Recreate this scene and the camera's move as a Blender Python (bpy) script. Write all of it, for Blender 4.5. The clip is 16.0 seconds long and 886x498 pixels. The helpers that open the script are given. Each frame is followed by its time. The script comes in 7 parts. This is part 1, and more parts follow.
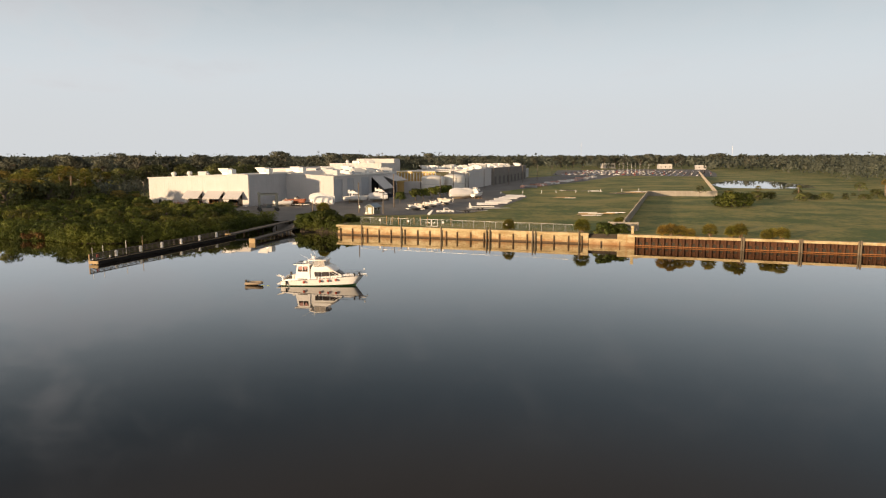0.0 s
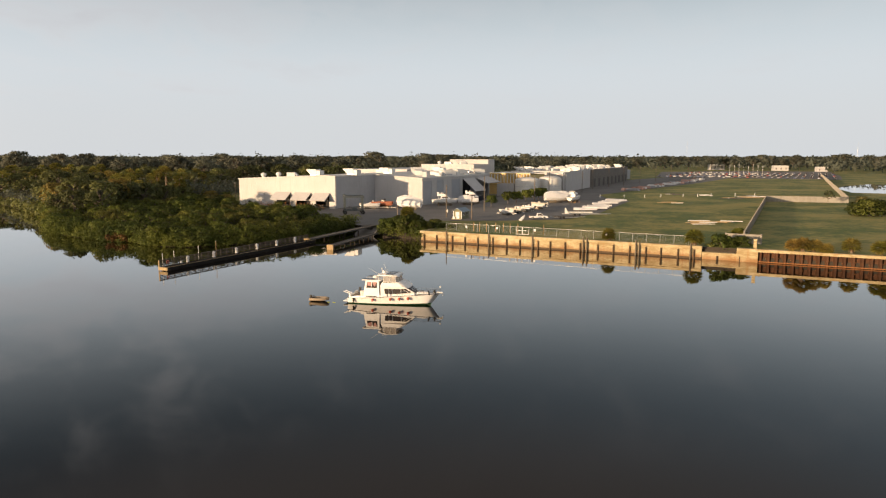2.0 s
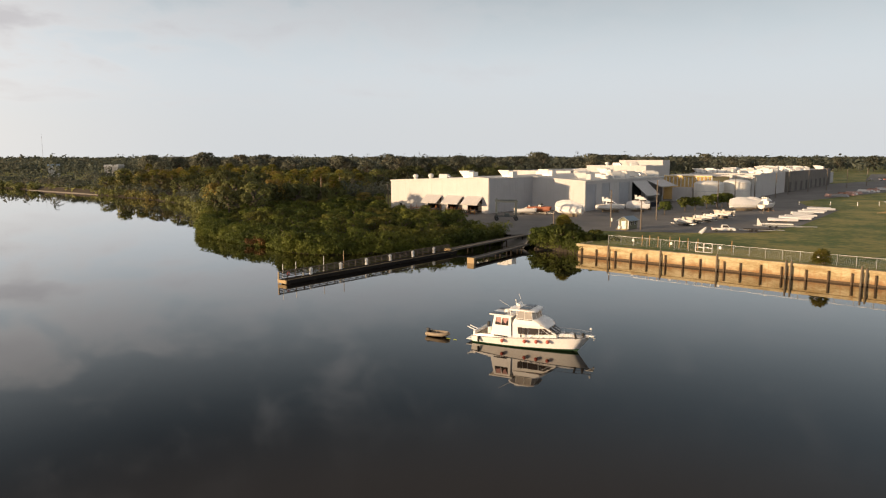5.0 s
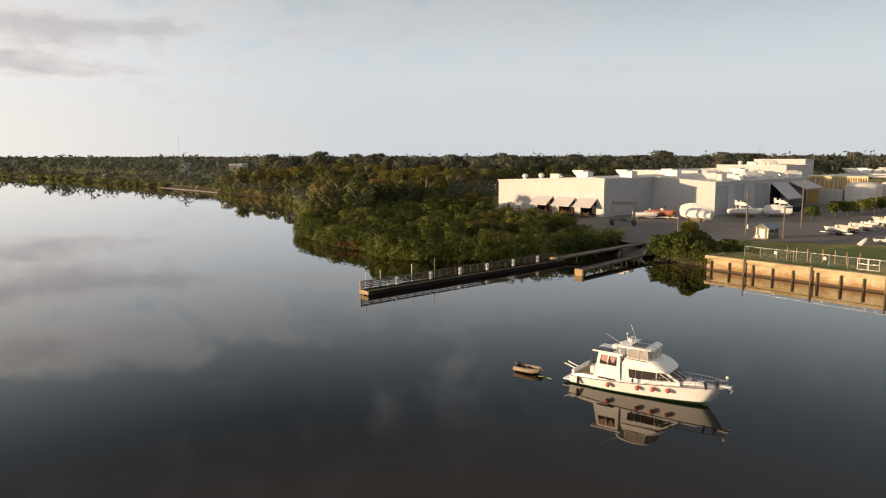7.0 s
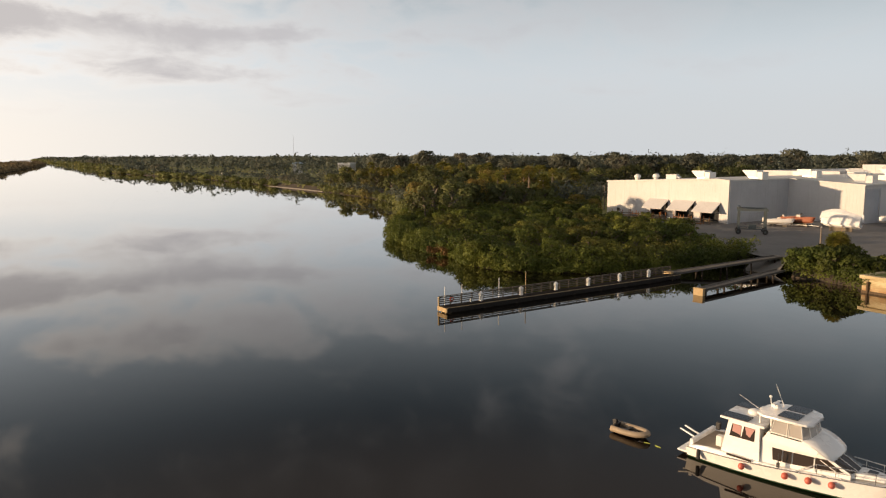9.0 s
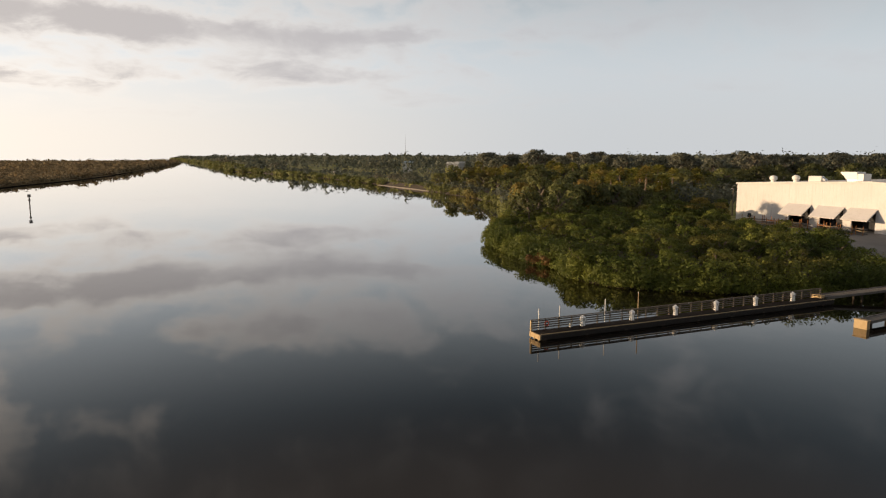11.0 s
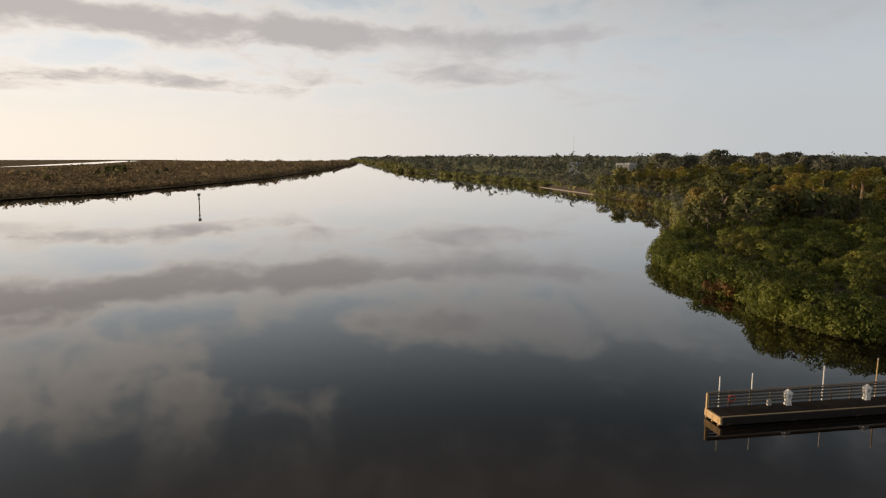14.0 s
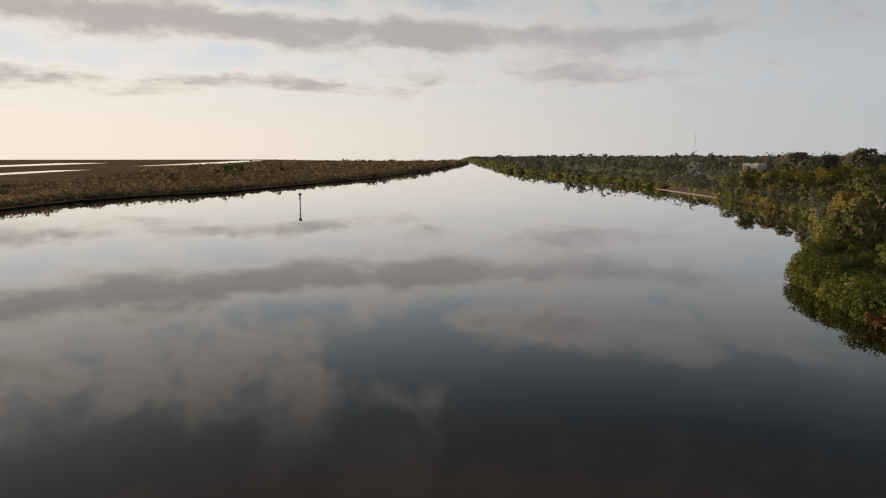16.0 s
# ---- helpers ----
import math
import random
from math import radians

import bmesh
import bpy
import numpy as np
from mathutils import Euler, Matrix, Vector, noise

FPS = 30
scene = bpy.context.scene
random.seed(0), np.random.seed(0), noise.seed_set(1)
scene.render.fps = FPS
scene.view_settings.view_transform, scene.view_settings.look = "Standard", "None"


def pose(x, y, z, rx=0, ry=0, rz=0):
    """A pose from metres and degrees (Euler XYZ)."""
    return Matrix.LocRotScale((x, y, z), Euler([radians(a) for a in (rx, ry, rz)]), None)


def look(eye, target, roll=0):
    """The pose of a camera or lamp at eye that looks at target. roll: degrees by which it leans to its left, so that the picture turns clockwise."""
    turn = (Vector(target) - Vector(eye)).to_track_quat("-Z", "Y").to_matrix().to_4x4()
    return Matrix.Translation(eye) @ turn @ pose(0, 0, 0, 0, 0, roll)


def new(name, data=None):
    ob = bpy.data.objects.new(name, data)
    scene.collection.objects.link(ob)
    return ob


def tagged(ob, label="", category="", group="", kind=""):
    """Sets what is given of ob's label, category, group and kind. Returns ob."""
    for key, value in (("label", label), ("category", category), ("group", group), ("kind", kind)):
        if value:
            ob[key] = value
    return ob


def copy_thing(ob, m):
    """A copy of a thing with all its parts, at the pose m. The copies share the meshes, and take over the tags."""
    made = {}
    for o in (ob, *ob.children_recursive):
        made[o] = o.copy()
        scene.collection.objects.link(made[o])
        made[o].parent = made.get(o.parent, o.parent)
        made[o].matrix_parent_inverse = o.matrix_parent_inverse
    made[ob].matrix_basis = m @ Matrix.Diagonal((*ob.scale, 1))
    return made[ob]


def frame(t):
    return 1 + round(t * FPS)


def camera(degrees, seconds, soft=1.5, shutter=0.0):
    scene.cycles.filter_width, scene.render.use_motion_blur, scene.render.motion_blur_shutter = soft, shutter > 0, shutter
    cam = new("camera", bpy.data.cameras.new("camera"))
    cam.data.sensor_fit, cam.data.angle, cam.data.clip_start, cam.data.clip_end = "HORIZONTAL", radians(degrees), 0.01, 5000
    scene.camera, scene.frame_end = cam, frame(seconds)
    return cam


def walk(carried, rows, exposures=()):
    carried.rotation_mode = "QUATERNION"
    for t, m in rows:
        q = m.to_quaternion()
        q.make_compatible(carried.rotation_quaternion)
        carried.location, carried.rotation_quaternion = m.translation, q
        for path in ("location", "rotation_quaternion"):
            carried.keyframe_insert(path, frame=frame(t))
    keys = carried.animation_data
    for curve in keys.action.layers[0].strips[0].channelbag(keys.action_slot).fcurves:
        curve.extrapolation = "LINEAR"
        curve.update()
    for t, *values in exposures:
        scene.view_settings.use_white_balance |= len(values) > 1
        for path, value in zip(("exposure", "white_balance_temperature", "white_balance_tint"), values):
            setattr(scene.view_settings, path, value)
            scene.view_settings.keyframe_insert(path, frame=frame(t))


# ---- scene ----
cam = camera(65.6, 16.0, 1.2)
PATH = [
    (0, (0.516, -0.481, 19.807), (0.486, 1.501, 19.54), -0.1),
    (0.5, (0.833, 3.049, 19.864), (0.753, 5.03, 19.597), -0.0),
    (1, (1.104, 6.56, 19.949), (0.958, 8.537, 19.683), -0.0),
    (1.5, (1.251, 10.026, 20.023), (1.025, 11.995, 19.757), -0.0),
    (2, (1.313, 13.499, 20.096), (1.007, 15.457, 19.83), -0.0),
    (2.5, (1.326, 16.952, 20.147), (0.941, 18.896, 19.881), -0.0),
    (3, (1.266, 20.447, 20.189), (0.802, 22.375, 19.923), 0.0),
    (3.5, (1.058, 24.028, 20.216), (0.516, 25.934, 19.95), 0.1),
    (4, (0.641, 27.592, 20.215), (0.023, 29.476, 19.949), -0.0),
    (6.5, (-3.041, 44.853, 19.882), (-4.032, 46.57, 19.617), -0.0),
    (7, (-4.062, 48.163, 19.839), (-5.126, 49.836, 19.573), -0.1),
    (7.5, (-5.253, 51.448, 19.792), (-6.383, 53.077, 19.526), -0.1),
    (8, (-6.487, 54.694, 19.714), (-7.682, 56.275, 19.447), -0.0),
    (8.5, (-7.962, 57.778, 19.684), (-9.218, 59.312, 19.417), -0.1),
    (9, (-9.509, 60.739, 19.652), (-10.824, 62.223, 19.385), -0.1),
    (9.2, (-10.199, 61.899, 19.658), (-11.536, 63.362, 19.388), -0.1),
    (11.5, (-18.902, 74.289, 19.474), (-20.49, 75.476, 19.208), 0.0),
    (12.5, (-23.294, 79.262, 19.498), (-24.973, 80.317, 19.232), 0.0),
    (13.5, (-28.048, 83.768, 19.415), (-29.807, 84.682, 19.15), -0.0),
    (14.5, (-33.521, 87.945, 19.394), (-35.347, 88.717, 19.127), 0.0),
    (15.5, (-39.394, 92.099, 19.252), (-41.277, 92.717, 18.986), -0.0),
    (16, (-42.471, 94.040, 19.214), (-44.376, 94.584, 18.948), -0.0),
]
walk(cam, [(t, look(eye, target, roll)) for t, eye, target, roll in PATH],
     exposures=[(0, 0.28), (4, 0.30), (7, 0.26), (9, 0.23), (12.5, 0.08), (14.5, -0.06), (16, -0.16)])


# world: hazy dawn sky, thin drifting cloud, low sun
SUN_EL, SUN_AZ = radians(5.5), radians(222.9)
SUN_DIR = Vector((math.sin(SUN_AZ) * math.cos(SUN_EL), math.cos(SUN_AZ) * math.cos(SUN_EL), math.sin(SUN_EL)))


class Graph:
    """Short-hand to wire up a node tree."""

    def __init__(self, tree):
        self.tree = tree
        tree.nodes.clear()


    def link(self, a, b):
        self.tree.links.new(a, b)

    def put(self, socket, value):
        if isinstance(value, bpy.types.NodeSocket):
            self.link(value, socket)
        elif isinstance(value, (tuple, list)) and len(value) == 3 and socket.type == "RGBA":
            socket.default_value = (*value, 1)
        else:
            socket.default_value = value

    def math(self, op, a, b=0.0, clamp=False):
        n = self.tree.nodes.new("ShaderNodeMath")
        n.operation, n.use_clamp = op, clamp
        self.put(n.inputs[0], a)
        self.put(n.inputs[1], b)
        return n.outputs[0]

    def ramp(self, value, lo, hi, to_lo=0.0, to_hi=1.0):
        n = self.tree.nodes.new("ShaderNodeMapRange")
        n.interpolation_type = "SMOOTHSTEP"
        for i, v in enumerate((value, lo, hi, to_lo, to_hi)):
            self.put(n.inputs[i], v)
        return n.outputs[0]

    def mix(self, fac, a, b, mode="MIX"):
        n = self.tree.nodes.new("ShaderNodeMix")
        n.data_type, n.blend_type = "RGBA", mode
        self.put(n.inputs[0], fac)
        self.put(n.inputs[6], a)
        self.put(n.inputs[7], b)
        return n.outputs[2]

    def noise(self, vector, scale, detail=3.0, rough=0.55, distortion=0.0):
        n = self.tree.nodes.new("ShaderNodeTexNoise")
        if vector is not None:
            self.link(vector, n.inputs["Vector"])
        for key, v in (("Scale", scale), ("Detail", detail), ("Roughness", rough), ("Distortion", distortion)):
            self.put(n.inputs[key], v)
        return n.outputs["Fac"]

    def mapping(self, vector, scale=(1, 1, 1), rot=(0, 0, 0), loc=(0, 0, 0)):
        n = self.tree.nodes.new("ShaderNodeMapping")
        self.link(vector, n.inputs[0])
        n.inputs["Scale"].default_value, n.inputs["Rotation"].default_value, n.inputs["Location"].default_value = scale, rot, loc
        return n.outputs[0]


world = bpy.data.worlds.new("world")
scene.world = world
world.use_nodes = True
g = Graph(world.node_tree)
coord = world.node_tree.nodes.new("ShaderNodeTexCoord").outputs["Generated"]
sky = world.node_tree.nodes.new("ShaderNodeTexSky")
sky.sky_type, sky.sun_disc, sky.sun_elevation, sky.sun_rotation = "NISHITA", False, SUN_EL, SUN_AZ
sky.air_density, sky.dust_density, sky.ozone_density = 1.0, 1.5, 1.5
sep = world.node_tree.nodes.new("ShaderNodeSeparateXYZ")
g.link(coord, sep.inputs[0])
sx, sy, sz = sep.outputs
up = g.math("MAXIMUM", sz, 0.0)
# towards the sun: 1, away from it: -1
sunward = g.math("ADD", g.math("MULTIPLY", sx, SUN_DIR.x), g.math("MULTIPLY", sy, SUN_DIR.y))
# morning haze: pale, thick low down, warmer towards the sun
warm = g.ramp(sunward, -0.2, 0.95)
horizon = g.mix(warm, (7.6, 7.85, 8.1), (14.6, 12.9, 11.0))
aloft = g.mix(warm, (7.6, 8.2, 8.7), (11.2, 11.7, 12.2))
haze = g.mix(g.ramp(up, 0.02, 0.17), horizon, aloft)
side = g.math("ADD", g.math("MULTIPLY", g.math("ABSOLUTE", sunward), 0.25), 0.02)
thick = g.ramp(up, 0.09, g.math("ADD", g.math("MULTIPLY", g.ramp(sunward, -0.9, 0.2), 0.06), 0.35), 0.95, side)
clear = g.mix(thick, sky.outputs[0], haze)
# thin warm-grey veil overhead
clear = g.mix(g.ramp(up, 0.33, 0.50, 0.0, 0.88), clear, g.mix(warm, (3.9, 3.5, 3.3), (4.3, 3.75, 3.4)))
# clouds by bearing and height: a long bank, smaller puffs below it, broken cloud above
bearing = g.math("ARCTAN2", g.math("MULTIPLY", sx, -1.0), g.math("MULTIPLY", sy, -1.0))
BANKS = ((1.05, 0.185, 0.45, 0.034, 0.22), (1.50, 0.177, 0.30, 0.020, 0.36), (1.84, 0.166, 0.18, 0.020, 0.32), (2.20, 0.164, 0.18, 0.011, 0.24), (2.02, 0.128, 0.15, 0.030, 0.17),
         (1.28, 0.094, 0.12, 0.016, 0.30), (1.53, 0.102, 0.07, 0.011, 0.28), (1.66, 0.097, 0.05, 0.009, 0.24), (1.76, 0.091, 0.06, 0.009, 0.22), (2.12, 0.112, 0.12, 0.010, 0.14), (2.36, 0.140, 0.10, 0.008, 0.14),
         (1.40, 0.290, 0.24, 0.060, 0.10), (1.98, 0.240, 0.12, 0.024, 0.18), (2.20, 0.225, 0.18, 0.035, 0.12), (1.80, 0.280, 0.13, 0.035, -0.16), (2.10, 0.330, 0.30, 0.045, -0.14),
         (1.60, 0.400, 0.40, 0.050, -0.06), (2.55, 0.185, 0.25, 0.035, 0.16), (2.85, 0.120, 0.16, 0.012, 0.10), (3.00, 0.270, 0.35, 0.060, -0.03))


at = world.node_tree.nodes.new("ShaderNodeCombineXYZ")
g.put(at.inputs[0], g.math("MULTIPLY", bearing, 5.2))
g.put(at.inputs[1], g.math("MULTIPLY", g.math("LOGARITHM", g.math("ADD", up, 0.07), math.e), 4.6))
fine = g.noise(g.mapping(at.outputs[0], (1.5, 0.9, 1), loc=(2.3, 0.4, 0)), 1.3, 6.0, 0.56, 0.3)
broad = g.noise(g.mapping(at.outputs[0], (0.5, 0.6, 1), loc=(8.1, 3.3, 0)), 1.0, 3.0, 0.5, 0.2)
tuft = g.noise(g.mapping(at.outputs[0], (1.4, 0.9, 1), loc=(5.7, 9.4, 0)), 3.6, 5.0, 0.6, 0.3)
dense = g.math("ADD", g.math("MULTIPLY", fine, 0.75), g.math("SUBTRACT", g.math("MULTIPLY", broad, 0.5), 0.14))
# ragged outlines of the banks
ragged_b = g.math("ADD", bearing, g.math("MULTIPLY", g.math("SUBTRACT", tuft, 0.5), 0.16))
ragged_h = g.math("ADD", up, g.math("MULTIPLY", g.math("SUBTRACT", tuft, 0.5), 0.022))
for across, level, wide, tall, weight in BANKS:
    p = g.math("DIVIDE", g.math("SUBTRACT", ragged_b, across), wide)
    q = g.math("DIVIDE", g.math("SUBTRACT", ragged_h, level), tall)
    q = g.math("ADD", g.math("MULTIPLY", p, p), g.math("MULTIPLY", q, q))
    dense = g.math("ADD", dense, g.math("MULTIPLY", g.math("EXPONENT", g.math("MULTIPLY", q, -1.0)), weight))
fade = g.math("MULTIPLY", g.ramp(up, 0.03, 0.10), g.ramp(up, 0.28, 0.44, 1.0, 0.15))
fade = g.math("MULTIPLY", fade, g.ramp(sunward, -0.7, 0.35, 0.18, 1.0))
veil = g.math("MULTIPLY", g.ramp(dense, 0.42, 0.66), fade)
body = g.math("MULTIPLY", g.ramp(dense, 0.50, 0.86), fade)
lit = g.mix(warm, (7.9, 7.8, 7.9), (16.0, 13.9, 11.8))
grey = g.mix(warm, (6.0, 5.9, 6.2), (6.8, 6.15, 5.8))
col = g.mix(g.math("MULTIPLY", veil, 0.62), clear, lit)
col = g.mix(g.math("MULTIPLY", body, 0.92), col, grey)
bg = world.node_tree.nodes.new("ShaderNodeBackground")
bg.inputs[1].default_value = 0.0742
g.link(col, bg.inputs[0])
out = world.node_tree.nodes.new("ShaderNodeOutputWorld")
g.link(bg.outputs[0], out.inputs[0])

sun = new("sun", bpy.data.lights.new("sun", "SUN"))
sun.data.energy, sun.data.angle, sun.data.color = 5.0, radians(1.2), (1.0, 0.70, 0.42)
sun.matrix_world = look((0, 0, 200), Vector((0, 0, 200)) - SUN_DIR)
scene.view_settings.exposure = 0.0


# materials
def surface(name, a, b, scale=1.0, rough=0.7, metal=0.0, bump=0.0, fine=8.0, vary=0.0, stretch=(1, 1, 1), spread=0.25, streak=None, tide=None):
    """Two colours broken up at two scales; vary shifts the value from object to object; streak adds rain marks, tide a stain left by the water, of those colours."""
    m = bpy.data.materials.new(name)
    m.use_nodes = True
    q = Graph(m.node_tree)
    nodes = m.node_tree.nodes
    place = nodes.new("ShaderNodeNewGeometry").outputs["Position"]
    at = q.mapping(place, stretch)
    big = q.noise(at, scale, 4.0, 0.6)
    small = q.noise(at, scale * fine, 3.0, 0.6)
    both = q.math("ADD", q.math("MULTIPLY", big, 0.62), q.math("MULTIPLY", small, 0.38))
    colour = q.mix(q.ramp(both, 0.5 - spread, 0.5 + spread), a, b)
    if streak:
        lines = q.noise(q.mapping(place, (1.6, 1.6, 0.09)), 1.0, 4.0, 0.65)
        colour = q.mix(q.ramp(lines, 0.52, 0.74, 0.0, 0.55), colour, streak)
    if tide:
        height = nodes.new("ShaderNodeSeparateXYZ")
        q.link(place, height.inputs[0])
        ragged = q.math("ADD", height.outputs[2], q.math("MULTIPLY", q.math("SUBTRACT", q.noise(q.mapping(place, (0.7, 0.7, 0.35)), 1.0, 4.0, 0.65), 0.5), 2.4))
        colour = q.mix(q.ramp(ragged, 0.05, 1.4, 0.75, 0.0), colour, tide)
    if vary:
        chance = nodes.new("ShaderNodeObjectInfo").outputs["Random"]
        colour = q.mix(1.0, colour, q.ramp(chance, 0.0, 1.0, 1 - vary, 1 + vary * 0.6), "MULTIPLY")
    p = nodes.new("ShaderNodeBsdfPrincipled")
    q.link(colour, p.inputs["Base Color"])
    q.put(p.inputs["Roughness"], q.ramp(small, 0.2, 0.8, max(rough - 0.1, 0.02), min(rough + 0.1, 1.0)))
    p.inputs["Metallic"].default_value = metal
    if bump:
        n = nodes.new("ShaderNodeBump")
        n.inputs["Strength"].default_value, n.inputs["Distance"].default_value = min(bump, 1.0), 0.05 * max(bump, 1.0)
        q.link(small, n.inputs["Height"])
        q.link(n.outputs[0], p.inputs["Normal"])
    q.link(p.outputs[0], nodes.new("ShaderNodeOutputMaterial").inputs[0])
    return m


def leaf_material(name, dark, light, dry, scale=0.12, vary=0.3, sheen=0.25):
    """Foliage: mottled from crown to crown and leaf to leaf, a little light passing through."""
    m = bpy.data.materials.new(name)
    m.use_nodes = True
    q = Graph(m.node_tree)
    nodes = m.node_tree.nodes
    geo = nodes.new("ShaderNodeNewGeometry")
    patch = q.noise(geo.outputs["Position"], scale, 3.0, 0.6)
    each = geo.outputs["Random Per Island"]
    colour = q.mix(q.ramp(patch, 0.32, 0.68), dark, light)
    colour = q.mix(q.ramp(q.noise(geo.outputs["Position"], scale * 0.35, 2.0, 0.5), 0.56, 0.7, 0.0, 0.75), colour, dry)
    colour = q.mix(1.0, colour, q.ramp(each, 0.0, 1.0, 0.72, 1.28), "MULTIPLY")
    if vary:
        chance = nodes.new("ShaderNodeObjectInfo").outputs["Random"]
        colour = q.mix(1.0, colour, q.ramp(chance, 0.0, 1.0, 1 - vary, 1 + vary), "MULTIPLY")
    p = nodes.new("ShaderNodeBsdfPrincipled")
    q.link(colour, p.inputs["Base Color"])
    p.inputs["Roughness"].default_value = 0.6
    p.inputs["Specular IOR Level"].default_value = sheen
    t = nodes.new("ShaderNodeBsdfTranslucent")
    q.link(colour, t.inputs[0])
    s = nodes.new("ShaderNodeMixShader")
    s.inputs[0].default_value = 0.38
    q.link(p.outputs[0], s.inputs[1])
    q.link(t.outputs[0], s.inputs[2])
    q.link(s.outputs[0], nodes.new("ShaderNodeOutputMaterial").inputs[0])
    return m


def water_material():
    m = bpy.data.materials.new("still_water")
    m.use_nodes = True
    q = Graph(m.node_tree)
    nodes = m.node_tree.nodes
    place = nodes.new("ShaderNodeNewGeometry").outputs["Position"]
    p = nodes.new("ShaderNodeBsdfPrincipled")
    tint = q.ramp(q.noise(place, 0.02, 3.0), 0.3, 0.7)
    q.link(q.mix(tint, (0.0065, 0.0049, 0.0036), (0.0090, 0.0068, 0.0050)), p.inputs["Base Color"])
    p.inputs["IOR"].default_value = 1.3
    p.inputs["Coat Weight"].default_value, p.inputs["Coat IOR"].default_value, p.inputs["Coat Roughness"].default_value = 1.0, 1.12, 0.02
    p.inputs["Roughness"].default_value = 0.02
    p.inputs["Specular Tint"].default_value = (1.0, 0.72, 0.45, 1)
    # faint swell, with cat's-paws where a breath of wind touches the surface
    swell = q.noise(q.mapping(place, (0.5, 0.9, 1), (0, 0, 0.5)), 0.35, 2.0, 0.5)
    ripple = q.noise(q.mapping(place, (1.0, 2.2, 1), (0, 0, 0.35)), 1.5, 2.0, 0.5)
    gust = q.ramp(q.noise(q.mapping(place, (0.5, 1.6, 1), (0, 0, 0.4)), 0.03, 3.0, 0.6), 0.58, 0.68, 0.05, 0.5)
    height = q.math("ADD", q.math("MULTIPLY", swell, 0.3), q.math("MULTIPLY", q.math("MULTIPLY", ripple, gust), 0.3))
    n = nodes.new("ShaderNodeBump")
    n.inputs["Strength"].default_value, n.inputs["Distance"].default_value = 0.09, 0.12
    q.link(height, n.inputs["Height"])
    q.link(n.outputs[0], p.inputs["Normal"])
    q.link(n.outputs[0], p.inputs["Coat Normal"])
    q.link(p.outputs[0], nodes.new("ShaderNodeOutputMaterial").inputs[0])
    return m


def glass_material(name, colour, rough=0.05):
    m = bpy.data.materials.new(name)
    m.use_nodes = True
    p = m.node_tree.nodes["Principled BSDF"]
    p.inputs["Base Color"].default_value = (*colour, 1)
    p.inputs["Roughness"].default_value = rough
    p.inputs["IOR"].default_value = 1.5
    return m


def clear_material(name, colour, share):
    """Thin clear sheet: partly seen through."""
    m = bpy.data.materials.new(name)
    m.use_nodes = True
    nodes, links = m.node_tree.nodes, m.node_tree.links
    p = nodes["Principled BSDF"]
    p.inputs["Base Color"].default_value = (*colour, 1)
    p.inputs["Roughness"].default_value = 0.12
    t = nodes.new("ShaderNodeBsdfTransparent")
    s = nodes.new("ShaderNodeMixShader")
    s.inputs[0].default_value = share
    links.new(t.outputs[0], s.inputs[1])
    links.new(p.outputs[0], s.inputs[2])
    links.new(s.outputs[0], nodes["Material Output"].inputs[0])
    return m


WATER = water_material()
GRASS = surface("grass", (0.085, 0.125, 0.018), (0.30, 0.26, 0.07), 0.045, 0.9, bump=3.0, fine=14, spread=0.09)
SOIL = surface("bank_soil", (0.03, 0.024, 0.017), (0.065, 0.05, 0.035), 0.4, 0.95, bump=0.8)
SAND = surface("beach_sand", (0.42, 0.35, 0.27), (0.55, 0.47, 0.37), 0.4, 0.95, bump=0.4)
ASPHALT = surface("worn_asphalt", (0.12, 0.116, 0.11), (0.21, 0.20, 0.19), 0.08, 0.9, bump=0.5, fine=14)
CONCRETE = surface("weathered_concrete", (0.34, 0.25, 0.12), (0.60, 0.51, 0.32), 0.8, 0.85, bump=0.6, fine=5, stretch=(0.4, 0.4, 1.6), spread=0.16, streak=(0.38, 0.2, 0.07), tide=(0.27, 0.115, 0.035))
PANEL = surface("precast_concrete", (0.30, 0.27, 0.23), (0.40, 0.37, 0.32), 0.7, 0.88, bump=0.4, streak=(0.2, 0.17, 0.14), vary=0.08)
RUST = surface("rusted_steel", (0.055, 0.026, 0.014), (0.13, 0.055, 0.024), 1.6, 0.85, 0.2, bump=0.8, vary=0.15)
RUST_BRIGHT = surface("rusted_waler", (0.22, 0.085, 0.025), (0.34, 0.15, 0.05), 2.0, 0.85, 0.1, bump=0.6)
TIMBER_DARK = surface("wet_dark_timber", (0.022, 0.016, 0.011), (0.055, 0.04, 0.026), 2.0, 0.8, bump=0.8, stretch=(3, 3, 0.5))
TIMBER = surface("weathered_timber", (0.12, 0.095, 0.065), (0.22, 0.18, 0.125), 1.4, 0.85, bump=0.7, stretch=(3, 3, 0.6), vary=0.12)
TIMBER_GREY = surface("grey_deck_timber", (0.075, 0.07, 0.064), (0.14, 0.13, 0.12), 1.2, 0.85, bump=0.6, vary=0.12)
# pale timber; on pier ends and cribs the colour carries their sunlit look
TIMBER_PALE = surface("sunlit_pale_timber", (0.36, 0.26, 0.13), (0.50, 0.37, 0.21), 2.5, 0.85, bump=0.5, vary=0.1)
WALL_WHITE = surface("white_metal_siding", (0.53, 0.515, 0.51), (0.60, 0.585, 0.58), 0.25, 0.6, streak=(0.44, 0.42, 0.40))
WALL_GREY = surface("grey_metal_siding", (0.40, 0.41, 0.43), (0.48, 0.49, 0.51), 0.25, 0.6, bump=0.1, streak=(0.33, 0.33, 0.34))
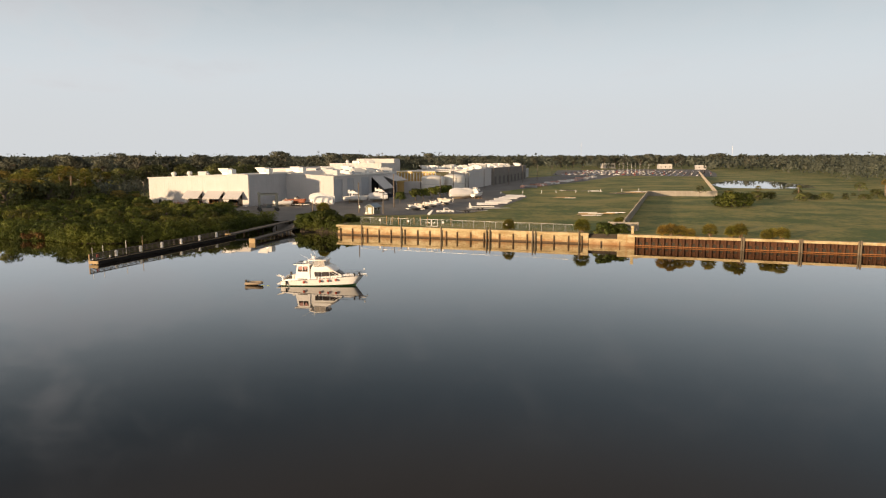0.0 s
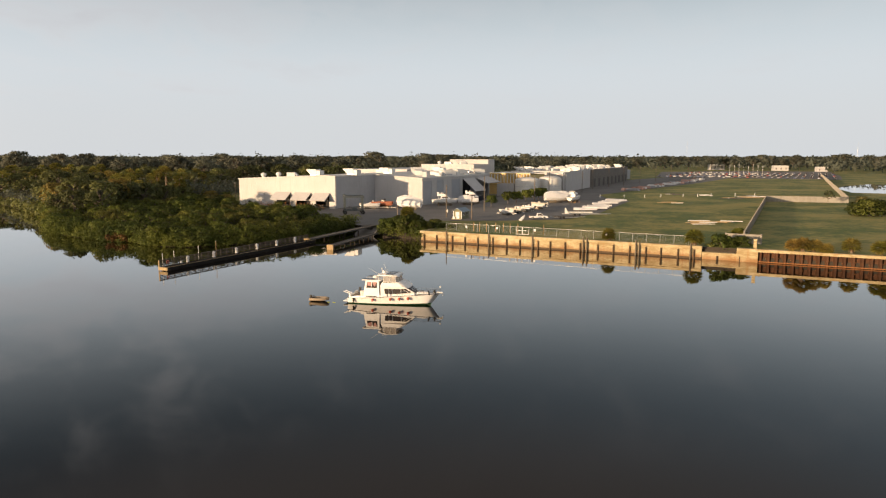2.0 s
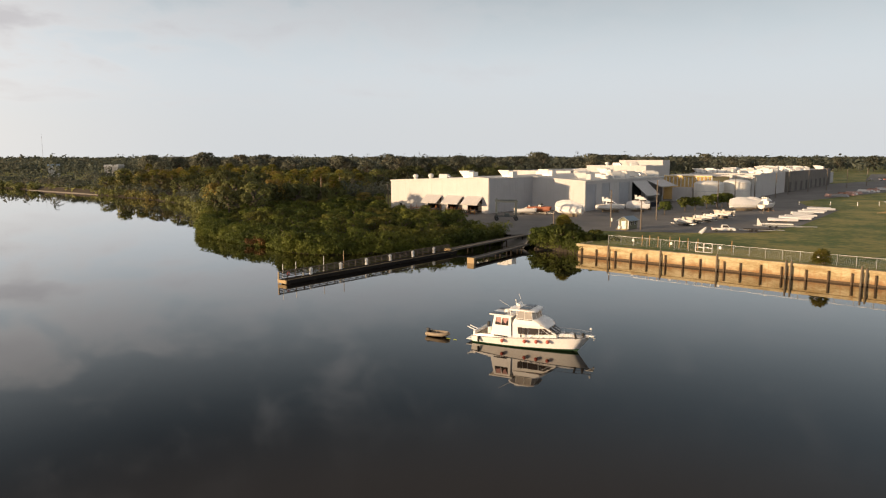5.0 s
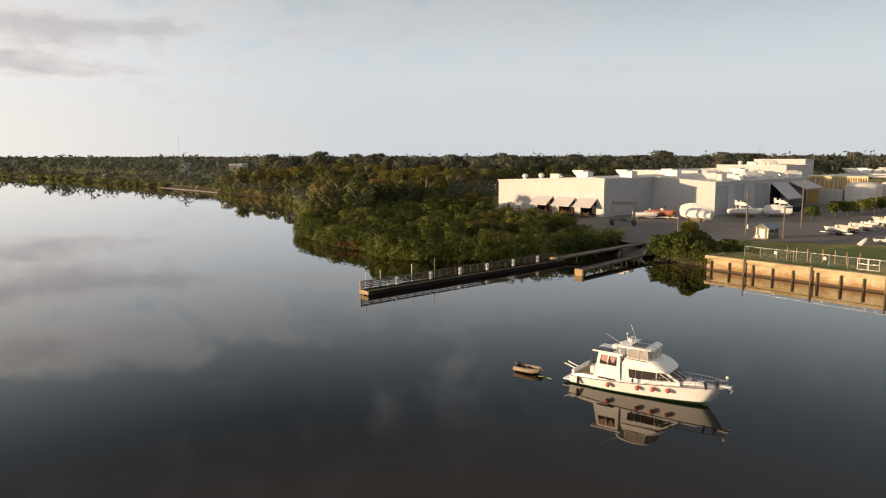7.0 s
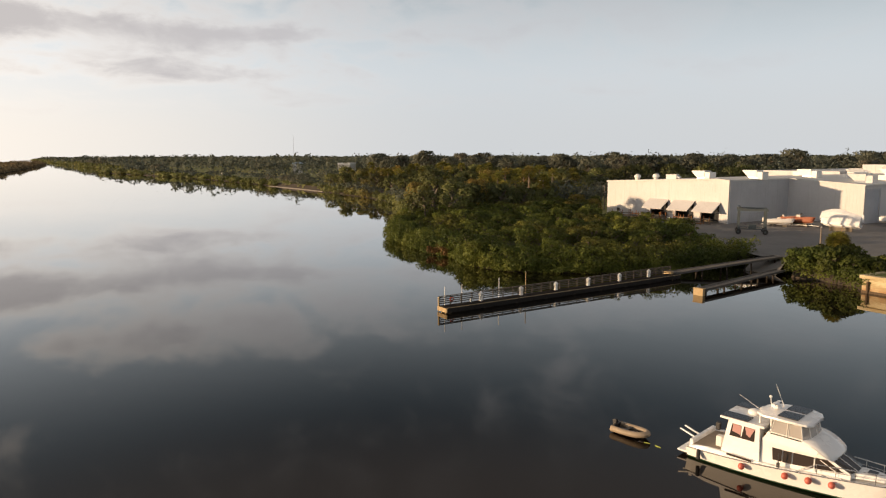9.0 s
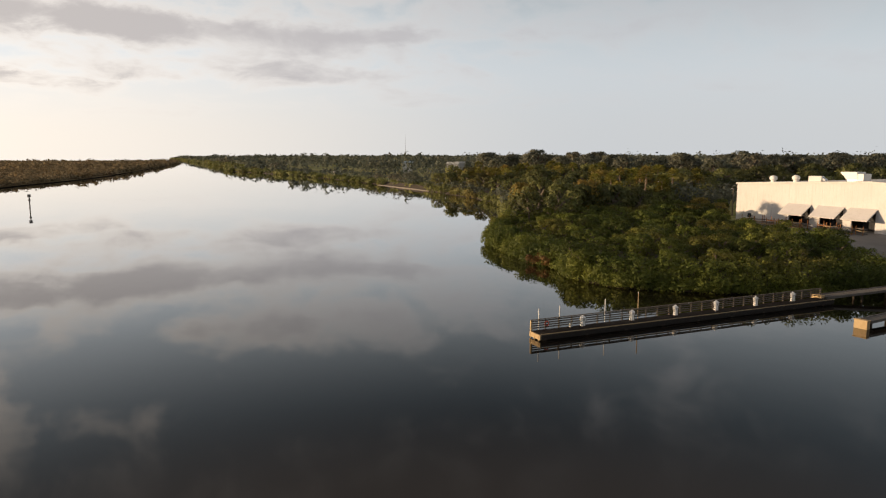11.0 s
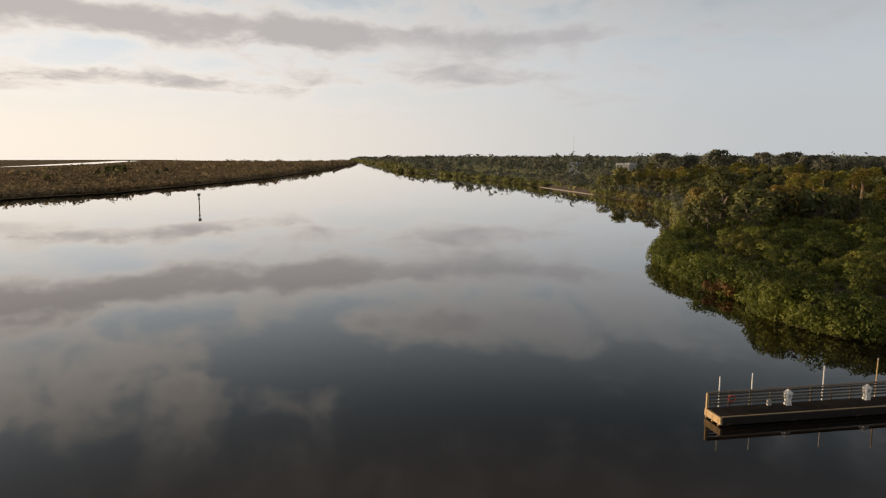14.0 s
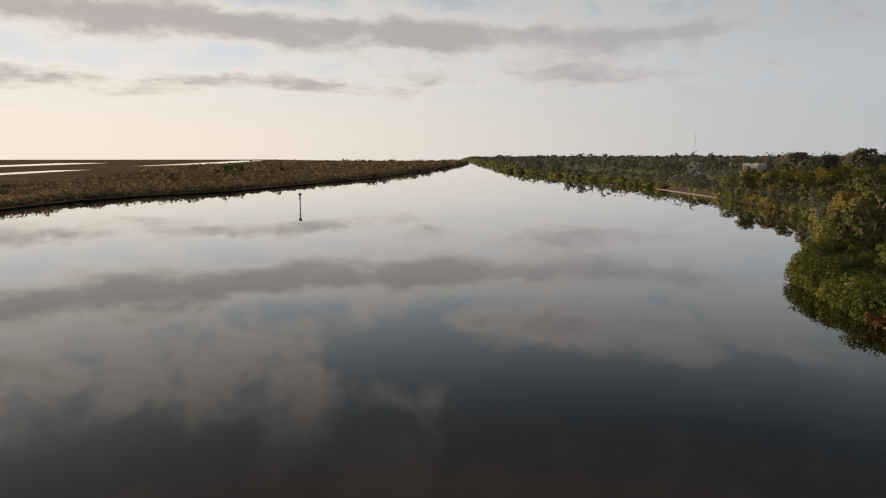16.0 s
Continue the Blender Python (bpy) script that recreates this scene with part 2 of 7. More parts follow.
DOOR_GREY = surface("grey_hangar_door", (0.36, 0.38, 0.42), (0.43, 0.45, 0.49), 0.4, 0.55)
ROOF = surface("pale_roof_membrane", (0.55, 0.54, 0.52), (0.68, 0.67, 0.64), 0.12, 0.75)
ROOF_METAL = surface("galvanised_metal", (0.42, 0.43, 0.44), (0.55, 0.56, 0.57), 0.8, 0.4, 0.6)
SHED_BLUE = surface("blue_grey_roofing", (0.20, 0.27, 0.33), (0.27, 0.34, 0.40), 0.8, 0.6)
SHED_WALL = surface("olive_clapboard", (0.16, 0.16, 0.10), (0.21, 0.21, 0.13), 1.0, 0.75)
YELLOW = surface("yellow_steel", (0.64, 0.45, 0.16), (0.72, 0.53, 0.22), 0.5, 0.6)
# near-black; on the panels inside the bays it stands in for interior shade
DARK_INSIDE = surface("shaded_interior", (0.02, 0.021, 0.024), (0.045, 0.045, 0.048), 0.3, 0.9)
DARK_WALL = surface("dark_grey_siding", (0.17, 0.155, 0.14), (0.24, 0.22, 0.20), 0.25, 0.8)
GEL = surface("white_gelcoat", (0.89, 0.875, 0.85), (0.90, 0.885, 0.86), 0.5, 0.25, fine=2)
GEL_DECK = surface("cream_deck_gelcoat", (0.60, 0.55, 0.47), (0.66, 0.61, 0.53), 2.0, 0.6)
WRAP = surface("white_shrink_wrap", (0.68, 0.67, 0.66), (0.78, 0.77, 0.76), 1.2, 0.45, bump=0.6, fine=3)
CANVAS_WHITE = surface("white_vinyl", (0.70, 0.68, 0.64), (0.78, 0.76, 0.72), 1.0, 0.5)
BOOT = surface("green_boot_stripe", (0.015, 0.06, 0.025), (0.03, 0.10, 0.045), 1.5, 0.5)
BLACK = surface("black_rubber", (0.012, 0.012, 0.013), (0.03, 0.03, 0.03), 3.0, 0.6)
SOLAR = surface("dark_solar_panel", (0.015, 0.017, 0.024), (0.03, 0.032, 0.042), 2.0, 0.25)
RED_VINYL = surface("faded_red_vinyl", (0.45, 0.09, 0.06), (0.55, 0.14, 0.10), 3.0, 0.45)
PINK = surface("pink_curtain_cloth", (0.42, 0.22, 0.20), (0.52, 0.30, 0.27), 6.0, 0.9, stretch=(5, 5, 0.4))
TEAK = surface("weathered_teak", (0.27, 0.21, 0.15), (0.37, 0.30, 0.22), 2.5, 0.8, bump=0.3)
CHROME = surface("stainless_steel", (0.60, 0.59, 0.57), (0.68, 0.67, 0.65), 2.0, 0.25, 1.0)
HYPALON = surface("tan_inflatable_fabric", (0.27, 0.21, 0.145), (0.34, 0.27, 0.19), 2.0, 0.6)
GALV = surface("galvanised_pipe", (0.40, 0.40, 0.39), (0.52, 0.52, 0.50), 2.0, 0.45, 0.5)
WHITE_PAINT = surface("white_paint", (0.70, 0.69, 0.66), (0.79, 0.78, 0.75), 1.5, 0.55)
ORANGE_POST = surface("orange_marker_paint", (0.50, 0.27, 0.09), (0.58, 0.34, 0.13), 2.0, 0.7)
POLE_WOOD = surface("utility_pole_wood", (0.13, 0.105, 0.08), (0.21, 0.175, 0.14), 1.2, 0.85, bump=0.4, stretch=(4, 4, 0.5))
TINTED = glass_material("tinted_window", (0.040, 0.029, 0.022))
VINYL_CLEAR = clear_material("clear_vinyl", (0.55, 0.51, 0.47), 0.5)
BARK = surface("grey_bark", (0.07, 0.055, 0.04), (0.15, 0.125, 0.10), 1.5, 0.95, bump=0.8, stretch=(2, 2, 0.6))
PALM_BARK = surface("pale_palm_bark", (0.16, 0.13, 0.10), (0.27, 0.23, 0.18), 1.5, 0.95, bump=0.8, stretch=(1, 1, 4))
PALM_DRY = surface("dry_palm_thatch", (0.17, 0.10, 0.05), (0.29, 0.19, 0.10), 2.0, 0.95, bump=0.5)
STUB_TIMBER = surface("brown_pile_timber", (0.085, 0.055, 0.03), (0.17, 0.115, 0.065), 2.0, 0.85, bump=0.8, stretch=(3, 3, 0.5), vary=0.3)
LEAF_MANGROVE = leaf_material("mangrove_leaf", (0.055, 0.076, 0.016), (0.16, 0.18, 0.034), (0.20, 0.165, 0.042), 0.10)
LEAF_OAK = leaf_material("oak_leaf", (0.075, 0.085, 0.034), (0.175, 0.185, 0.060), (0.225, 0.175, 0.058), 0.06)
LEAF_GOLD = leaf_material("turning_leaf", (0.16, 0.13, 0.035), (0.27, 0.205, 0.05), (0.33, 0.19, 0.05), 0.10)
# skyline pines: needle colour lightened and greyed to stand for haze
LEAF_PINE = leaf_material("hazed_pine_needle", (0.10, 0.108, 0.082), (0.15, 0.155, 0.11), (0.165, 0.145, 0.105), 0.05, 0.2)
LEAF_PALM = leaf_material("palm_frond", (0.13, 0.14, 0.025), (0.29, 0.25, 0.06), (0.30, 0.20, 0.06), 0.3)
# haze over the distant woods is put into this leaf colour
LEAF_WOODS = leaf_material("hazed_woodland_leaf", (0.095, 0.108, 0.088), (0.145, 0.16, 0.122), (0.17, 0.155, 0.115), 0.03, 0.0, 0.05)
LEAF_MARSH = leaf_material("marsh_grass", (0.17, 0.135, 0.082), (0.26, 0.21, 0.13), (0.28, 0.20, 0.12), 0.02, 0.0, 0.0)
LEAF_REED = leaf_material("rusty_reed", (0.11, 0.06, 0.02), (0.19, 0.11, 0.035), (0.2, 0.1, 0.04), 0.3, 0.0)


# small mesh tools
def thing(name, m, label, category, group="", kind=""):
    ob = new(name)
    ob.empty_display_size = 0.2
    ob.matrix_world = m
    return tagged(ob, label, category, group, kind)


def mesh_of(bm, name, material, smooth=False):
    me = bpy.data.meshes.new(name)
    bmesh.ops.recalc_face_normals(bm, faces=bm.faces)
    bm.to_mesh(me)
    bm.free()
    me.materials.append(material)
    if smooth:
        me.polygons.foreach_set("use_smooth", [True] * len(me.polygons))
    return me


def part(name, bm, material, parent, label="", smooth=False):
    """Links a bmesh as one mesh object under a thing or a part."""
    me = bm if isinstance(bm, bpy.types.Mesh) else mesh_of(bm, name, material, smooth)
    ob = new(name, me)
    ob.parent = parent
    return tagged(ob, label)


def solid(name, bm, material, label, category="", group="", kind="", smooth=False):
    """A thing or piece of the setting of one mesh."""
    return tagged(new(name, mesh_of(bm, name, material, smooth)), label, category, group, kind)


def box(bm, x0, x1, y0, y1, z0, z1, m=Matrix(), bevel=0.0):
    made = bmesh.ops.create_cube(bm, size=1, matrix=m @ Matrix.LocRotScale(((x0 + x1) / 2, (y0 + y1) / 2, (z0 + z1) / 2), None, (x1 - x0, y1 - y0, z1 - z0)))
    if bevel:
        edges = {e for v in made["verts"] for e in v.link_edges}
        bmesh.ops.bevel(bm, geom=list(edges), offset=bevel, segments=2, affect="EDGES", profile=0.6)
    return bm


def rod(bm, a, b, r0, r1=None, seg=6):
    a, b = Vector(a), Vector(b)
    way = b - a
    m = Matrix.Translation((a + b) / 2) @ way.to_track_quat("Z", "Y").to_matrix().to_4x4()
    bmesh.ops.create_cone(bm, cap_ends=True, segments=seg, radius1=r0, radius2=r0 if r1 is None else r1, depth=way.length, matrix=m)
    return bm


def ball(bm, at, r, sz=1.0, u=10, v=7):
    bmesh.ops.create_uvsphere(bm, u_segments=u, v_segments=v, radius=r, matrix=Matrix.LocRotScale(at, None, (1, 1, sz)))
    return bm


def prism(bm, outline, y0, y1, lean=0.0, zref=0.0):
    """A side outline (x, z) pushed from y0 to y1; lean pulls the sides in with height."""
    rows = []
    for y, s in ((y0, 1), (y1, -1)):
        rows.append([bm.verts.new((x, y + s * lean * (z - zref), z)) for x, z in outline])
    n = len(outline)
    bm.faces.new(rows[0])
    bm.faces.new(rows[1][::-1])
    for i in range(n):
        bm.faces.new((rows[0][i], rows[1][i], rows[1][(i + 1) % n], rows[0][(i + 1) % n]))
    return bm


def loft(bm, rings, close=False):
    """Joins rings of equally many points; the first and last ring are capped if close."""
    made = [[bm.verts.new(p) for p in ring] for ring in rings]
    for a, b in zip(made, made[1:]):
        for i in range(len(a) - 1):
            bm.faces.new((a[i], a[i + 1], b[i + 1], b[i]))
    if close:
        bm.faces.new(made[0])
        bm.faces.new(made[-1][::-1])
    return bm


def tube(bm, pts, r, seg=6):
    """One bent pipe through the points."""
    rings = []
    pts = [Vector(p) for p in pts]
    for i, p in enumerate(pts):
        way = (pts[min(i + 1, len(pts) - 1)] - pts[max(i - 1, 0)]).normalized()
        a = way.cross(Vector((0, 0, 1)) if abs(way.z) < 0.9 else Vector((1, 0, 0))).normalized()
        b = way.cross(a)
        rings.append([p + a * r * math.cos(k * math.tau / seg) + b * r * math.sin(k * math.tau / seg) for k in range(seg + 1)])
    loft(bm, rings, True)
    bmesh.ops.remove_doubles(bm, verts=bm.verts, dist=r * 0.05)
    return bm


B = bmesh.new


# the large structure: water, mainland, river island
def sheet(outline, z, top=None):
    bm = B()
    bm.faces.new([bm.verts.new((x, y, z)) for x, y in outline])
    bmesh.ops.triangulate(bm, faces=bm.faces)
    return bm


solid("water", sheet([(-5000, -3000), (5000, -3000), (5000, 5000), (-5000, 5000)], 0.0), WATER, "calm dark river water mirroring the dawn sky", "water", kind="structure")

BK = pose(-29.2, 174.3, 0, 0, 0, -18.15)      # along the bulkhead, inland is +y
YARD = pose(-45.2, 262.0, 2.3, 0, 0, -15.2)   # the big shed's corner, +y along its front


def bk(x, y, z=0.0):
    return BK @ Vector((x, y, z))


def yd(x, y, z=0.0):
    return YARD @ Vector((x, y, z))


# mainland shore from the far right round the mangrove point and up the river
SHORE = [(4900, -1500), tuple(bk(330, 0.3)[:2]), tuple(bk(73.4, 0.3)[:2]), tuple(bk(69.8, 0.5)[:2]), tuple(bk(63.4, 0.5)[:2]), tuple(bk(0, 0.3)[:2]),
         (-31, 178), (-36, 180), (-40.5, 181), (-41.8, 187), (-46.5, 188.5), (-49.5, 190), (-53, 180), (-58, 171), (-66, 162), (-78, 154.5), (-88, 155), (-97, 161.5), (-105, 163),
         (-116, 168), (-128, 174), (-139, 186), (-160, 213), (-205, 255), (-242, 278), (-280, 293), (-330, 311), (-372, 323), (-440, 343), (-527, 366), (-610, 384),
         (-696, 399), (-800, 414), (-905, 425), (-880, 455), (-1000, 498), (-1400, 606), (-2200, 850), (-3300, 1180), (-4900, 1640)]
INLAND = [(-4900, 4900), (4900, 4900)]
ISLE_SHORE = [(-305, -60), (-325, 7), (-371, 21), (-404, 44), (-438, 83), (-545, 142), (-650, 200), (-755, 246), (-1000, 345), (-1400, 500), (-1900, 690), (-2150, 772)]
ISLE_BACK = [(-2300, 760), (-2900, 600), (-4900, 300), (-4900, -2600), (-300, -2600)]


def land(shore, back, height, drop, reach, shelving=()):
    """Land with a bank: the shore's edge falls to below the water, gently on the shelving stretch."""
    bm = B()
    n = len(shore)
    pts = [Vector((x, y, 0)) for x, y in shore]
    inner = []
    for i, p in enumerate(pts):
        way = (pts[min(i + 1, n - 1)] - pts[max(i - 1, 0)]).normalized()
        inner.append(p + Vector((way.y, -way.x, 0)) * (5.0 if i in shelving else reach))
    top = [bm.verts.new((p.x, p.y, height)) for p in inner]
    face = bm.faces.new(top + [bm.verts.new((x, y, height)) for x, y in back])
    bmesh.ops.triangulate(bm, faces=[face])
    side = B()
    for a, b, c, d in zip(pts, pts[1:], inner, inner[1:]):
        side.faces.new([side.verts.new(p) for p in ((a.x, a.y, -drop), (b.x, b.y, -drop), (d.x, d.y, height), (c.x, c.y, height))])
    return bm, side


field, bank = land(SHORE, INLAND, 2.3, 0.6, 1.2, range(12, 36))
solid("river_bank", bank, SOIL, "dark muddy bank under the shore trees", "bank", kind="structure")
solid("ground", field, GRASS, "mown grass field and low wooded ground behind the shore", "ground", kind="structure")
field, bank = land(ISLE_SHORE, ISLE_BACK, 0.5, 0.4, 2.0)
solid("island_bank", bank, SOIL, "dark muddy edge of the marsh island", "bank", kind="structure")
solid("island_ground", field, LEAF_MARSH, "flat brown salt marsh across the river", "ground", kind="structure")

YARD_EDGE = [(-44, 186.5), (-37, 192), (-29, 203), (-12, 206), (5, 212), (17, 238), (33, 300), (25, 318), (24, 345), (100, 503), (235, 830), (205, 840), (60, 560), (-10, 470),
             (-60, 420), (-130, 330), (-118, 272), (-100, 236), (-74, 216), (-61, 203), (-54, 195), (-48, 187)]
solid("yard_pavement", sheet(YARD_EDGE, 2.33), ASPHALT, "worn grey asphalt boatyard and access road", "pavement", kind="structure")
solid("boat_ramp", loft(B(), [[(-42.6, 181, 0.05), (-42.6, 188, 2.36)], [(-48.5, 183, 0.05), (-47.8, 190, 2.36)]]), ASPHALT, "grey concrete slipway running down into the water", "ramp", kind="structure")
beach = B()
beach.faces.new([beach.verts.new(p) for p in ((-316, 304.5, 0.06), (-345, 312.5, 0.06), (-378, 321.0, 0.06), (-404, 328.5, 0.06), (-403, 330.5, 0.35), (-377, 323.2, 0.4), (-344.6, 314.8, 0.4), (-317, 306.2, 0.3))])
solid("beach", beach, SAND, "narrow strip of pale sand below the trees", "beach", kind="structure")
pond = [(150, 385), (172, 372), (200, 380), (215, 420), (222, 480), (205, 500), (180, 470), (160, 430)]
solid("pond_water", sheet(pond, 2.31), WATER, "small still pond behind the field", "pond", kind="structure")
marsh = [[(-900, 60), (-1100, 70), (-1300, 110), (-1250, 130), (-1000, 100)], [(-1500, 180), (-2200, 270), (-2700, 430), (-2300, 400), (-1700, 260)], [(-800, -190), (-1100, -160), (-1150, -120), (-850, -150)],
         [(-1500, -120), (-2600, 0), (-3600, 100), (-3500, 180), (-2000, 20)], [(-1300, -420), (-2300, -420), (-2300, -300), (-1400, -350)]]
for outline in marsh:
    solid("marsh_pool", sheet(outline, 0.53), WATER, "bright shallow pool in the salt marsh", "pool", kind="structure")


# the boatyard sheds
def poly(bm, pts):
    bm.faces.new([bm.verts.new(p) for p in pts])
    return bm


def ribs(bm, a, b, z0, z1, step, proud, out):
    """Standing seams on a wall from a to b (x, y); z1 may be a pair of heights."""
    a, b, out = Vector((*a, 0)), Vector((*b, 0)), Vector((*out, 0)).normalized()
    way = b - a
    n = max(int(way.length / step), 1)
    lo, hi = (z1, z1) if not isinstance(z1, tuple) else z1
    side = way.normalized() * 0.06
    for i in range(n + 1):
        p = a + way * (i / n)
        top = lo + (hi - lo) * i / n
        c = p + out * proud
        base = [p - side, c - side * 0.5, c + side * 0.5, p + side]
        loft(bm, [[(q.x, q.y, z0) for q in base], [(q.x, q.y, top) for q in base]])
    return bm


def roof_vent(m, kind):
    if kind == "dome":
        ob = thing("roof_ventilator", m, "white round mushroom ventilator on the shed roof", "ventilator", "roof ventilators")
        part("stem", rod(B(), (0, 0, -0.4), (0, 0, 0.7), 0.65, 0.65, 12), WHITE_PAINT, ob)
        part("cap", ball(B(), (0, 0, 0.9), 1.0, 0.75, 12, 8), WHITE_PAINT, ob, smooth=True)
    elif kind == "cowl":
        ob = thing("roof_exhaust_cowl", m, "white slanted exhaust cowl on the shed roof", "exhaust cowl", "roof exhaust cowls")
        part("hood", prism(B(), [(-3.0, 1.9), (-1.4, 0.35), (1.2, 0.35), (1.2, 2.1), (-2.9, 2.1)], -1.5, 1.5), WHITE_PAINT, ob)
        part("housing", box(B(), 1.2, 2.8, -1.4, 1.4, -0.4, 1.7, bevel=0.06), WHITE_PAINT, ob)
        part("curb", box(B(), -1.4, 1.2, -1.2, 1.2, -0.4, 0.35), ROOF_METAL, ob)
    else:
        ob = thing("roof_air_unit", m, "pale boxy air handling unit on the roof", "air unit", "roof air units")
        part("casing", box(B(), -1.5, 1.5, -1.1, 1.1, -0.3, 1.3, bevel=0.05), WHITE_PAINT, ob)
        part("hood", prism(B(), [(1.5, 0.3), (2.3, 0.1), (2.3, 0.5), (1.5, 1.1)], -0.9, 0.9), ROOF_METAL, ob)
    return ob


def roof_z(x):
    return 10.0 + 1.4 * min(-x / 24.0, 1.0) if x > -24 else 11.4 - 1.5 * (-x - 24.0) / 37.5


shed = thing("boat_shed", YARD, "huge white metal-clad boatbuilding shed with low gable roof", "shed")
W, D0, D1, XI = -61.5, -27.0, 71.0, -20.0
bm = B()
T = 0.3
# front gable of the wing, set round its door openings
openings = [(-50.2, -46.2, 5.0, 0), (-44.9, -39.0, 5.2, 1), (-36.3, -30.4, 5.2, 1), (-28.2, -22.6, 5.2, 1)]
edges = [W] + [v for o in openings for v in o[:2]] + [XI]
for i, (a, b) in enumerate(zip(edges, edges[1:])):
    z0 = 0.0 if i % 2 == 0 else openings[i // 2][2]
    cuts = [a, -24.0, b] if a < -24.0 < b else [a, b]
    for c, d in zip(cuts, cuts[1:]):
        poly(bm, [(c, D0, z0), (d, D0, z0), (d, D0, roof_z(d)), (c, D0, roof_z(c))])
        poly(bm, [(c, D0 + T, z0), (d, D0 + T, z0), (d, D0 + T, roof_z(d)), (c, D0 + T, roof_z(c))])
    if i % 2:
        poly(bm, [(a, D0, z0), (b, D0, z0), (b, D0 + T, z0), (a, D0 + T, z0)])
        for s in (a, b):
            poly(bm, [(s, D0, 0), (s, D0 + T, 0), (s, D0 + T, z0), (s, D0, z0)])
part("front_wall", bm, WALL_WHITE, shed, "warm white ribbed siding with door openings")
bm = B()
bayfront = [(0.7, 8.0, 8.6), (13.0, 18.8, 8.7), (27.3, 35.8, 8.6), (38.7, 52.0, 8.5), (52.8, 70.0, 8.3)]
edges = [0.0] + [v for o in bayfront for v in o[:2]] + [D1]
for i, (a, b) in enumerate(zip(edges, edges[1:])):
    z0 = 0.0 if i % 2 == 0 else bayfront[i // 2][2]
    for x in (0.0, -T):
        poly(bm, [(x, a, z0), (x, b, z0), (x, b, 10.0), (x, a, 10.0)])
    if i % 2:
        poly(bm, [(0, a, z0), (0, b, z0), (-T, b, z0), (-T, a, z0)])
        for s in (a, b):
            poly(bm, [(0, s, 0), (-T, s, 0), (-T, s, z0), (0, s, z0)])
part("bay_wall", bm, WALL_WHITE, shed, "long wall with tall hangar doors")
part("wing_side_wall", poly(B(), [(XI, D0, 0), (XI, 0, 0), (XI, 0, roof_z(XI)), (XI, D0, roof_z(XI))]), WALL_GREY, shed, "grey siding on the recess")
part("recess_wall", poly(B(), [(XI, 0, 0), (0, 0, 0), (0, 0, 10.0), (XI, 0, roof_z(XI))]), WALL_WHITE, shed)
part("far_side_wall", poly(B(), [(W, D0, 0), (W, D1, 0), (W, D1, roof_z(W)), (W, D0, roof_z(W))]), WALL_WHITE, shed)
part("back_wall", poly(B(), [(W, D1, 0), (0, D1, 0), (0, D1, 10.0), (-24, D1, 11.4), (W, D1, roof_z(W))]), WALL_WHITE, shed)
bm = B()
for a, b, c, d in ((W - 0.3, -24, D0 - 0.3, D1), (-24, XI + 0.2, D0 - 0.3, D1), (XI + 0.2, 0.3, -0.3, D1)):
    za, zb = roof_z(a) + 0.12, roof_z(b) + 0.12
    loft(bm, [[(a, c, za), (b, c, zb), (b, c, zb - 0.35), (a, c, za - 0.35), (a, c, za)], [(a, d, za), (b, d, zb), (b, d, zb - 0.35), (a, d, za - 0.35), (a, d, za)]])
    poly(bm, [(a, c, za), (b, c, zb), (b, c, zb - 0.35), (a, c, za - 0.35)])
part("roof", bm, ROOF, shed, "pale low-pitched roof")
part("floor_slab", box(B(), W + 0.4, -0.4, D0 + 0.4, D1 - 0.4, -0.1, 0.06), ASPHALT, shed)
bm = B()
ribs(bm, (W, D0), (-50.4, D0), 0.05, (roof_z(W) - 0.3, roof_z(-50.4) - 0.3), 0.9, 0.022, (0, -1))
ribs(bm, (-50.0, D0), (-24, D0), 5.4, (roof_z(-50) - 0.3, 11.0), 0.9, 0.022, (0, -1))
tagged(part("front_seams", bm, WALL_WHITE, shed), kind="stuff")
bm = B()
ribs(bm, (XI, 0), (0, 0), 0.05, (roof_z(XI) - 0.3, 9.6), 0.9, 0.022, (0, -1))
tagged(part("recess_seams", bm, WALL_WHITE, shed), kind="stuff")
bm = B()
ribs(bm, (XI, D0), (XI, 0), 0.05, roof_z(XI) - 0.3, 0.9, 0.022, (1, 0))
for z in (2.2, 4.4, 6.6, 8.8):
    box(bm, XI, XI + 0.03, D0, 0, z, z + 0.05)
tagged(part("wing_side_seams", bm, WALL_GREY, shed), kind="stuff")
bm = B()
ribs(bm, (0, 0), (0, D1), 8.8, 9.6, 0.9, 0.05, (1, 0))
tagged(part("bay_seams", bm, WALL_WHITE, shed), kind="stuff")
for i, (a, b, z, is_open) in enumerate(openings):
    if is_open:
        door = part("awning_door", prism(B(), [(D0 - 0.08, 5.15), (D0 - 3.4, 2.75), (D0 - 3.45, 2.95), (D0 - 0.08, 5.4)], a - 0.4, b + 0.4), WALL_WHITE, shed, "bay door swung up as an awning")
        for v in door.data.vertices:
            v.co = Vector((v.co.y, v.co.x, v.co.z))
        # near-black panel paints the shade inside the open door
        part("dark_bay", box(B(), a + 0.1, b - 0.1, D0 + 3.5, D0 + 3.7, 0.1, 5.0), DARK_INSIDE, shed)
        for x in (a, b):
            part("door_strut", rod(B(), (x, D0, 2.6), (x, D0 - 3.3, 2.85), 0.06), ROOF_METAL, shed)
    else:
        part("roller_door", box(B(), a, b, D0 + 0.1, D0 + 0.18, 0, z), WALL_WHITE, shed)
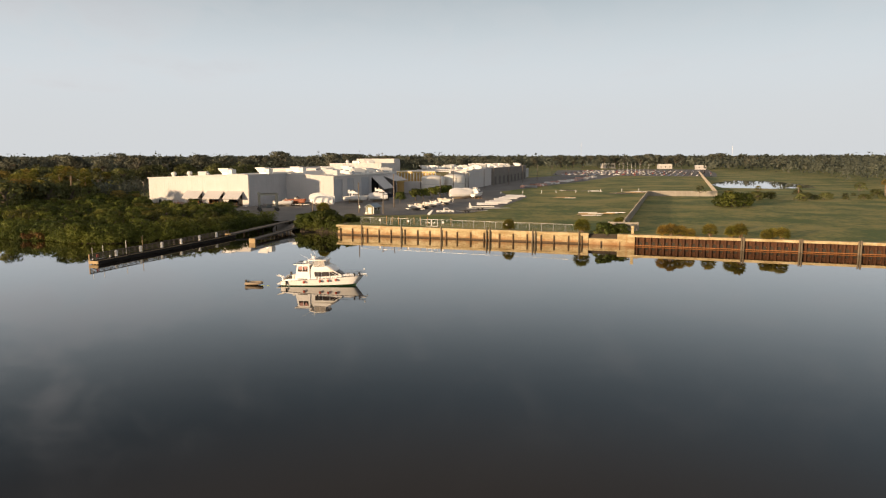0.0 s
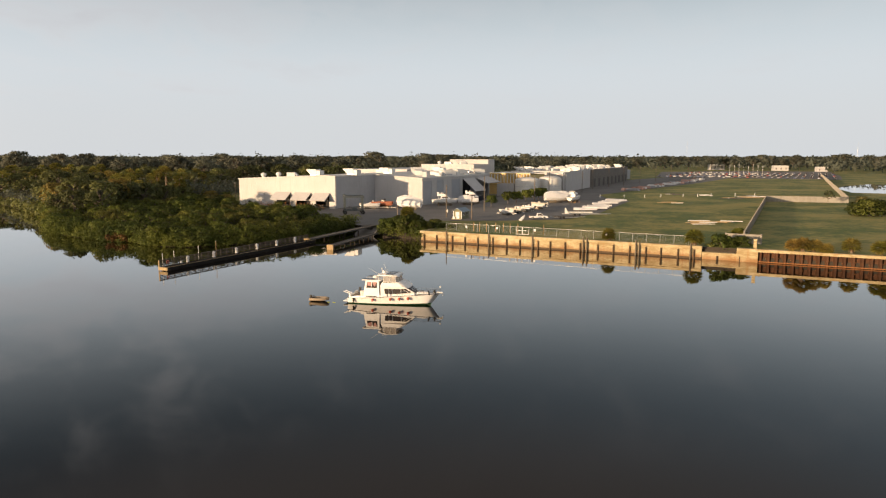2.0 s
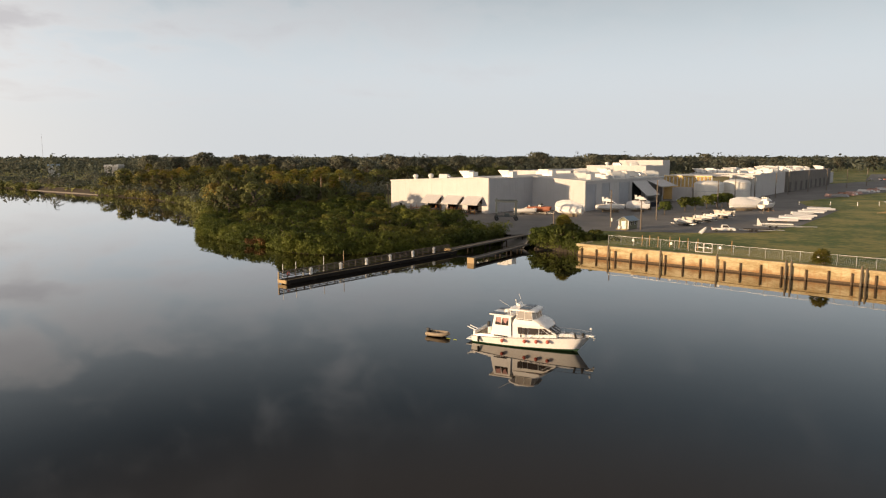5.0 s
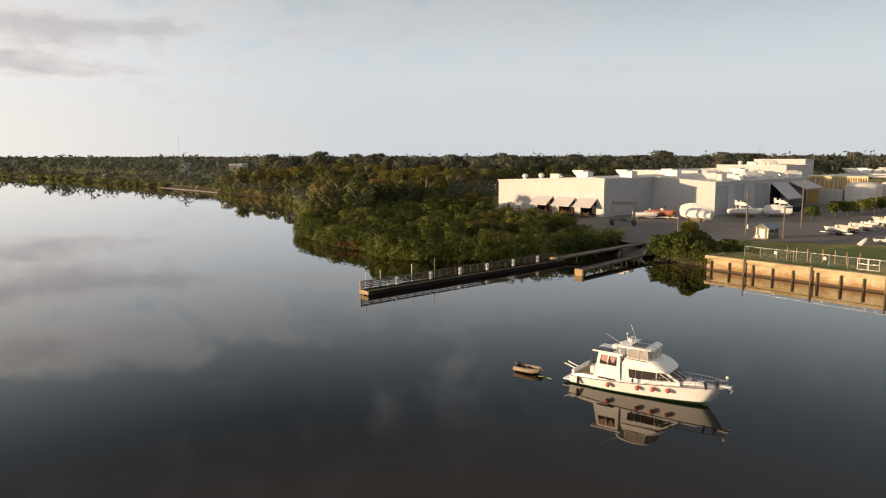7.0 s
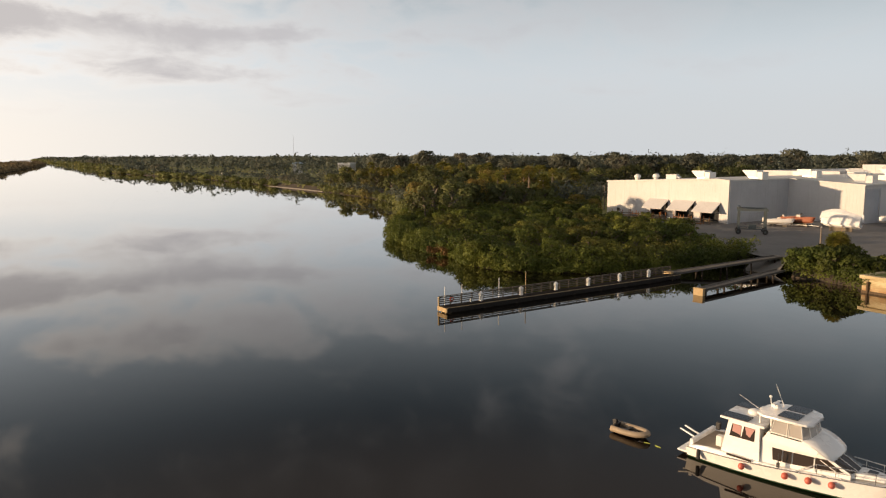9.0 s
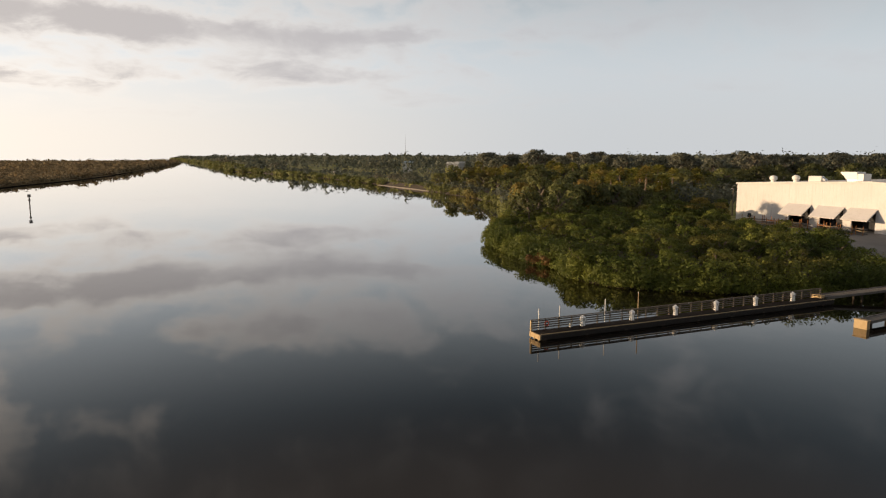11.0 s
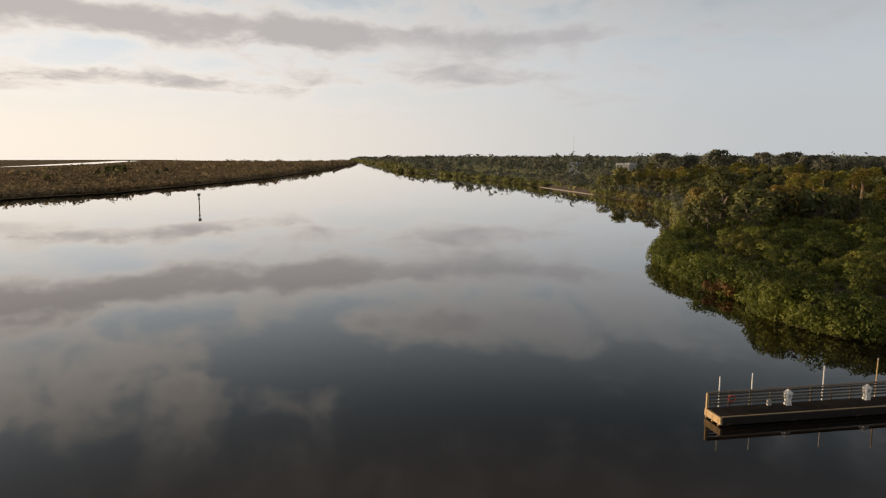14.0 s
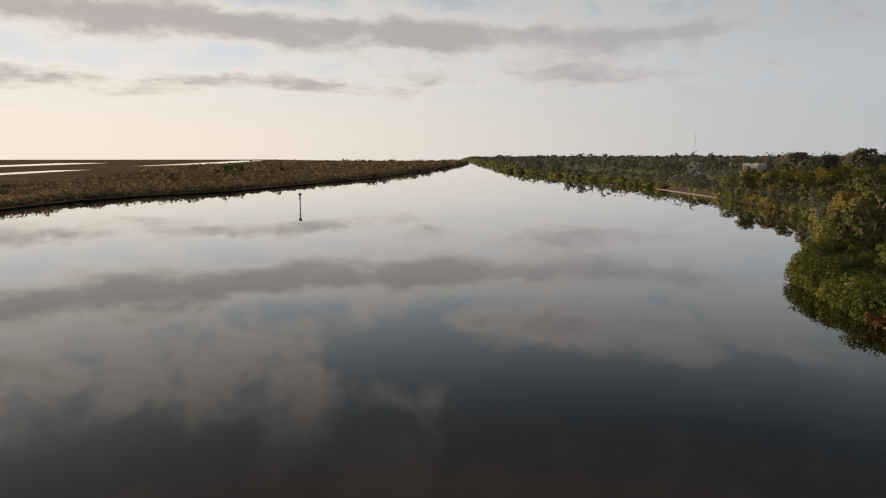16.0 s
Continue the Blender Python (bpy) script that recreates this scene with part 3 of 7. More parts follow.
for i, (a, b, z) in enumerate(bayfront):
    if i < 3:
        door = part("hangar_door", box(B(), -0.22, -0.12, a, b, 0.05, z), DOOR_GREY, shed, "closed grey hangar door")
        part("door_frame", box(box(box(B(), -0.05, 0.1, a - 0.3, a, 0, z), -0.05, 0.1, b, b + 0.3, 0, z), -0.05, 0.1, a - 0.3, b + 0.3, z, z + 0.35), WALL_GREY, door)
    else:
        # bay interior shade, drawn as a near-black panel
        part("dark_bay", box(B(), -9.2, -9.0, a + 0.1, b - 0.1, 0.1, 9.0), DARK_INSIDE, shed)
        # canopy flap swung up and out
        lo = (5.6, 3.4) if i == 3 else (5.8, 6.3)
        part("bay_flap", prism(B(), [(0.05, 8.6), (lo[0], lo[1]), (lo[0] + 0.1, lo[1] + 0.3), (0.05, 8.95)], a + 0.3, b - 0.3), WALL_WHITE, shed, "folding door panel swung outward")
part("service_door", box(B(), -57.6, -56.4, D0 - 0.03, D0 + 0.05, 1.0, 2.0), DARK_INSIDE, shed)
part("downpipe", rod(B(), (XI + 0.12, D0 + 0.3, 0), (XI + 0.12, D0 + 0.3, 10.9), 0.09), WALL_GREY, shed)

for x, y, k, turn in ((-53.5, -23, "dome", 0), (-47.5, -22, "dome", 0), (-42.5, -21, "box", 20), (-33.5, -19, "cowl", 0), (-21.8, -13, "cowl", 0), (-21, 12, "cowl", 0), (-40, 40, "box", 0), (-30, 55, "box", 0),
                      (-9, 16, "cowl", 60), (-7, 26, "box", 0), (-4.5, 34, "cowl", 50), (-11, 40, "box", 0), (-4, 46, "cowl", 60), (-6, 56, "box", 0), (-3, 64, "cowl", 40), (-14, 62, "box", 0), (-5, 8, "cowl", 20), (-15, 24, "box", 30), (-2.5, 21, "box", 0), (-3, 39, "box", 90), (-18, 33, "cowl", 40), (-9, 50, "box", 20), (-17, 52, "cowl", 0), (-24, 68, "cowl", 30), (-8, 68, "box", 0)):
    roof_vent(YARD @ pose(x, y, roof_z(x) + 0.2, 0, 0, turn), k)


def block_building(name, x0, x1, y0, y1, z, wall, roofing, label, windows=0, floor=0.0):
    """A flat-roofed block with parapet, in the yard's axes."""
    ob = thing(name, YARD, label, "building", "boatyard buildings")
    bm = box(B(), x0, x1, y0, y1, floor, z)
    part("wall", bm, wall, ob)
    bm = B()
    for a, b, c, d in ((x0, x1, y0, y0 + 0.3), (x0, x1, y1 - 0.3, y1), (x0, x0 + 0.3, y0 + 0.3, y1 - 0.3), (x1 - 0.3, x1, y0 + 0.3, y1 - 0.3)):
        box(bm, a - 0.03, b + 0.03, c - 0.03, d + 0.03, z + 0.004, z + 0.5)
    part("parapet", bm, wall, ob)
    part("roof", box(B(), x0 + 0.35, x1 - 0.35, y0 + 0.35, y1 - 0.35, z + 0.004, z + 0.15), roofing, ob)
    bm = B()
    ribs(bm, (x0, y0), (x1, y0), floor, z, 1.5, 0.06, (0, -1))
    ribs(bm, (x1, y0), (x1, y1), floor, z, 1.5, 0.06, (1, 0))
    tagged(part("seams", bm, wall, ob), kind="stuff")
    for i in range(windows):
        y = y0 + (i + 0.5) * (y1 - y0) / windows
        # solid darker board on the wall stands in for a shaded open bay
        part("bay_opening", box(B(), x1 - 0.1, x1 + 0.09, y - 2.6, y + 2.6, 0.1, z * 0.5), TIMBER_GREY, ob)
    return ob


block_building("raised_hall", -43, -14.5, 88, 116, 13.6, WALL_WHITE, ROOF, "tall white hall rising behind the sheds")
block_building("upper_hall", -63, -37.5, 170, 181, 15.6, WALL_WHITE, ROOF, "highest white hall with flat roof")
block_building("long_hall", -74, -43, 72, 140, 11.2, WALL_WHITE, ROOF, "broad white production hall")
block_building("link_building", 3, 11, 73, 80, 5.0, WALL_WHITE, ROOF, "low white annex beside the yellow steel frame")
block_building("paint_hall", -7.5, 24, 125, 175, 9.9, WALL_WHITE, ROOF, "white hall behind the tanks")
block_building("white_office", 16.8, 25, 108, 124.5, 9.6, WALL_WHITE, ROOF, "white block with outside stairs")
block_building("dark_hall", -10, 25, 176, 300, 10.0, DARK_WALL, ROOF, "long dark-grey storage hall with open bays", 9)
block_building("end_shed", -5, 20, 302, 345, 7.0, WALL_GREY, ROOF_METAL, "low grey shed at the far end of the yard")
random.seed(11)
for i in range(96):
    y = random.uniform(78, 295)
    x = random.uniform(-40, -17) if y < 114 else random.uniform(-6, 22)
    z = 13.6 if y < 114 else 9.9 if y < 175 else 10.0
    if y < 90 or 112 <= y < 128:
        continue
    roof_vent(YARD @ pose(x, y, z + 0.4, 0, 0, random.choice((0, 40, 90))), random.choice(("box", "cowl", "box", "dome")))

# yellow steel frame building
ob = thing("yellow_frame_hall", YARD, "yellow-painted steel framed hall with ribbed upper wall", "building", "boatyard buildings")
part("back_wall", box(B(), -4, 15.8, 83, 107, 0, 9.4), YELLOW, ob)
for i in range(26):
    x = -4.0 + i * 0.79
    part("post", box(B(), x - 0.14, x + 0.14, 82.2, 83.0, 5.6, 9.6), WHITE_PAINT if i % 2 else YELLOW, ob)
part("beam", box(B(), -4.2, 16.0, 82.1, 83.02, 9.6, 10.1), YELLOW, ob)
part("beam", box(B(), -4.2, 16.0, 81.9, 83.02, 5.0, 5.55), YELLOW, ob)
for x in (-4, 1, 6, 11, 15.6):
    part("column", box(B(), x - 0.2, x + 0.2, 81.9, 82.3, 0, 5.0), YELLOW, ob)
part("roof", box(B(), -4.2, 16.0, 82.0, 107, 10.104, 10.3), ROOF, ob)

# storage tanks under a white cover
for x, y, r, h in ((17.2, 74, 5.6, 8.4), (25.0, 84, 5.2, 8.8)):
    ob = thing("storage_tank", YARD @ pose(x, y, 0), "large white domed storage tank", "tank", "storage tanks")
    part("shell", rod(B(), (0, 0, 0), (0, 0, h - 1.0), r, r, 28), CANVAS_WHITE, ob, smooth=False)
    bm = B()
    loft(bm, [[(r * k * math.cos(a * math.tau / 28), r * k * math.sin(a * math.tau / 28), h - 1.0 + 1.2 * math.sqrt(1 - k * k)) for a in range(29)] for k in (1.0, 0.9, 0.7, 0.4, 0.01)])
    part("dome", bm, CANVAS_WHITE, ob, smooth=True)
    for z in (2.0, 4.4):
        part("band", rod(B(), (0, 0, z), (0, 0, z + 0.12), r + 0.04, r + 0.04, 28), ROOF_METAL, ob)

# outside stair tower
ob = thing("stair_tower", YARD @ pose(22, 104, 0), "steel outside stair tower in front of the white block", "stairs")
for x in (0, 5):
    for y in (0, 2.4):
        part("post", rod(B(), (x, y, 0), (x, y, 9.5), 0.15), ROOF_METAL, ob)
part("stringer", prism(B(), [(-3.5, 6.4), (1.5, 1.0), (2.1, 1.0), (-2.9, 6.4)], 0.2, 0.45), DARK_WALL, ob)
part("landing", box(B(), -0.2, 5.2, -0.1, 2.5, 6.0, 6.2), ROOF_METAL, ob)
part("landing", box(B(), -0.2, 5.2, -0.1, 2.5, 9.3, 9.5), ROOF_METAL, ob)


# plants
rng = np.random.default_rng(5)


def quads_mesh(name, centre, u, v, material, facing=None):
    """Many separate quads from centres and half-axes (N, 3), shaded towards facing as one soft mass."""
    n = len(centre)
    co = np.stack((centre - u - v, centre + u - v * 0.6, centre + u * 0.7 + v, centre - u * 0.7 + v * 0.8), 1).reshape(-1, 3)
    me = bpy.data.meshes.new(name)
    me.vertices.add(4 * n)
    me.vertices.foreach_set("co", co.ravel())
    me.loops.add(4 * n)
    me.loops.foreach_set("vertex_index", np.arange(4 * n))
    me.polygons.add(n)
    me.polygons.foreach_set("loop_start", np.arange(n) * 4)
    me.update(calc_edges=True)
    me.validate()
    me.materials.append(material)
    if facing is not None:
        me.polygons.foreach_set("use_smooth", np.ones(n, bool))
        me.normals_split_custom_set_from_vertices(np.repeat(facing, 4, 0).tolist())
    return me


def unit(a):
    return a / np.maximum(np.linalg.norm(a, axis=-1, keepdims=True), 1e-6)


def foliage(name, centre, radius, each, size, material, low=-0.5, hug=0.85, heart=None):
    """Leafy masses: each ellipsoid (centre, radius: N x 3) is covered with ragged leaf sprays of the given size."""
    n = len(centre)
    way = rng.normal(size=(n, each, 3))
    way[..., 2] = np.where(way[..., 2] < low, -way[..., 2], way[..., 2])
    way = unit(way)
    reach = rng.uniform(0.62, 1.08, (n, each, 1))
    at = centre[:, None] + way * reach * radius[:, None]
    normal = unit(way * hug + rng.normal(size=(n, each, 3)) * 0.5)
    u = unit(np.cross(normal, rng.normal(size=(n, each, 3))))
    v = np.cross(normal, u)
    s = np.broadcast_to(np.asarray(size, float).reshape(-1, 1, 1), (n, 1, 1)) * rng.uniform(0.6, 1.35, (n, each, 1))
    # light falls on each spray as on the rounded mass it belongs to
    whole = way / np.maximum(radius[:, None], 0.3)
    facing = unit(whole) + normal * 0.35
    if heart is not None:
        facing = facing + unit(at - heart) * 0.7
    facing = unit(np.where(np.sum(facing * normal, -1, keepdims=True) < 0.05, normal, facing))
    return quads_mesh(name, at.reshape(-1, 3), (u * s).reshape(-1, 3), (v * s * 0.52).reshape(-1, 3), material, facing.reshape(-1, 3))


def tree(name, height, spread, leaf, label, category, group, clumps, each, size, skirt, trunk=0.25, flat=1.0):
    """One tree at the origin: a tapered trunk with limbs, and a crown of leafy clumps from the skirt's height up."""
    ob = thing(name, Matrix(), label, category, group)
    bm = B()
    lean = rng.uniform(-0.08, 0.08, 2) * height
    top = Vector((lean[0], lean[1], height * 0.72))
    rod(bm, (0, 0, -0.4), top * 0.5, trunk, trunk * 0.75, 7)
    rod(bm, top * 0.5, top, trunk * 0.75, trunk * 0.3, 7)
    bmesh.ops.remove_doubles(bm, verts=bm.verts, dist=trunk * 0.2)
    stem = list(bm.verts)
    centres, radii = [], []
    for i in range(clumps):
        a = i * 2.4 + rng.uniform(-0.4, 0.4)
        k = (i + 0.5) / clumps
        z = skirt + (height - skirt) * (1 - k ** 1.3) * rng.uniform(0.85, 1.0)
        wide = spread * math.sqrt(max(0.05, 1 - ((z - skirt) / (height - skirt + 0.01)) ** 2 * 0.9)) * rng.uniform(0.45, 1.0)
        r = spread * rng.uniform(0.3, 0.46)
        c = Vector((math.cos(a) * wide + lean[0] * z / height, math.sin(a) * wide + lean[1] * z / height, min(z, height - r * 0.7 * flat)))
        centres.append(c)
        radii.append((r, r, r * 0.8 * flat))
        if i % 2 == 0:
            # the limb grows out of the stem
            foot = top * min(1.0, 0.35 + 0.5 * c.z / height)
            before = set(bm.verts)
            rod(bm, foot, c, trunk * 0.35, trunk * 0.12, 5)
            limb = min((w for w in bm.verts if w not in before), key=lambda w: (w.co - foot).length)
            bmesh.ops.weld_verts(bm, targetmap={limb: min(stem, key=lambda w: (w.co - foot).length)})
    part("trunk", bm, BARK, ob)
    part("crown", foliage("crown", np.array(centres), np.array(radii), each, size, leaf, heart=np.array((lean[0] * 0.6, lean[1] * 0.6, skirt + (height - skirt) * 0.35))), leaf, ob)
    return ob


def palm(name, height, reach, label, group, fronds=26, thatch=True, blades=9, broad=0.055):
    ob = thing(name, Matrix(), label, "palm", group)
    bm = B()
    p = Vector((0, 0, -0.3))
    for i in range(5):
        q = Vector((rng.uniform(-0.1, 0.1), rng.uniform(-0.1, 0.1), height * (i + 1) / 5))
        rod(bm, p, q, 0.24 - 0.015 * i, 0.235 - 0.015 * i, 8)
        p = q
    part("trunk", bm, PALM_BARK, ob)
    if thatch:
        bm = B()
        for i in range(30):
            a, z = rng.uniform(0, math.tau), height * rng.uniform(0.45, 0.98)
            rod(bm, (0.18 * math.cos(a), 0.18 * math.sin(a), z), (0.55 * math.cos(a), 0.55 * math.sin(a), z - rng.uniform(0.3, 0.9)), 0.07, 0.01, 4)
        part("dead_fronds", bm, PALM_DRY, ob, "dry brown hanging fronds")
    verts, faces = [], []
    head = Vector((p.x, p.y, height))
    for i in range(fronds):
        a = i * 2.39996
        tilt = 1.25 - 1.75 * (i / fronds) ** 0.9
        out = Vector((math.cos(a) * math.cos(tilt), math.sin(a) * math.cos(tilt), math.sin(tilt)))
        side = Vector((-math.sin(a), math.cos(a), 0))
        stalk = head + out * reach * 0.5
        for s, e in ((head, stalk),):
            k = len(verts)
            verts += [s - side * 0.03, s + side * 0.03, e + side * 0.02, e - side * 0.02]
            faces.append((k, k + 1, k + 2, k + 3))
        for b in range(blades):
            w = (b / (blades - 1) - 0.5) * 2.5
            d = (out * math.cos(w) + side * math.sin(w)).normalized()
            tip = stalk + d * reach * (0.62 - 0.1 * abs(w)) + Vector((0, 0, -0.12 * reach * rng.uniform(0.4, 1.6)))
            mid = stalk.lerp(tip, 0.5) + Vector((0, 0, 0.05 * reach))
            cross = d.cross(Vector((0, 0, 1)))
            cross = cross.normalized() * broad * reach if cross.length > 0.01 else side * broad * reach
            k = len(verts)
            verts += [stalk, mid - cross, tip, mid + cross]
            faces.append((k, k + 1, k + 2, k + 3))
    me = bpy.data.meshes.new("fronds")
    me.from_pydata([tuple(v) for v in verts], [], faces)
    me.materials.append(LEAF_PALM)
    part("fronds", me, LEAF_PALM, ob)
    return ob


def inside(outline, x, y):
    hit = np.zeros(np.shape(x), bool)
    for (x0, y0), (x1, y1) in zip(outline, outline[1:] + outline[:1]):
        cross = (y0 > y) != (y1 > y)
        hit ^= cross & (x < (x1 - x0) * (y - y0) / (y1 - y0 + 1e-9) + x0)
    return hit


def scatter(outline, step, jitter=0.45):
    """Places on an uneven grid inside an outline."""
    xs, ys = zip(*outline)
    gx, gy = np.meshgrid(np.arange(min(xs), max(xs), step), np.arange(min(ys), max(ys), step))
    gx = gx + (np.arange(gx.shape[0]) % 2 * step / 2)[:, None]
    x = (gx + rng.uniform(-jitter, jitter, gx.shape) * step).ravel()
    y = (gy + rng.uniform(-jitter, jitter, gy.shape) * step).ravel()
    keep = inside(outline, x, y)
    return list(zip(x[keep], y[keep]))


def plant(models, places, z, low=0.85, high=1.15):
    """Sets the models out on the places; the first of each model is moved there, the rest are copies."""
    used = [False] * len(models)
    for i, p in enumerate(places):
        k = int(rng.integers(len(models)))
        s = rng.uniform(low, high) * (p[2] if len(p) > 2 else 1.0)
        m = pose(p[0], p[1], z, 0, 0, rng.uniform(0, 360)) @ Matrix.Diagonal((s, s, s * rng.uniform(0.92, 1.08), 1))
        if used[k]:
            copy_thing(models[k], m)
        else:
            models[k].matrix_basis = m
            used[k] = True
    for k, ob in enumerate(models):
        if not used[k]:
            for o in (*ob.children_recursive, ob):
                bpy.data.objects.remove(o)


MANGROVE_ZONE = [(-53.5, 183), (-57.5, 173), (-66, 163.2), (-78, 155.8), (-88, 156.4), (-97, 162.8), (-105, 164.4), (-116, 169.4), (-128, 175.4), (-139, 187.4), (-152, 207), (-130, 233), (-104, 229),
                 (-84, 217), (-69, 207), (-58, 197), (-53, 191)]
WOOD_ZONE = [(-139, 192), (-160, 218), (-205, 260), (-242, 283), (-280, 298), (-316, 312), (-345, 325), (-330, 372), (-250, 390), (-170, 350), (-146, 300), (-136, 270), (-131, 243), (-133, 228)]
OPEN_GROUND = [(-46, 180), (350, 40), (520, 150), (330, 330), (182, 268), (120, 272), (119, 306), (250, 690), (330, 900), (250, 960), (60, 900), (40, 600), (-30, 500), (-78, 440), (-145, 345), (-122, 268), (-96, 240), (-58, 205)]

mangroves = [tree("mangrove_tree", h, s, LEAF_MANGROVE, "low spreading mangrove with glossy olive-green leaves", "mangrove", "mangroves at the water's edge", 18, 76, 0.19, 0.2, 0.14)
             for h, s in ((5.4, 3.1), (6.0, 3.0), (4.8, 3.4), (6.6, 2.8))]
spots = []
shore = [Vector((*p, 0)) for p in SHORE[11:24]]


def from_shore(x, y, line=shore):
    """Distance to the waterline."""
    p = Vector((x, y, 0))
    return min((p - a.lerp(b, min(max((p - a).dot(b - a) / (b - a).length_squared, 0.0), 1.0))).length for a, b in zip(line, line[1:]))


for x, y in scatter(MANGROVE_ZONE, 3.75):
    edge = from_shore(x, y)
    if edge > 2.0:
        spots.append((x, y, (0.66 + min(edge, 22.0) / 22.0 * 0.46) * (1.2 if edge > 7 and x > -70 else 0.95)))
plant(mangroves, spots, 1.4, 0.66, 1.24)
# skirts of foliage hanging to the water along the mangrove shore
pts = []
ramp_side = [Vector((*p, 0)) for p in SHORE[5:10]]
for a, b in (*zip(shore, shore[1:]), *zip(ramp_side, ramp_side[1:])):
    n = int((b - a).length / 0.38)
    way = (b - a).normalized()
    pts += [a.lerp(b, (i + rng.uniform(0, 1)) / n) + Vector((way.y, -way.x, 0)) * rng.uniform(0.0, 2.6) for i in range(n)]
c = np.array([(p.x, p.y, rng.uniform(0.45, 2.3)) for p in pts])
r = np.array([(rng.uniform(0.9, 1.7),) * 2 + (rng.uniform(0.8, 1.3),) for _ in pts])
# sprays trailing at the waterline
low = []
for a, b in zip(shore, shore[1:]):
    n = int((b - a).length / 0.6)
    way = (b - a).normalized()
    low += [a.lerp(b, (i + rng.uniform(0, 1)) / n) + Vector((way.y, -way.x, 0)) * rng.uniform(0.4, 1.7) for i in range(n)]
c = np.concatenate((c, [(p.x, p.y, rng.uniform(0.15, 0.8)) for p in low]))
r = np.concatenate((r, [(rng.uniform(0.7, 1.2),) * 2 + (rng.uniform(0.5, 0.8),) for _ in low]))
tagged(new("mangrove_fringe", foliage("mangrove_fringe", c, r, 130, 0.15, LEAF_MANGROVE, -1.0)), "low overhanging mangrove foliage along the waterline", "mangrove", kind="stuff")

oaks = [tree("broadleaf_tree", h, s, LEAF_OAK, "broad dark-green oak in the riverside wood", "tree", "riverside wood", 19, 33, 0.40, h * 0.25, 0.32) for h, s in ((7.6, 4.2), (9.0, 4.6), (6.8, 4.6), (10.0, 4.2))]
plant(oaks, scatter(WOOD_ZONE, 9.5), 2.2, 0.75, 1.15)
palms = [palm("cabbage_palm", h, 2.3, "tall cabbage palm with pale trunk above the wood", "riverside palms") for h in (8.0, 9.2, 6.8)]
long_shore = [Vector((*p, 0)) for p in SHORE[14:32]]
spots = [p for p in scatter(WOOD_ZONE, 11.0, 0.5) if rng.uniform() < 0.85 and from_shore(*p, long_shore) > (16 if p[0] < -185 else 24)]
plant(palms, spots, 2.2, 0.8, 1.2)
oaks = [tree("tall_oak", h, s, LEAF_OAK, "tall dark oak behind the boat sheds", "tree", "woods behind the sheds", 17, 42, 0.47, h * 0.35, 0.4) for h, s in ((11.0, 5.8), (12.2, 6.4), (10.5, 6.6))]
back = [(-150, 285), (-152, 320), (-165, 355), (-90, 450), (-140, 520), (-260, 480), (-330, 380), (-250, 385), (-180, 300)]
plant(oaks, scatter(back, 13.0), 2.2, 0.8, 1.15)
# the pines' leaf colour carries the haze in front of them
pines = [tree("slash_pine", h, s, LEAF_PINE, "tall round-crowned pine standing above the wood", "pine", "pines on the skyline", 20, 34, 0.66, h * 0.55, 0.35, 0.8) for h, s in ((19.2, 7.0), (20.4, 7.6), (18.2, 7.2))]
spots = [(x, y) for x, y in scatter([(-420, 430), (-330, 405), (-250, 398), (-150, 430), (-75, 470), (-25, 540), (60, 660), (20, 720), (-120, 620), (-300, 540), (-480, 520)], 17.0, 0.6) if rng.uniform() < 0.62]
spots += [(x, y, rng.uniform(0.9, 1.12)) for x, y in scatter([(80, 960), (420, 930), (520, 1050), (100, 1100)], 26.0, 0.7) if rng.uniform() < 0.6]
plant(pines, spots, 2.2, 0.86, 1.06)

# far woods: one leafy mass reaching the horizon, haze mixed into its leaf colour
n = 15500
a = rng.uniform(radians(38), radians(172), n)
d = np.exp(rng.uniform(math.log(230), math.log(4700), n))
x, y = -20 + np.cos(a) * d, 60 + np.sin(a) * d
keep = inside(SHORE[1:] + INLAND, x, y) & ~inside(OPEN_GROUND, x, y) & ~inside(MANGROVE_ZONE, x, y)
keep &= ~inside([(95, 240), (205, 240), (218, 330), (240, 430), (300, 620), (335, 760), (235, 740), (110, 320)], x, y)
x, y, d = x[keep], y[keep], d[keep]
tall = np.clip(rng.normal(14.5, 2.6, len(x)), 7, 21)
near = inside(WOOD_ZONE, x, y) | ((y < 430) & (x < -60))
tall = np.where(near, tall * 0.5, tall)
edge = np.min([np.hypot(x - p[0], y - p[1]) for p in SHORE[22:36]], 0)
tall = np.where(edge < 45, tall * 0.62, tall)
wide = np.clip(d * 0.0075, 2.6, 22) * rng.uniform(0.8, 1.3, len(x))
c = np.stack((x, y, 1.6 + tall * 0.52), 1)
r = np.stack((wide, wide, tall * 0.55), 1)
near = d < 620
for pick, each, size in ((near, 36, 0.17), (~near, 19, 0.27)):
    tagged(new("far_woods", foliage("far_woods", c[pick], r[pick], each, np.clip(wide[pick] * size, 0.45, 5), LEAF_WOODS, -0.3, 1.5)), "dense dark woodland reaching to the horizon, leaves greyed for haze", "woods", kind="stuff")

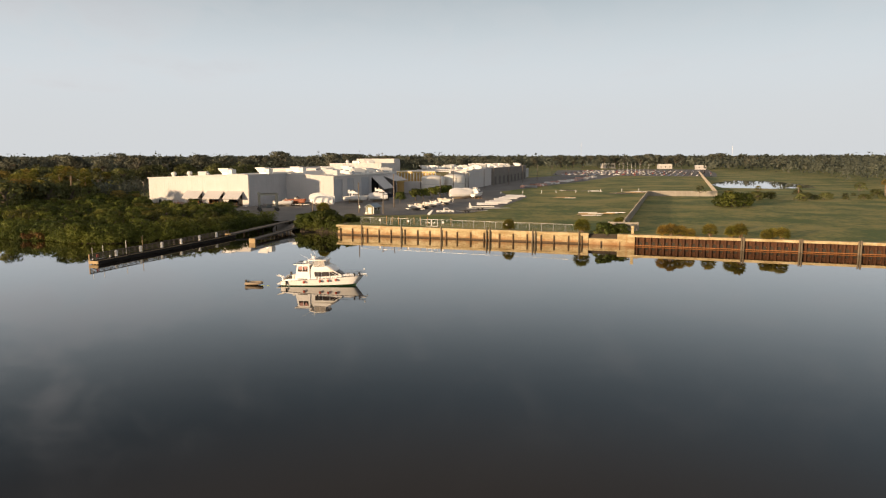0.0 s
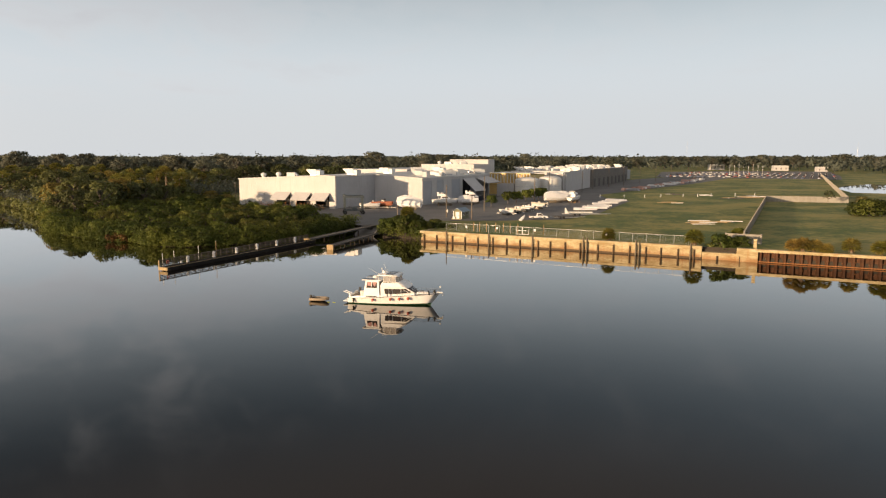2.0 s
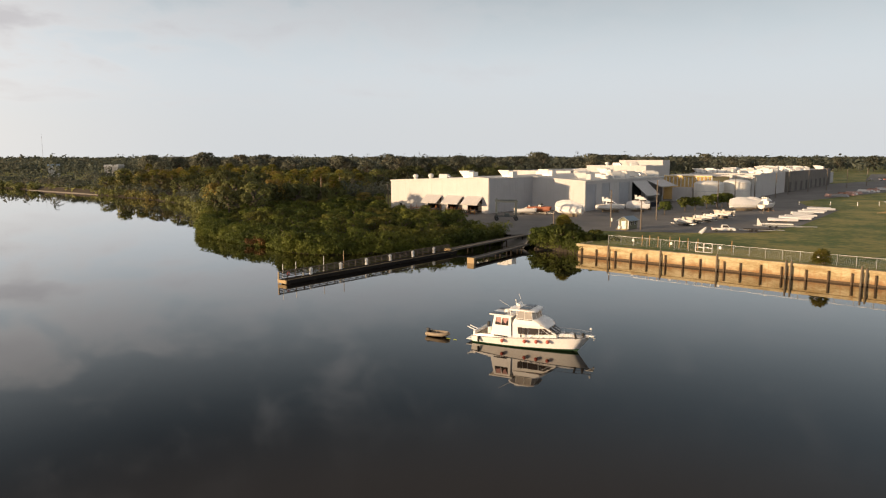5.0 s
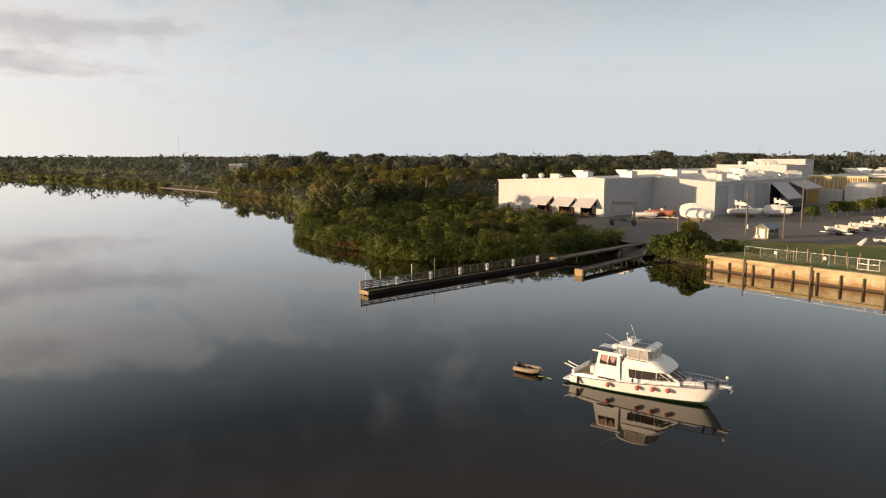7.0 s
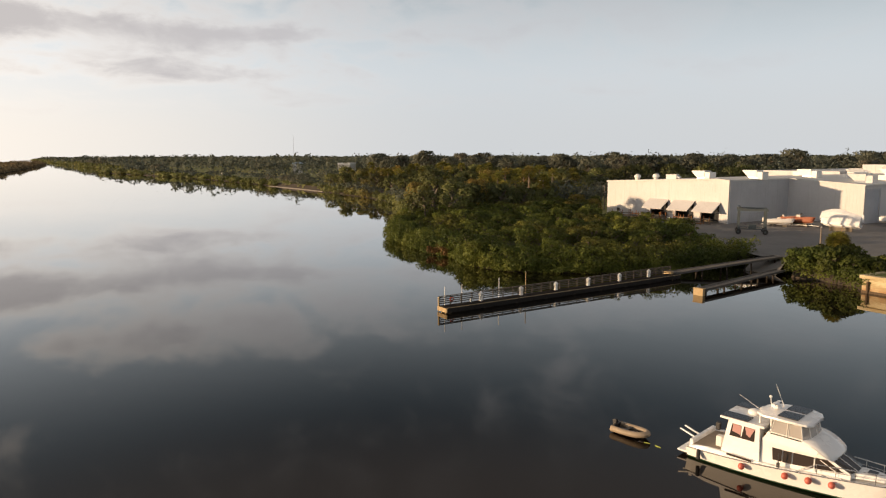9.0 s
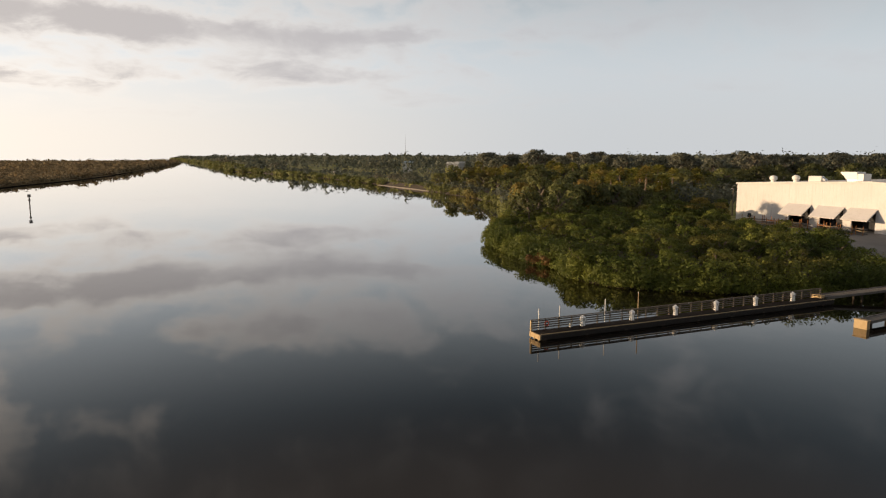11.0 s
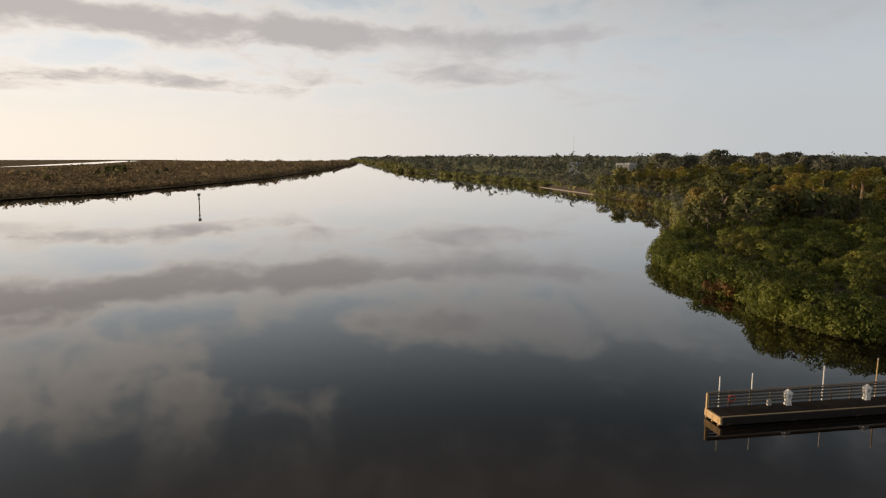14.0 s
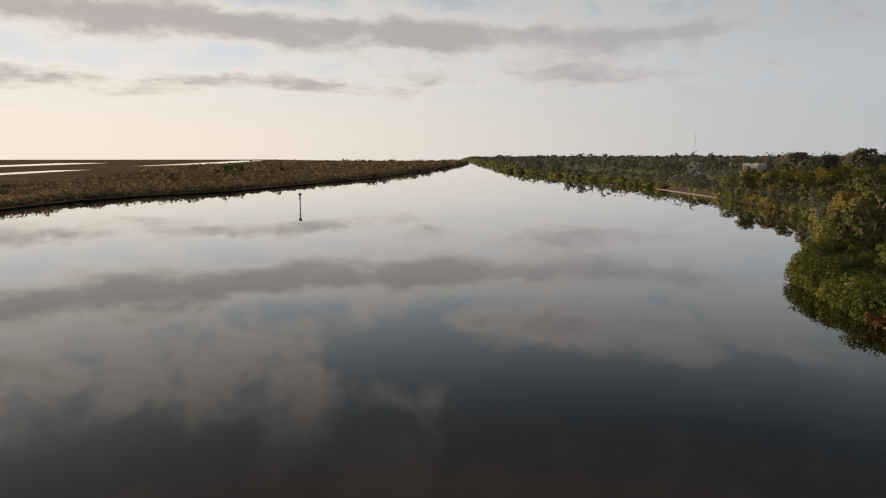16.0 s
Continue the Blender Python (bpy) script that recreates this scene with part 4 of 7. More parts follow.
# trees leaning over the water along the far shore
line = np.array(SHORE[22:40], float)
span = np.linalg.norm(np.diff(line, axis=0), axis=1)
seg = np.repeat(np.arange(len(span)), np.clip(span / np.clip(np.linalg.norm(line[:-1], axis=1) * 0.006, 1.4, 14), 3, 260).astype(int))
f = rng.uniform(0, 1, (len(seg), 1))
p = line[seg] * (1 - f) + line[seg + 1] * f
far = np.linalg.norm(p, axis=1)
sandy = (p[:, 0] < -318) & (p[:, 0] > -398)
p[:, 1] += rng.uniform(-0.5, 1.0, len(p)) * np.clip(far * 0.006, 1.4, 9) + np.where(sandy, 6.5, 0.0)
wide = np.clip(far * 0.005, 1.6, 12) * rng.uniform(0.8, 1.5, len(p))
high = rng.uniform(2.5, 6.5, len(p)) * np.clip(far / 900, 0.8, 1.5)
tagged(new("shore_thicket", foliage("shore_thicket", np.stack((p[:, 0], p[:, 1], high * 0.45), 1), np.stack((wide, wide, high * 0.55), 1), 44, np.clip(wide * 0.22, 0.35, 3), LEAF_OAK, -1.0)), "thicket overhanging the water along the far shore", "thicket", kind="stuff")

# island: low mangrove hedge over salt marsh
n = 7000
k = rng.uniform(0, 1, n) ** 1.5
line = np.array(ISLE_SHORE, float)
seg = rng.integers(0, len(line) - 1, n)
f = rng.uniform(0, 1, (n, 1))
p = line[seg] * (1 - f) + line[seg + 1] * f
way = unit(line[seg + 1] - line[seg])
inward = np.stack((-way[:, 1] * -1, way[:, 0] * -1), 1)
off = 3 + rng.uniform(0, 1, n) ** 1.6 * np.clip(np.linalg.norm(p, axis=1) * 0.35, 110, 420)
p = p + inward * off[:, None] * np.sign(np.sum(inward * (np.array([-900.0, -600.0]) - p), 1))[:, None]
far = np.linalg.norm(p - np.array([-40, 90]), axis=1)
high = rng.uniform(1.6, 3.6, n) * (1 + 0.9 * (rng.uniform(size=n) < 0.12)) * np.clip(far / 700, 0.75, 1.6)
wide = np.clip(far * 0.007, 2.2, 12) * rng.uniform(0.8, 1.4, n)
c = np.stack((p[:, 0], p[:, 1], 0.4 + high * 0.5), 1)
r = np.stack((wide, wide, high * 0.62), 1)
tagged(new("island_mangroves", foliage("island_mangroves", c, r, 17, np.clip(wide * 0.23, 0.35, 2.2), LEAF_MARSH, -0.3, 1.6)), "low brownish mangrove hedge along the island shore", "mangrove", kind="stuff")
lone = [tree("island_pine", h, s, LEAF_OAK, "lone windswept pine on the marsh island", "pine", "island pines", 9, 44, 0.8, h * 0.55, 0.3, 0.6) for h, s in ((13, 4.5), (12.4, 5.0))]
plant(lone, [(-650, 90, 1.0), (-662, 84, 0.9), (-640, 78, 0.75), (-672, 70, 0.6), (-720, 118, 0.55), (-770, 130, 0.55), (-600, 40, 0.45)], 0.4, 0.97, 1.1)

# palms and bushes along the bulkhead and the field
models = [palm("young_cabbage_palm", h, 1.6, "short sunlit cabbage palm with shaggy brown thatch", "palms along the bulkhead", 48, True, 11, 0.06) for h in (0.95, 1.2, 1.45)]
plant(models, [(48.0, 149.3), (50.2, 150.0), (46.6, 150.6, 0.9), (52.0, 149.0, 0.8), (56.8, 150.4, 1.05), (60.4, 147.4, 1.1), (61.8, 146.4, 1.0), (66.5, 144.6, 1.0), (69.6, 144.2, 1.0), (68.2, 145.4, 0.85),
               (13.9, 164.2, 1.25), (30.1, 157.6, 1.2), (42.0, 170.0, 1.3), (41.0, 168.2, 1.0)], 2.3, 0.97, 1.08)
bush = [tree("shore_bush", h, s, LEAF_MANGROVE, "dense green shrub beside the water", "bush", "shore bushes", 20, 50, 0.26, 0.2, 0.1) for h, s in ((4.2, 2.8), (3.6, 3.0))]
plant(bush, [(35.0, 156.9, 0.75), (37.2, 157.3, 0.85), (39.3, 157.4, 0.7), (-31.5, 180.2), (-34, 181.6, 1.15), (-37, 182.6, 1.15), (-39.8, 183.8, 1.1), (-36, 186, 1.2), (-33, 184.5, 1.15), (-30.3, 184, 0.95), (-27.5, 184.5, 0.8), (-39, 188, 0.9), (-25.5, 185, 0.7), (-40.8, 185.4, 0.8), (-28.5, 181.5, 0.75), (-23, 184.5, 0.55), (-34.5, 179.8, 0.8), (-38, 181.2, 0.8)], 1.7, 0.9, 1.12)
models = [palm("thatched_palm", 4.4, 1.9, "bushy palm with rusty dead fronds above the shrubs", "ramp palms", 64, True, 11, 0.08)]
plant(models, [(-35.0, 186.5, 1.0)], 1.7, 1.0, 1.01)
bush = [tree("round_bush", 5.4, 4.6, LEAF_MANGROVE, "large rounded dark bush standing alone on the grass", "bush", "field bushes", 26, 46, 0.36, 0.2, 0.16)]
plant(bush, [(96.5, 238.0, 0.95), (101, 239, 0.85), (93.5, 239, 0.75)], 2.2, 0.95, 1.05)
small = [tree("young_tree", 5.0, 2.2, LEAF_OAK, "thin young tree with open crown by the wall", "tree", "young trees", 10, 20, 0.25, 2.2, 0.09)]
plant(small, [(104.8, 292.0), (176, 300, 1.3)], 2.3)
fieldpalm = [palm("field_palm", 6.5, 2.0, "cabbage palm with pale trunk at the field's edge", "field palms", 22)]
plant(fieldpalm, [(181, 290), (184, 292, 0.9), (196, 292), (150, 300, 0.7), (205, 300, 1.1), (122, 276, 0.6)], 2.3)
for outline in (MANGROVE_ZONE, WOOD_ZONE):
    mid = [sum(v) / len(outline) for v in zip(*outline)]
    solid("woodland_floor", sheet([(mid[0] + (x - mid[0]) * 0.86, mid[1] + (y - mid[1]) * 0.86) for x, y in outline], 2.34), SOIL, "dark leaf-littered mud under the trees", "ground", kind="structure")
hedge = [tree("field_edge_bush", h, s, LEAF_OAK, "dark bush in the hedge at the field's edge", "bush", "field hedge", 18, 34, 0.4, 0.3, 0.15) for h, s in ((6.0, 4.2), (4.6, 4.4))]
plant(hedge, [(121 + 7.5 * i + rng.uniform(-2, 2), 274 + rng.uniform(-3, 8), rng.uniform(0.5, 1.0)) for i in range(18)] + [(122 + 9 * i, 300 + rng.uniform(-10, 20), rng.uniform(0.4, 0.8)) for i in range(9)], 2.2)
yardtree = [tree("yard_tree", h, w, LEAF_MANGROVE, "dark round-headed small tree in the boatyard", "tree", "yard trees", 22, 48, 0.26, h * 0.36, 0.16) for h, w in ((4.6, 2.1), (4.9, 2.4))]
plant(yardtree, [(-19.6, 257.5, 0.95), (-14.6, 275, 1.05), (-11.8, 279, 1.0), (-8.4, 288.5, 1.1), (-5.2, 296, 1.15), (-3.6, 300, 1.0), (-1.8, 304, 1.1)], 2.33, 0.95, 1.08)
golden = [tree("turning_tree", h, s, LEAF_GOLD, "broad tree with yellow-orange leaves in the wood", "tree", "turning trees", 20, 38, 0.4, h * 0.2, 0.3) for h, s in ((9.5, 5.2), (8.6, 5.6))]
plant(golden, [(-146, 232), (-149, 238, 0.9), (-154, 272), (-158, 268, 0.9), (-150, 278, 0.8), (-163, 223, 0.85), (-178, 246), (-172, 250, 0.9), (-210, 318, 1.1), (-203, 312), (-232, 330), (-255, 322, 0.9), (-190, 285), (-120, 258, 0.6), (-128, 262, 0.7)], 2.2, 0.9, 1.1)
thick_bush = [tree("thicket_tree", h, s, LEAF_MANGROVE, "dense dark tree beside the boat sheds", "tree", "trees beside the sheds", 20, 42, 0.32, 0.3, 0.16) for h, s in ((6.2, 3.6), (5.2, 3.8))]
plant(thick_bush, scatter([(-133, 226), (-104, 227), (-104, 231), (-111, 240), (-118, 254), (-124, 270), (-136, 274)], 4.6), 2.2, 0.55, 0.9)
# low growth under the first trees
pts = []
for a, b in zip(shore, shore[1:]):
    n = int((b - a).length / 0.45)
    pts += [a.lerp(b, (i + rng.uniform(0, 1)) / n) for i in range(n)]
lift = rng.uniform(1.2, 7.0, len(pts))
c = np.array([(p.x + (0.55 if p.x > -75 else 0.25) * k * -0.4, p.y + k, 2.1 + rng.uniform(0.2, 1.6)) for p, k in zip(pts, lift)])
r = np.array([(rng.uniform(1.0, 1.9),) * 2 + (rng.uniform(0.9, 1.5),) for _ in pts])
tagged(new("mangrove_undergrowth", foliage("mangrove_undergrowth", c, r, 70, 0.17, LEAF_MANGROVE, -0.6)), "low mangrove shoots filling the ground under the trees", "mangrove", kind="stuff")
# rusty reeds at the mangrove's foot
c = np.array([(-97.5 - rng.uniform(0, 5.5), 161.0 + rng.uniform(0, 3.0), rng.uniform(0.5, 1.6)) for _ in range(60)])
tagged(new("reed_patch", foliage("reed_patch", c, np.full((60, 3), 0.6), 40, 0.16, LEAF_REED, -0.5)), "patch of rusty brown reeds at the water's edge", "reeds", kind="stuff")


# bulkheads along the water
random.seed(3)
conc = thing("concrete_bulkhead", BK, "long weathered concrete bulkhead with stained face and timber piles", "bulkhead", kind="structure")
part("face", box(B(), 0, 63.4, 0.25, 0.7, -1.2, 2.05), CONCRETE, conc)
part("cap", box(B(), -0.3, 63.5, 0.0, 1.0, 2.05, 2.55, bevel=0.04), CONCRETE, conc)
part("ledge", box(B(), 0, 63.4, 0.08, 0.25, -1.2, 0.32), STUB_TIMBER, conc, "dark wet ledge at the waterline")
part("end_return", box(B(), -0.3, 0.2, 1.0, 6.0, -0.5, 2.5), CONCRETE, conc)
part("low_sill", box(B(), 63.5, 69.8, 0.3, 0.9, -1.2, 1.1), CONCRETE, conc, "lowered gap in the wall")
part("low_cap", box(B(), 63.5, 69.8, 0.1, 2.6, 1.1, 1.4, bevel=0.03), CONCRETE, conc)
part("end_block", box(B(), 69.8, 73.6, -0.1, 1.2, -1.2, 2.55, bevel=0.05), CONCRETE, conc)
for x in (0.9, 4.2, 8.4, 11.6, 14.9, 18.6, 22.0, 25.2, 29.4, 32.2, 35.6, 38.9, 42.7, 46.0, 49.3, 52.6, 55.6, 58.9, 62.0, 66.3, 70.4):
    top = (1.75 if x < 63 else 0.9) + random.uniform(-0.12, 0.12)
    part("stub_pile", rod(B(), (x, 0.0, -1.2), (x + random.uniform(-0.04, 0.04), 0.02, top), 0.17, 0.16, 9), STUB_TIMBER, conc)
for x in (6.9, 17.7, 28.2, 39.6, 40.4, 50.6, 51.3, 61.3):
    part("mooring_pile", rod(B(), (x, -0.22, -1.2), (x + random.uniform(-0.1, 0.1), -0.16, 2.95 + random.uniform(-0.15, 0.15)), 0.17, 0.15, 9), TIMBER, conc)

steel = thing("sheet_pile_bulkhead", BK, "rusty corrugated sheet-pile bulkhead under a pale concrete cap", "bulkhead", kind="structure")
part("cap", box(B(), 73.6, 150, -0.05, 0.95, 2.0, 2.55, bevel=0.04), CONCRETE, steel, "pale concrete cap")
x, k = 73.6, 0
pile = B()
loft(pile, [[(0.0, 0.93, z), (0.3, 0.3, z), (0.62, 0.28, z), (0.8, 0.93, z), (1.4, 0.93, z)] for z in (-1.2, 2.0)])
pile = mesh_of(pile, "sheet_pile", RUST)
while x < 148.6:
    part("sheet_pile", pile, RUST, steel).location.x = x
    x += 1.4
part("waler", box(B(), 73.6, 150, 0.06, 0.26, 0.08, 0.26), RUST_BRIGHT, steel, "orange rusted waler")
for x in (95.6, 106.6, 117.3, 128.0, 139.0):
    for dx in (-0.22, 0.2):
        part("fender_pile", rod(B(), (x + dx, -0.28, -1.2), (x + dx, -0.24, 2.85 + 0.2 * dx), 0.2, 0.18, 9), TIMBER, steel)
for i in range(34):
    part("tie_bolt", ball(B(), (75 + i * 2.1, 0.05, 0.8 + 0.25 * (i % 2)), 0.08, 1, 6, 4), RUST_BRIGHT, steel)

# chain-link fence behind the wall
fence = thing("chain_link_fence", BK, "grey chain-link fence along the top of the bulkhead", "fence")
line = [(4.0, 5.6), (20.0, 5.2), (40.0, 4.0), (60.5, 3.0)]


def fence_y(x):
    for (a, b), (c, d) in zip(line, line[1:]):
        if x <= c:
            return b + (d - b) * (x - a) / (c - a)
    return line[-1][1]


post = mesh_of(rod(B(), (0, 0, 2.2), (0, 0, 4.15), 0.045, 0.045, 8), "post", GALV)
n = 20
xs = [4.0 + i * (56.5 / n) for i in range(n + 1)]
for x in xs:
    p = part("post", post, GALV, fence)
    p.location = (x, fence_y(x), 0)
for a, b in zip(xs, xs[1:]):
    part("top_rail", rod(B(), (a, fence_y(a), 4.1), (b, fence_y(b), 4.1), 0.03, 0.03, 6), GALV, fence)
bm = B()
for a, b in zip(xs, xs[1:]):
    m = 9
    for i in range(m):
        for up in (0, 1):
            x0, x1 = a + (b - a) * i / m, a + (b - a) * (i + 1) / m
            rod(bm, (x0, fence_y(x0), 2.35 if up else 4.05), (x1, fence_y(x1), 4.05 if up else 2.35), 0.006, 0.006, 3)
            rod(bm, (x0, fence_y(x0), 3.2), (x1, fence_y(x1), 4.05 if up else 2.35), 0.006, 0.006, 3)
part("wire_mesh", bm, GALV, fence)
for x in (9.5, 17.5, 27.0, 43.5):
    part("sign_board", box(B(), x - 0.22, x + 0.22, fence_y(x) - 0.08, fence_y(x) - 0.05, 3.25, 3.75), WHITE_PAINT, fence, "small blank-looking white notice")
gate = thing("double_gate", BK @ pose(22.4, 5.0, 0), "white-framed double gate in the chain-link fence", "gate")
for x in (0.0, 1.55):
    bm = B()
    for a, b in (((x, 0, 2.4), (x + 1.5, 0, 2.4)), ((x, 0, 4.1), (x + 1.5, 0, 4.1)), ((x, 0, 3.25), (x + 1.5, 0, 3.25)), ((x, 0, 2.35), (x, 0, 4.15)), ((x + 1.5, 0, 2.35), (x + 1.5, 0, 4.15))):
        rod(bm, a, b, 0.055, 0.055, 6)
    part("leaf", bm, WHITE_PAINT, gate)
    part("latch", box(B(), x + 0.6, x + 0.9, -0.08, 0.08, 3.2, 3.4), GALV, gate)
for x, y in ((10.6, 7.2), (12.0, 7.6), (14.0, 7.1), (15.8, 8.6), (17.8, 8.4), (19.6, 8.2), (21.4, 8.6), (27.5, 9.5)):
    ob = thing("marker_post", BK @ pose(x, y, 2.3), "thin orange marker post in the grass behind the fence", "post", "marker posts")
    part("stake", rod(B(), (0, 0, -0.2), (0.03, 0, 2.1), 0.07, 0.06, 6), ORANGE_POST, ob)
    part("cap", ball(B(), (0.03, 0, 2.12), 0.08, 0.6, 6, 4), ORANGE_POST, ob)

# precast wall round the field
def wall_run(name, points, height, label):
    ob = thing(name, Matrix(), label, "wall", kind="structure")
    panel = mesh_of(box(B(), 0.12, 2.88, -0.06, 0.06, -0.1, height), "panel", PANEL)
    post = mesh_of(box(B(), -0.14, 0.14, -0.14, 0.14, -0.1, height + 0.12), "post", PANEL)
    for (a, b), (c, d) in zip(points, points[1:]):
        way = Vector((c - a, d - b, 0))
        n = max(1, round(way.length / 3.0))
        turn = math.degrees(math.atan2(way.y, way.x))
        for i in range(n):
            p = Vector((a, b, 2.3)) + way * (i / n)
            for name, me in (("panel", panel), ("post", post)):
                o = part(name, me, PANEL, ob)
                o.matrix_basis = pose(p.x, p.y, p.z, 0, 0, turn) @ Matrix.Diagonal((way.length / n / 3.0 if name == "panel" else 1, 1, 1, 1))
    return ob


wall_run("precast_wall", [(41.5, 164.5), (86.4, 305.0), (115.5, 301.5), (250.0, 705.0)], 2.3, "long pale precast concrete panel wall dividing the field")
wall_run("gate_wall", [(37.6, 163.4), (44.0, 161.4), (44.6, 163.0)], 2.0, "short pale concrete wall end by the palms")
ob = thing("gate_pillar", pose(40.7, 153.4, 2.3, 0, 0, -18), "pale concrete gate pillar near the bulkhead", "pillar")
part("shaft", box(B(), -0.3, 0.3, -0.25, 0.25, -0.1, 1.9, bevel=0.03), CONCRETE, ob)
part("cap", box(B(), -0.36, 0.36, -0.31, 0.31, 1.9, 2.02, bevel=0.02), CONCRETE, ob)


# boats
def hull_rings(length, beam, bow_z, stern_z, depth=0.55, rake=1.4, n=16, fine=2.6, flare=0.12):
    """Half rings of a planing hull, stern at x = 0: keel, chine, boot top, topside, sheer."""
    rings = []
    wl = length - rake
    for i in range(n + 1):
        u = i / n
        full = max(0.0, 1 - u ** fine)
        half = beam / 2 * full ** 0.62 * (0.93 + 0.07 * math.sin(math.pi * min(1, u * 1.4)))
        sheer = stern_z + (bow_z - stern_z) * u ** 1.25
        ring = []
        for k, z in ((0.0, -depth * (1 - u ** 4)), (0.80 - flare * u, 0.02 + 0.25 * u ** 3), (0.86 - flare * u, 0.16 + 0.2 * u ** 3), (0.93 - flare * u * 0.7, sheer * 0.6), (1.0, sheer)):
            y = half * k
            ring.append((u * wl + rake * u ** 3 * max(0, z + 0.3) / (bow_z + 0.3), y, z))
        rings.append(ring)
    return rings


def hull_parts(ob, length, beam, bow_z, stern_z, topside, bottom, deck, rake=1.4, depth=0.55):
    rings = hull_rings(length, beam, bow_z, stern_z, depth, rake)
    for name, span, mat in (("hull", slice(2, 5), topside), ("bottom", slice(0, 3), bottom)):
        bm = B()
        loft(bm, [r[span] for r in rings])
        loft(bm, [[(x, -y, z) for x, y, z in r[span]] for r in rings])
        bm.faces.new([bm.verts.new(p) for p in rings[0][span]] + [bm.verts.new((x, -y, z)) for x, y, z in reversed(rings[0][span])])
        bmesh.ops.remove_doubles(bm, verts=bm.verts, dist=0.004)
        part(name, bm, mat, ob, smooth=name == "hull")
    bm = B()
    loft(bm, [[(r[4][0], r[4][1] - 0.02, r[4][2] - 0.06), (r[4][0], 0, r[4][2] - 0.02), (r[4][0], -r[4][1] + 0.02, r[4][2] - 0.06)] for r in rings])
    part("deck", bm, deck, ob)
    bm = B()
    tube(bm, [r[4] for r in rings[:-1]] + [rings[-1][4]] + [(x, -y, z) for x, y, z in (r[4] for r in reversed(rings[:-1]))], 0.045)
    part("rub_rail", bm, CHROME if length > 12 else topside, ob)
    return rings


def panel(bm, pts, thick=0.02, s=1):
    """A flat plate through the points, pushed outward along y by s."""
    a = [bm.verts.new(p) for p in pts]
    b = [bm.verts.new((p[0], p[1] + s * thick, p[2])) for p in pts]
    bm.faces.new(a)
    bm.faces.new(b[::-1])
    for i in range(len(pts)):
        bm.faces.new((a[i], a[(i + 1) % len(pts)], b[(i + 1) % len(pts)], b[i]))
    return bm


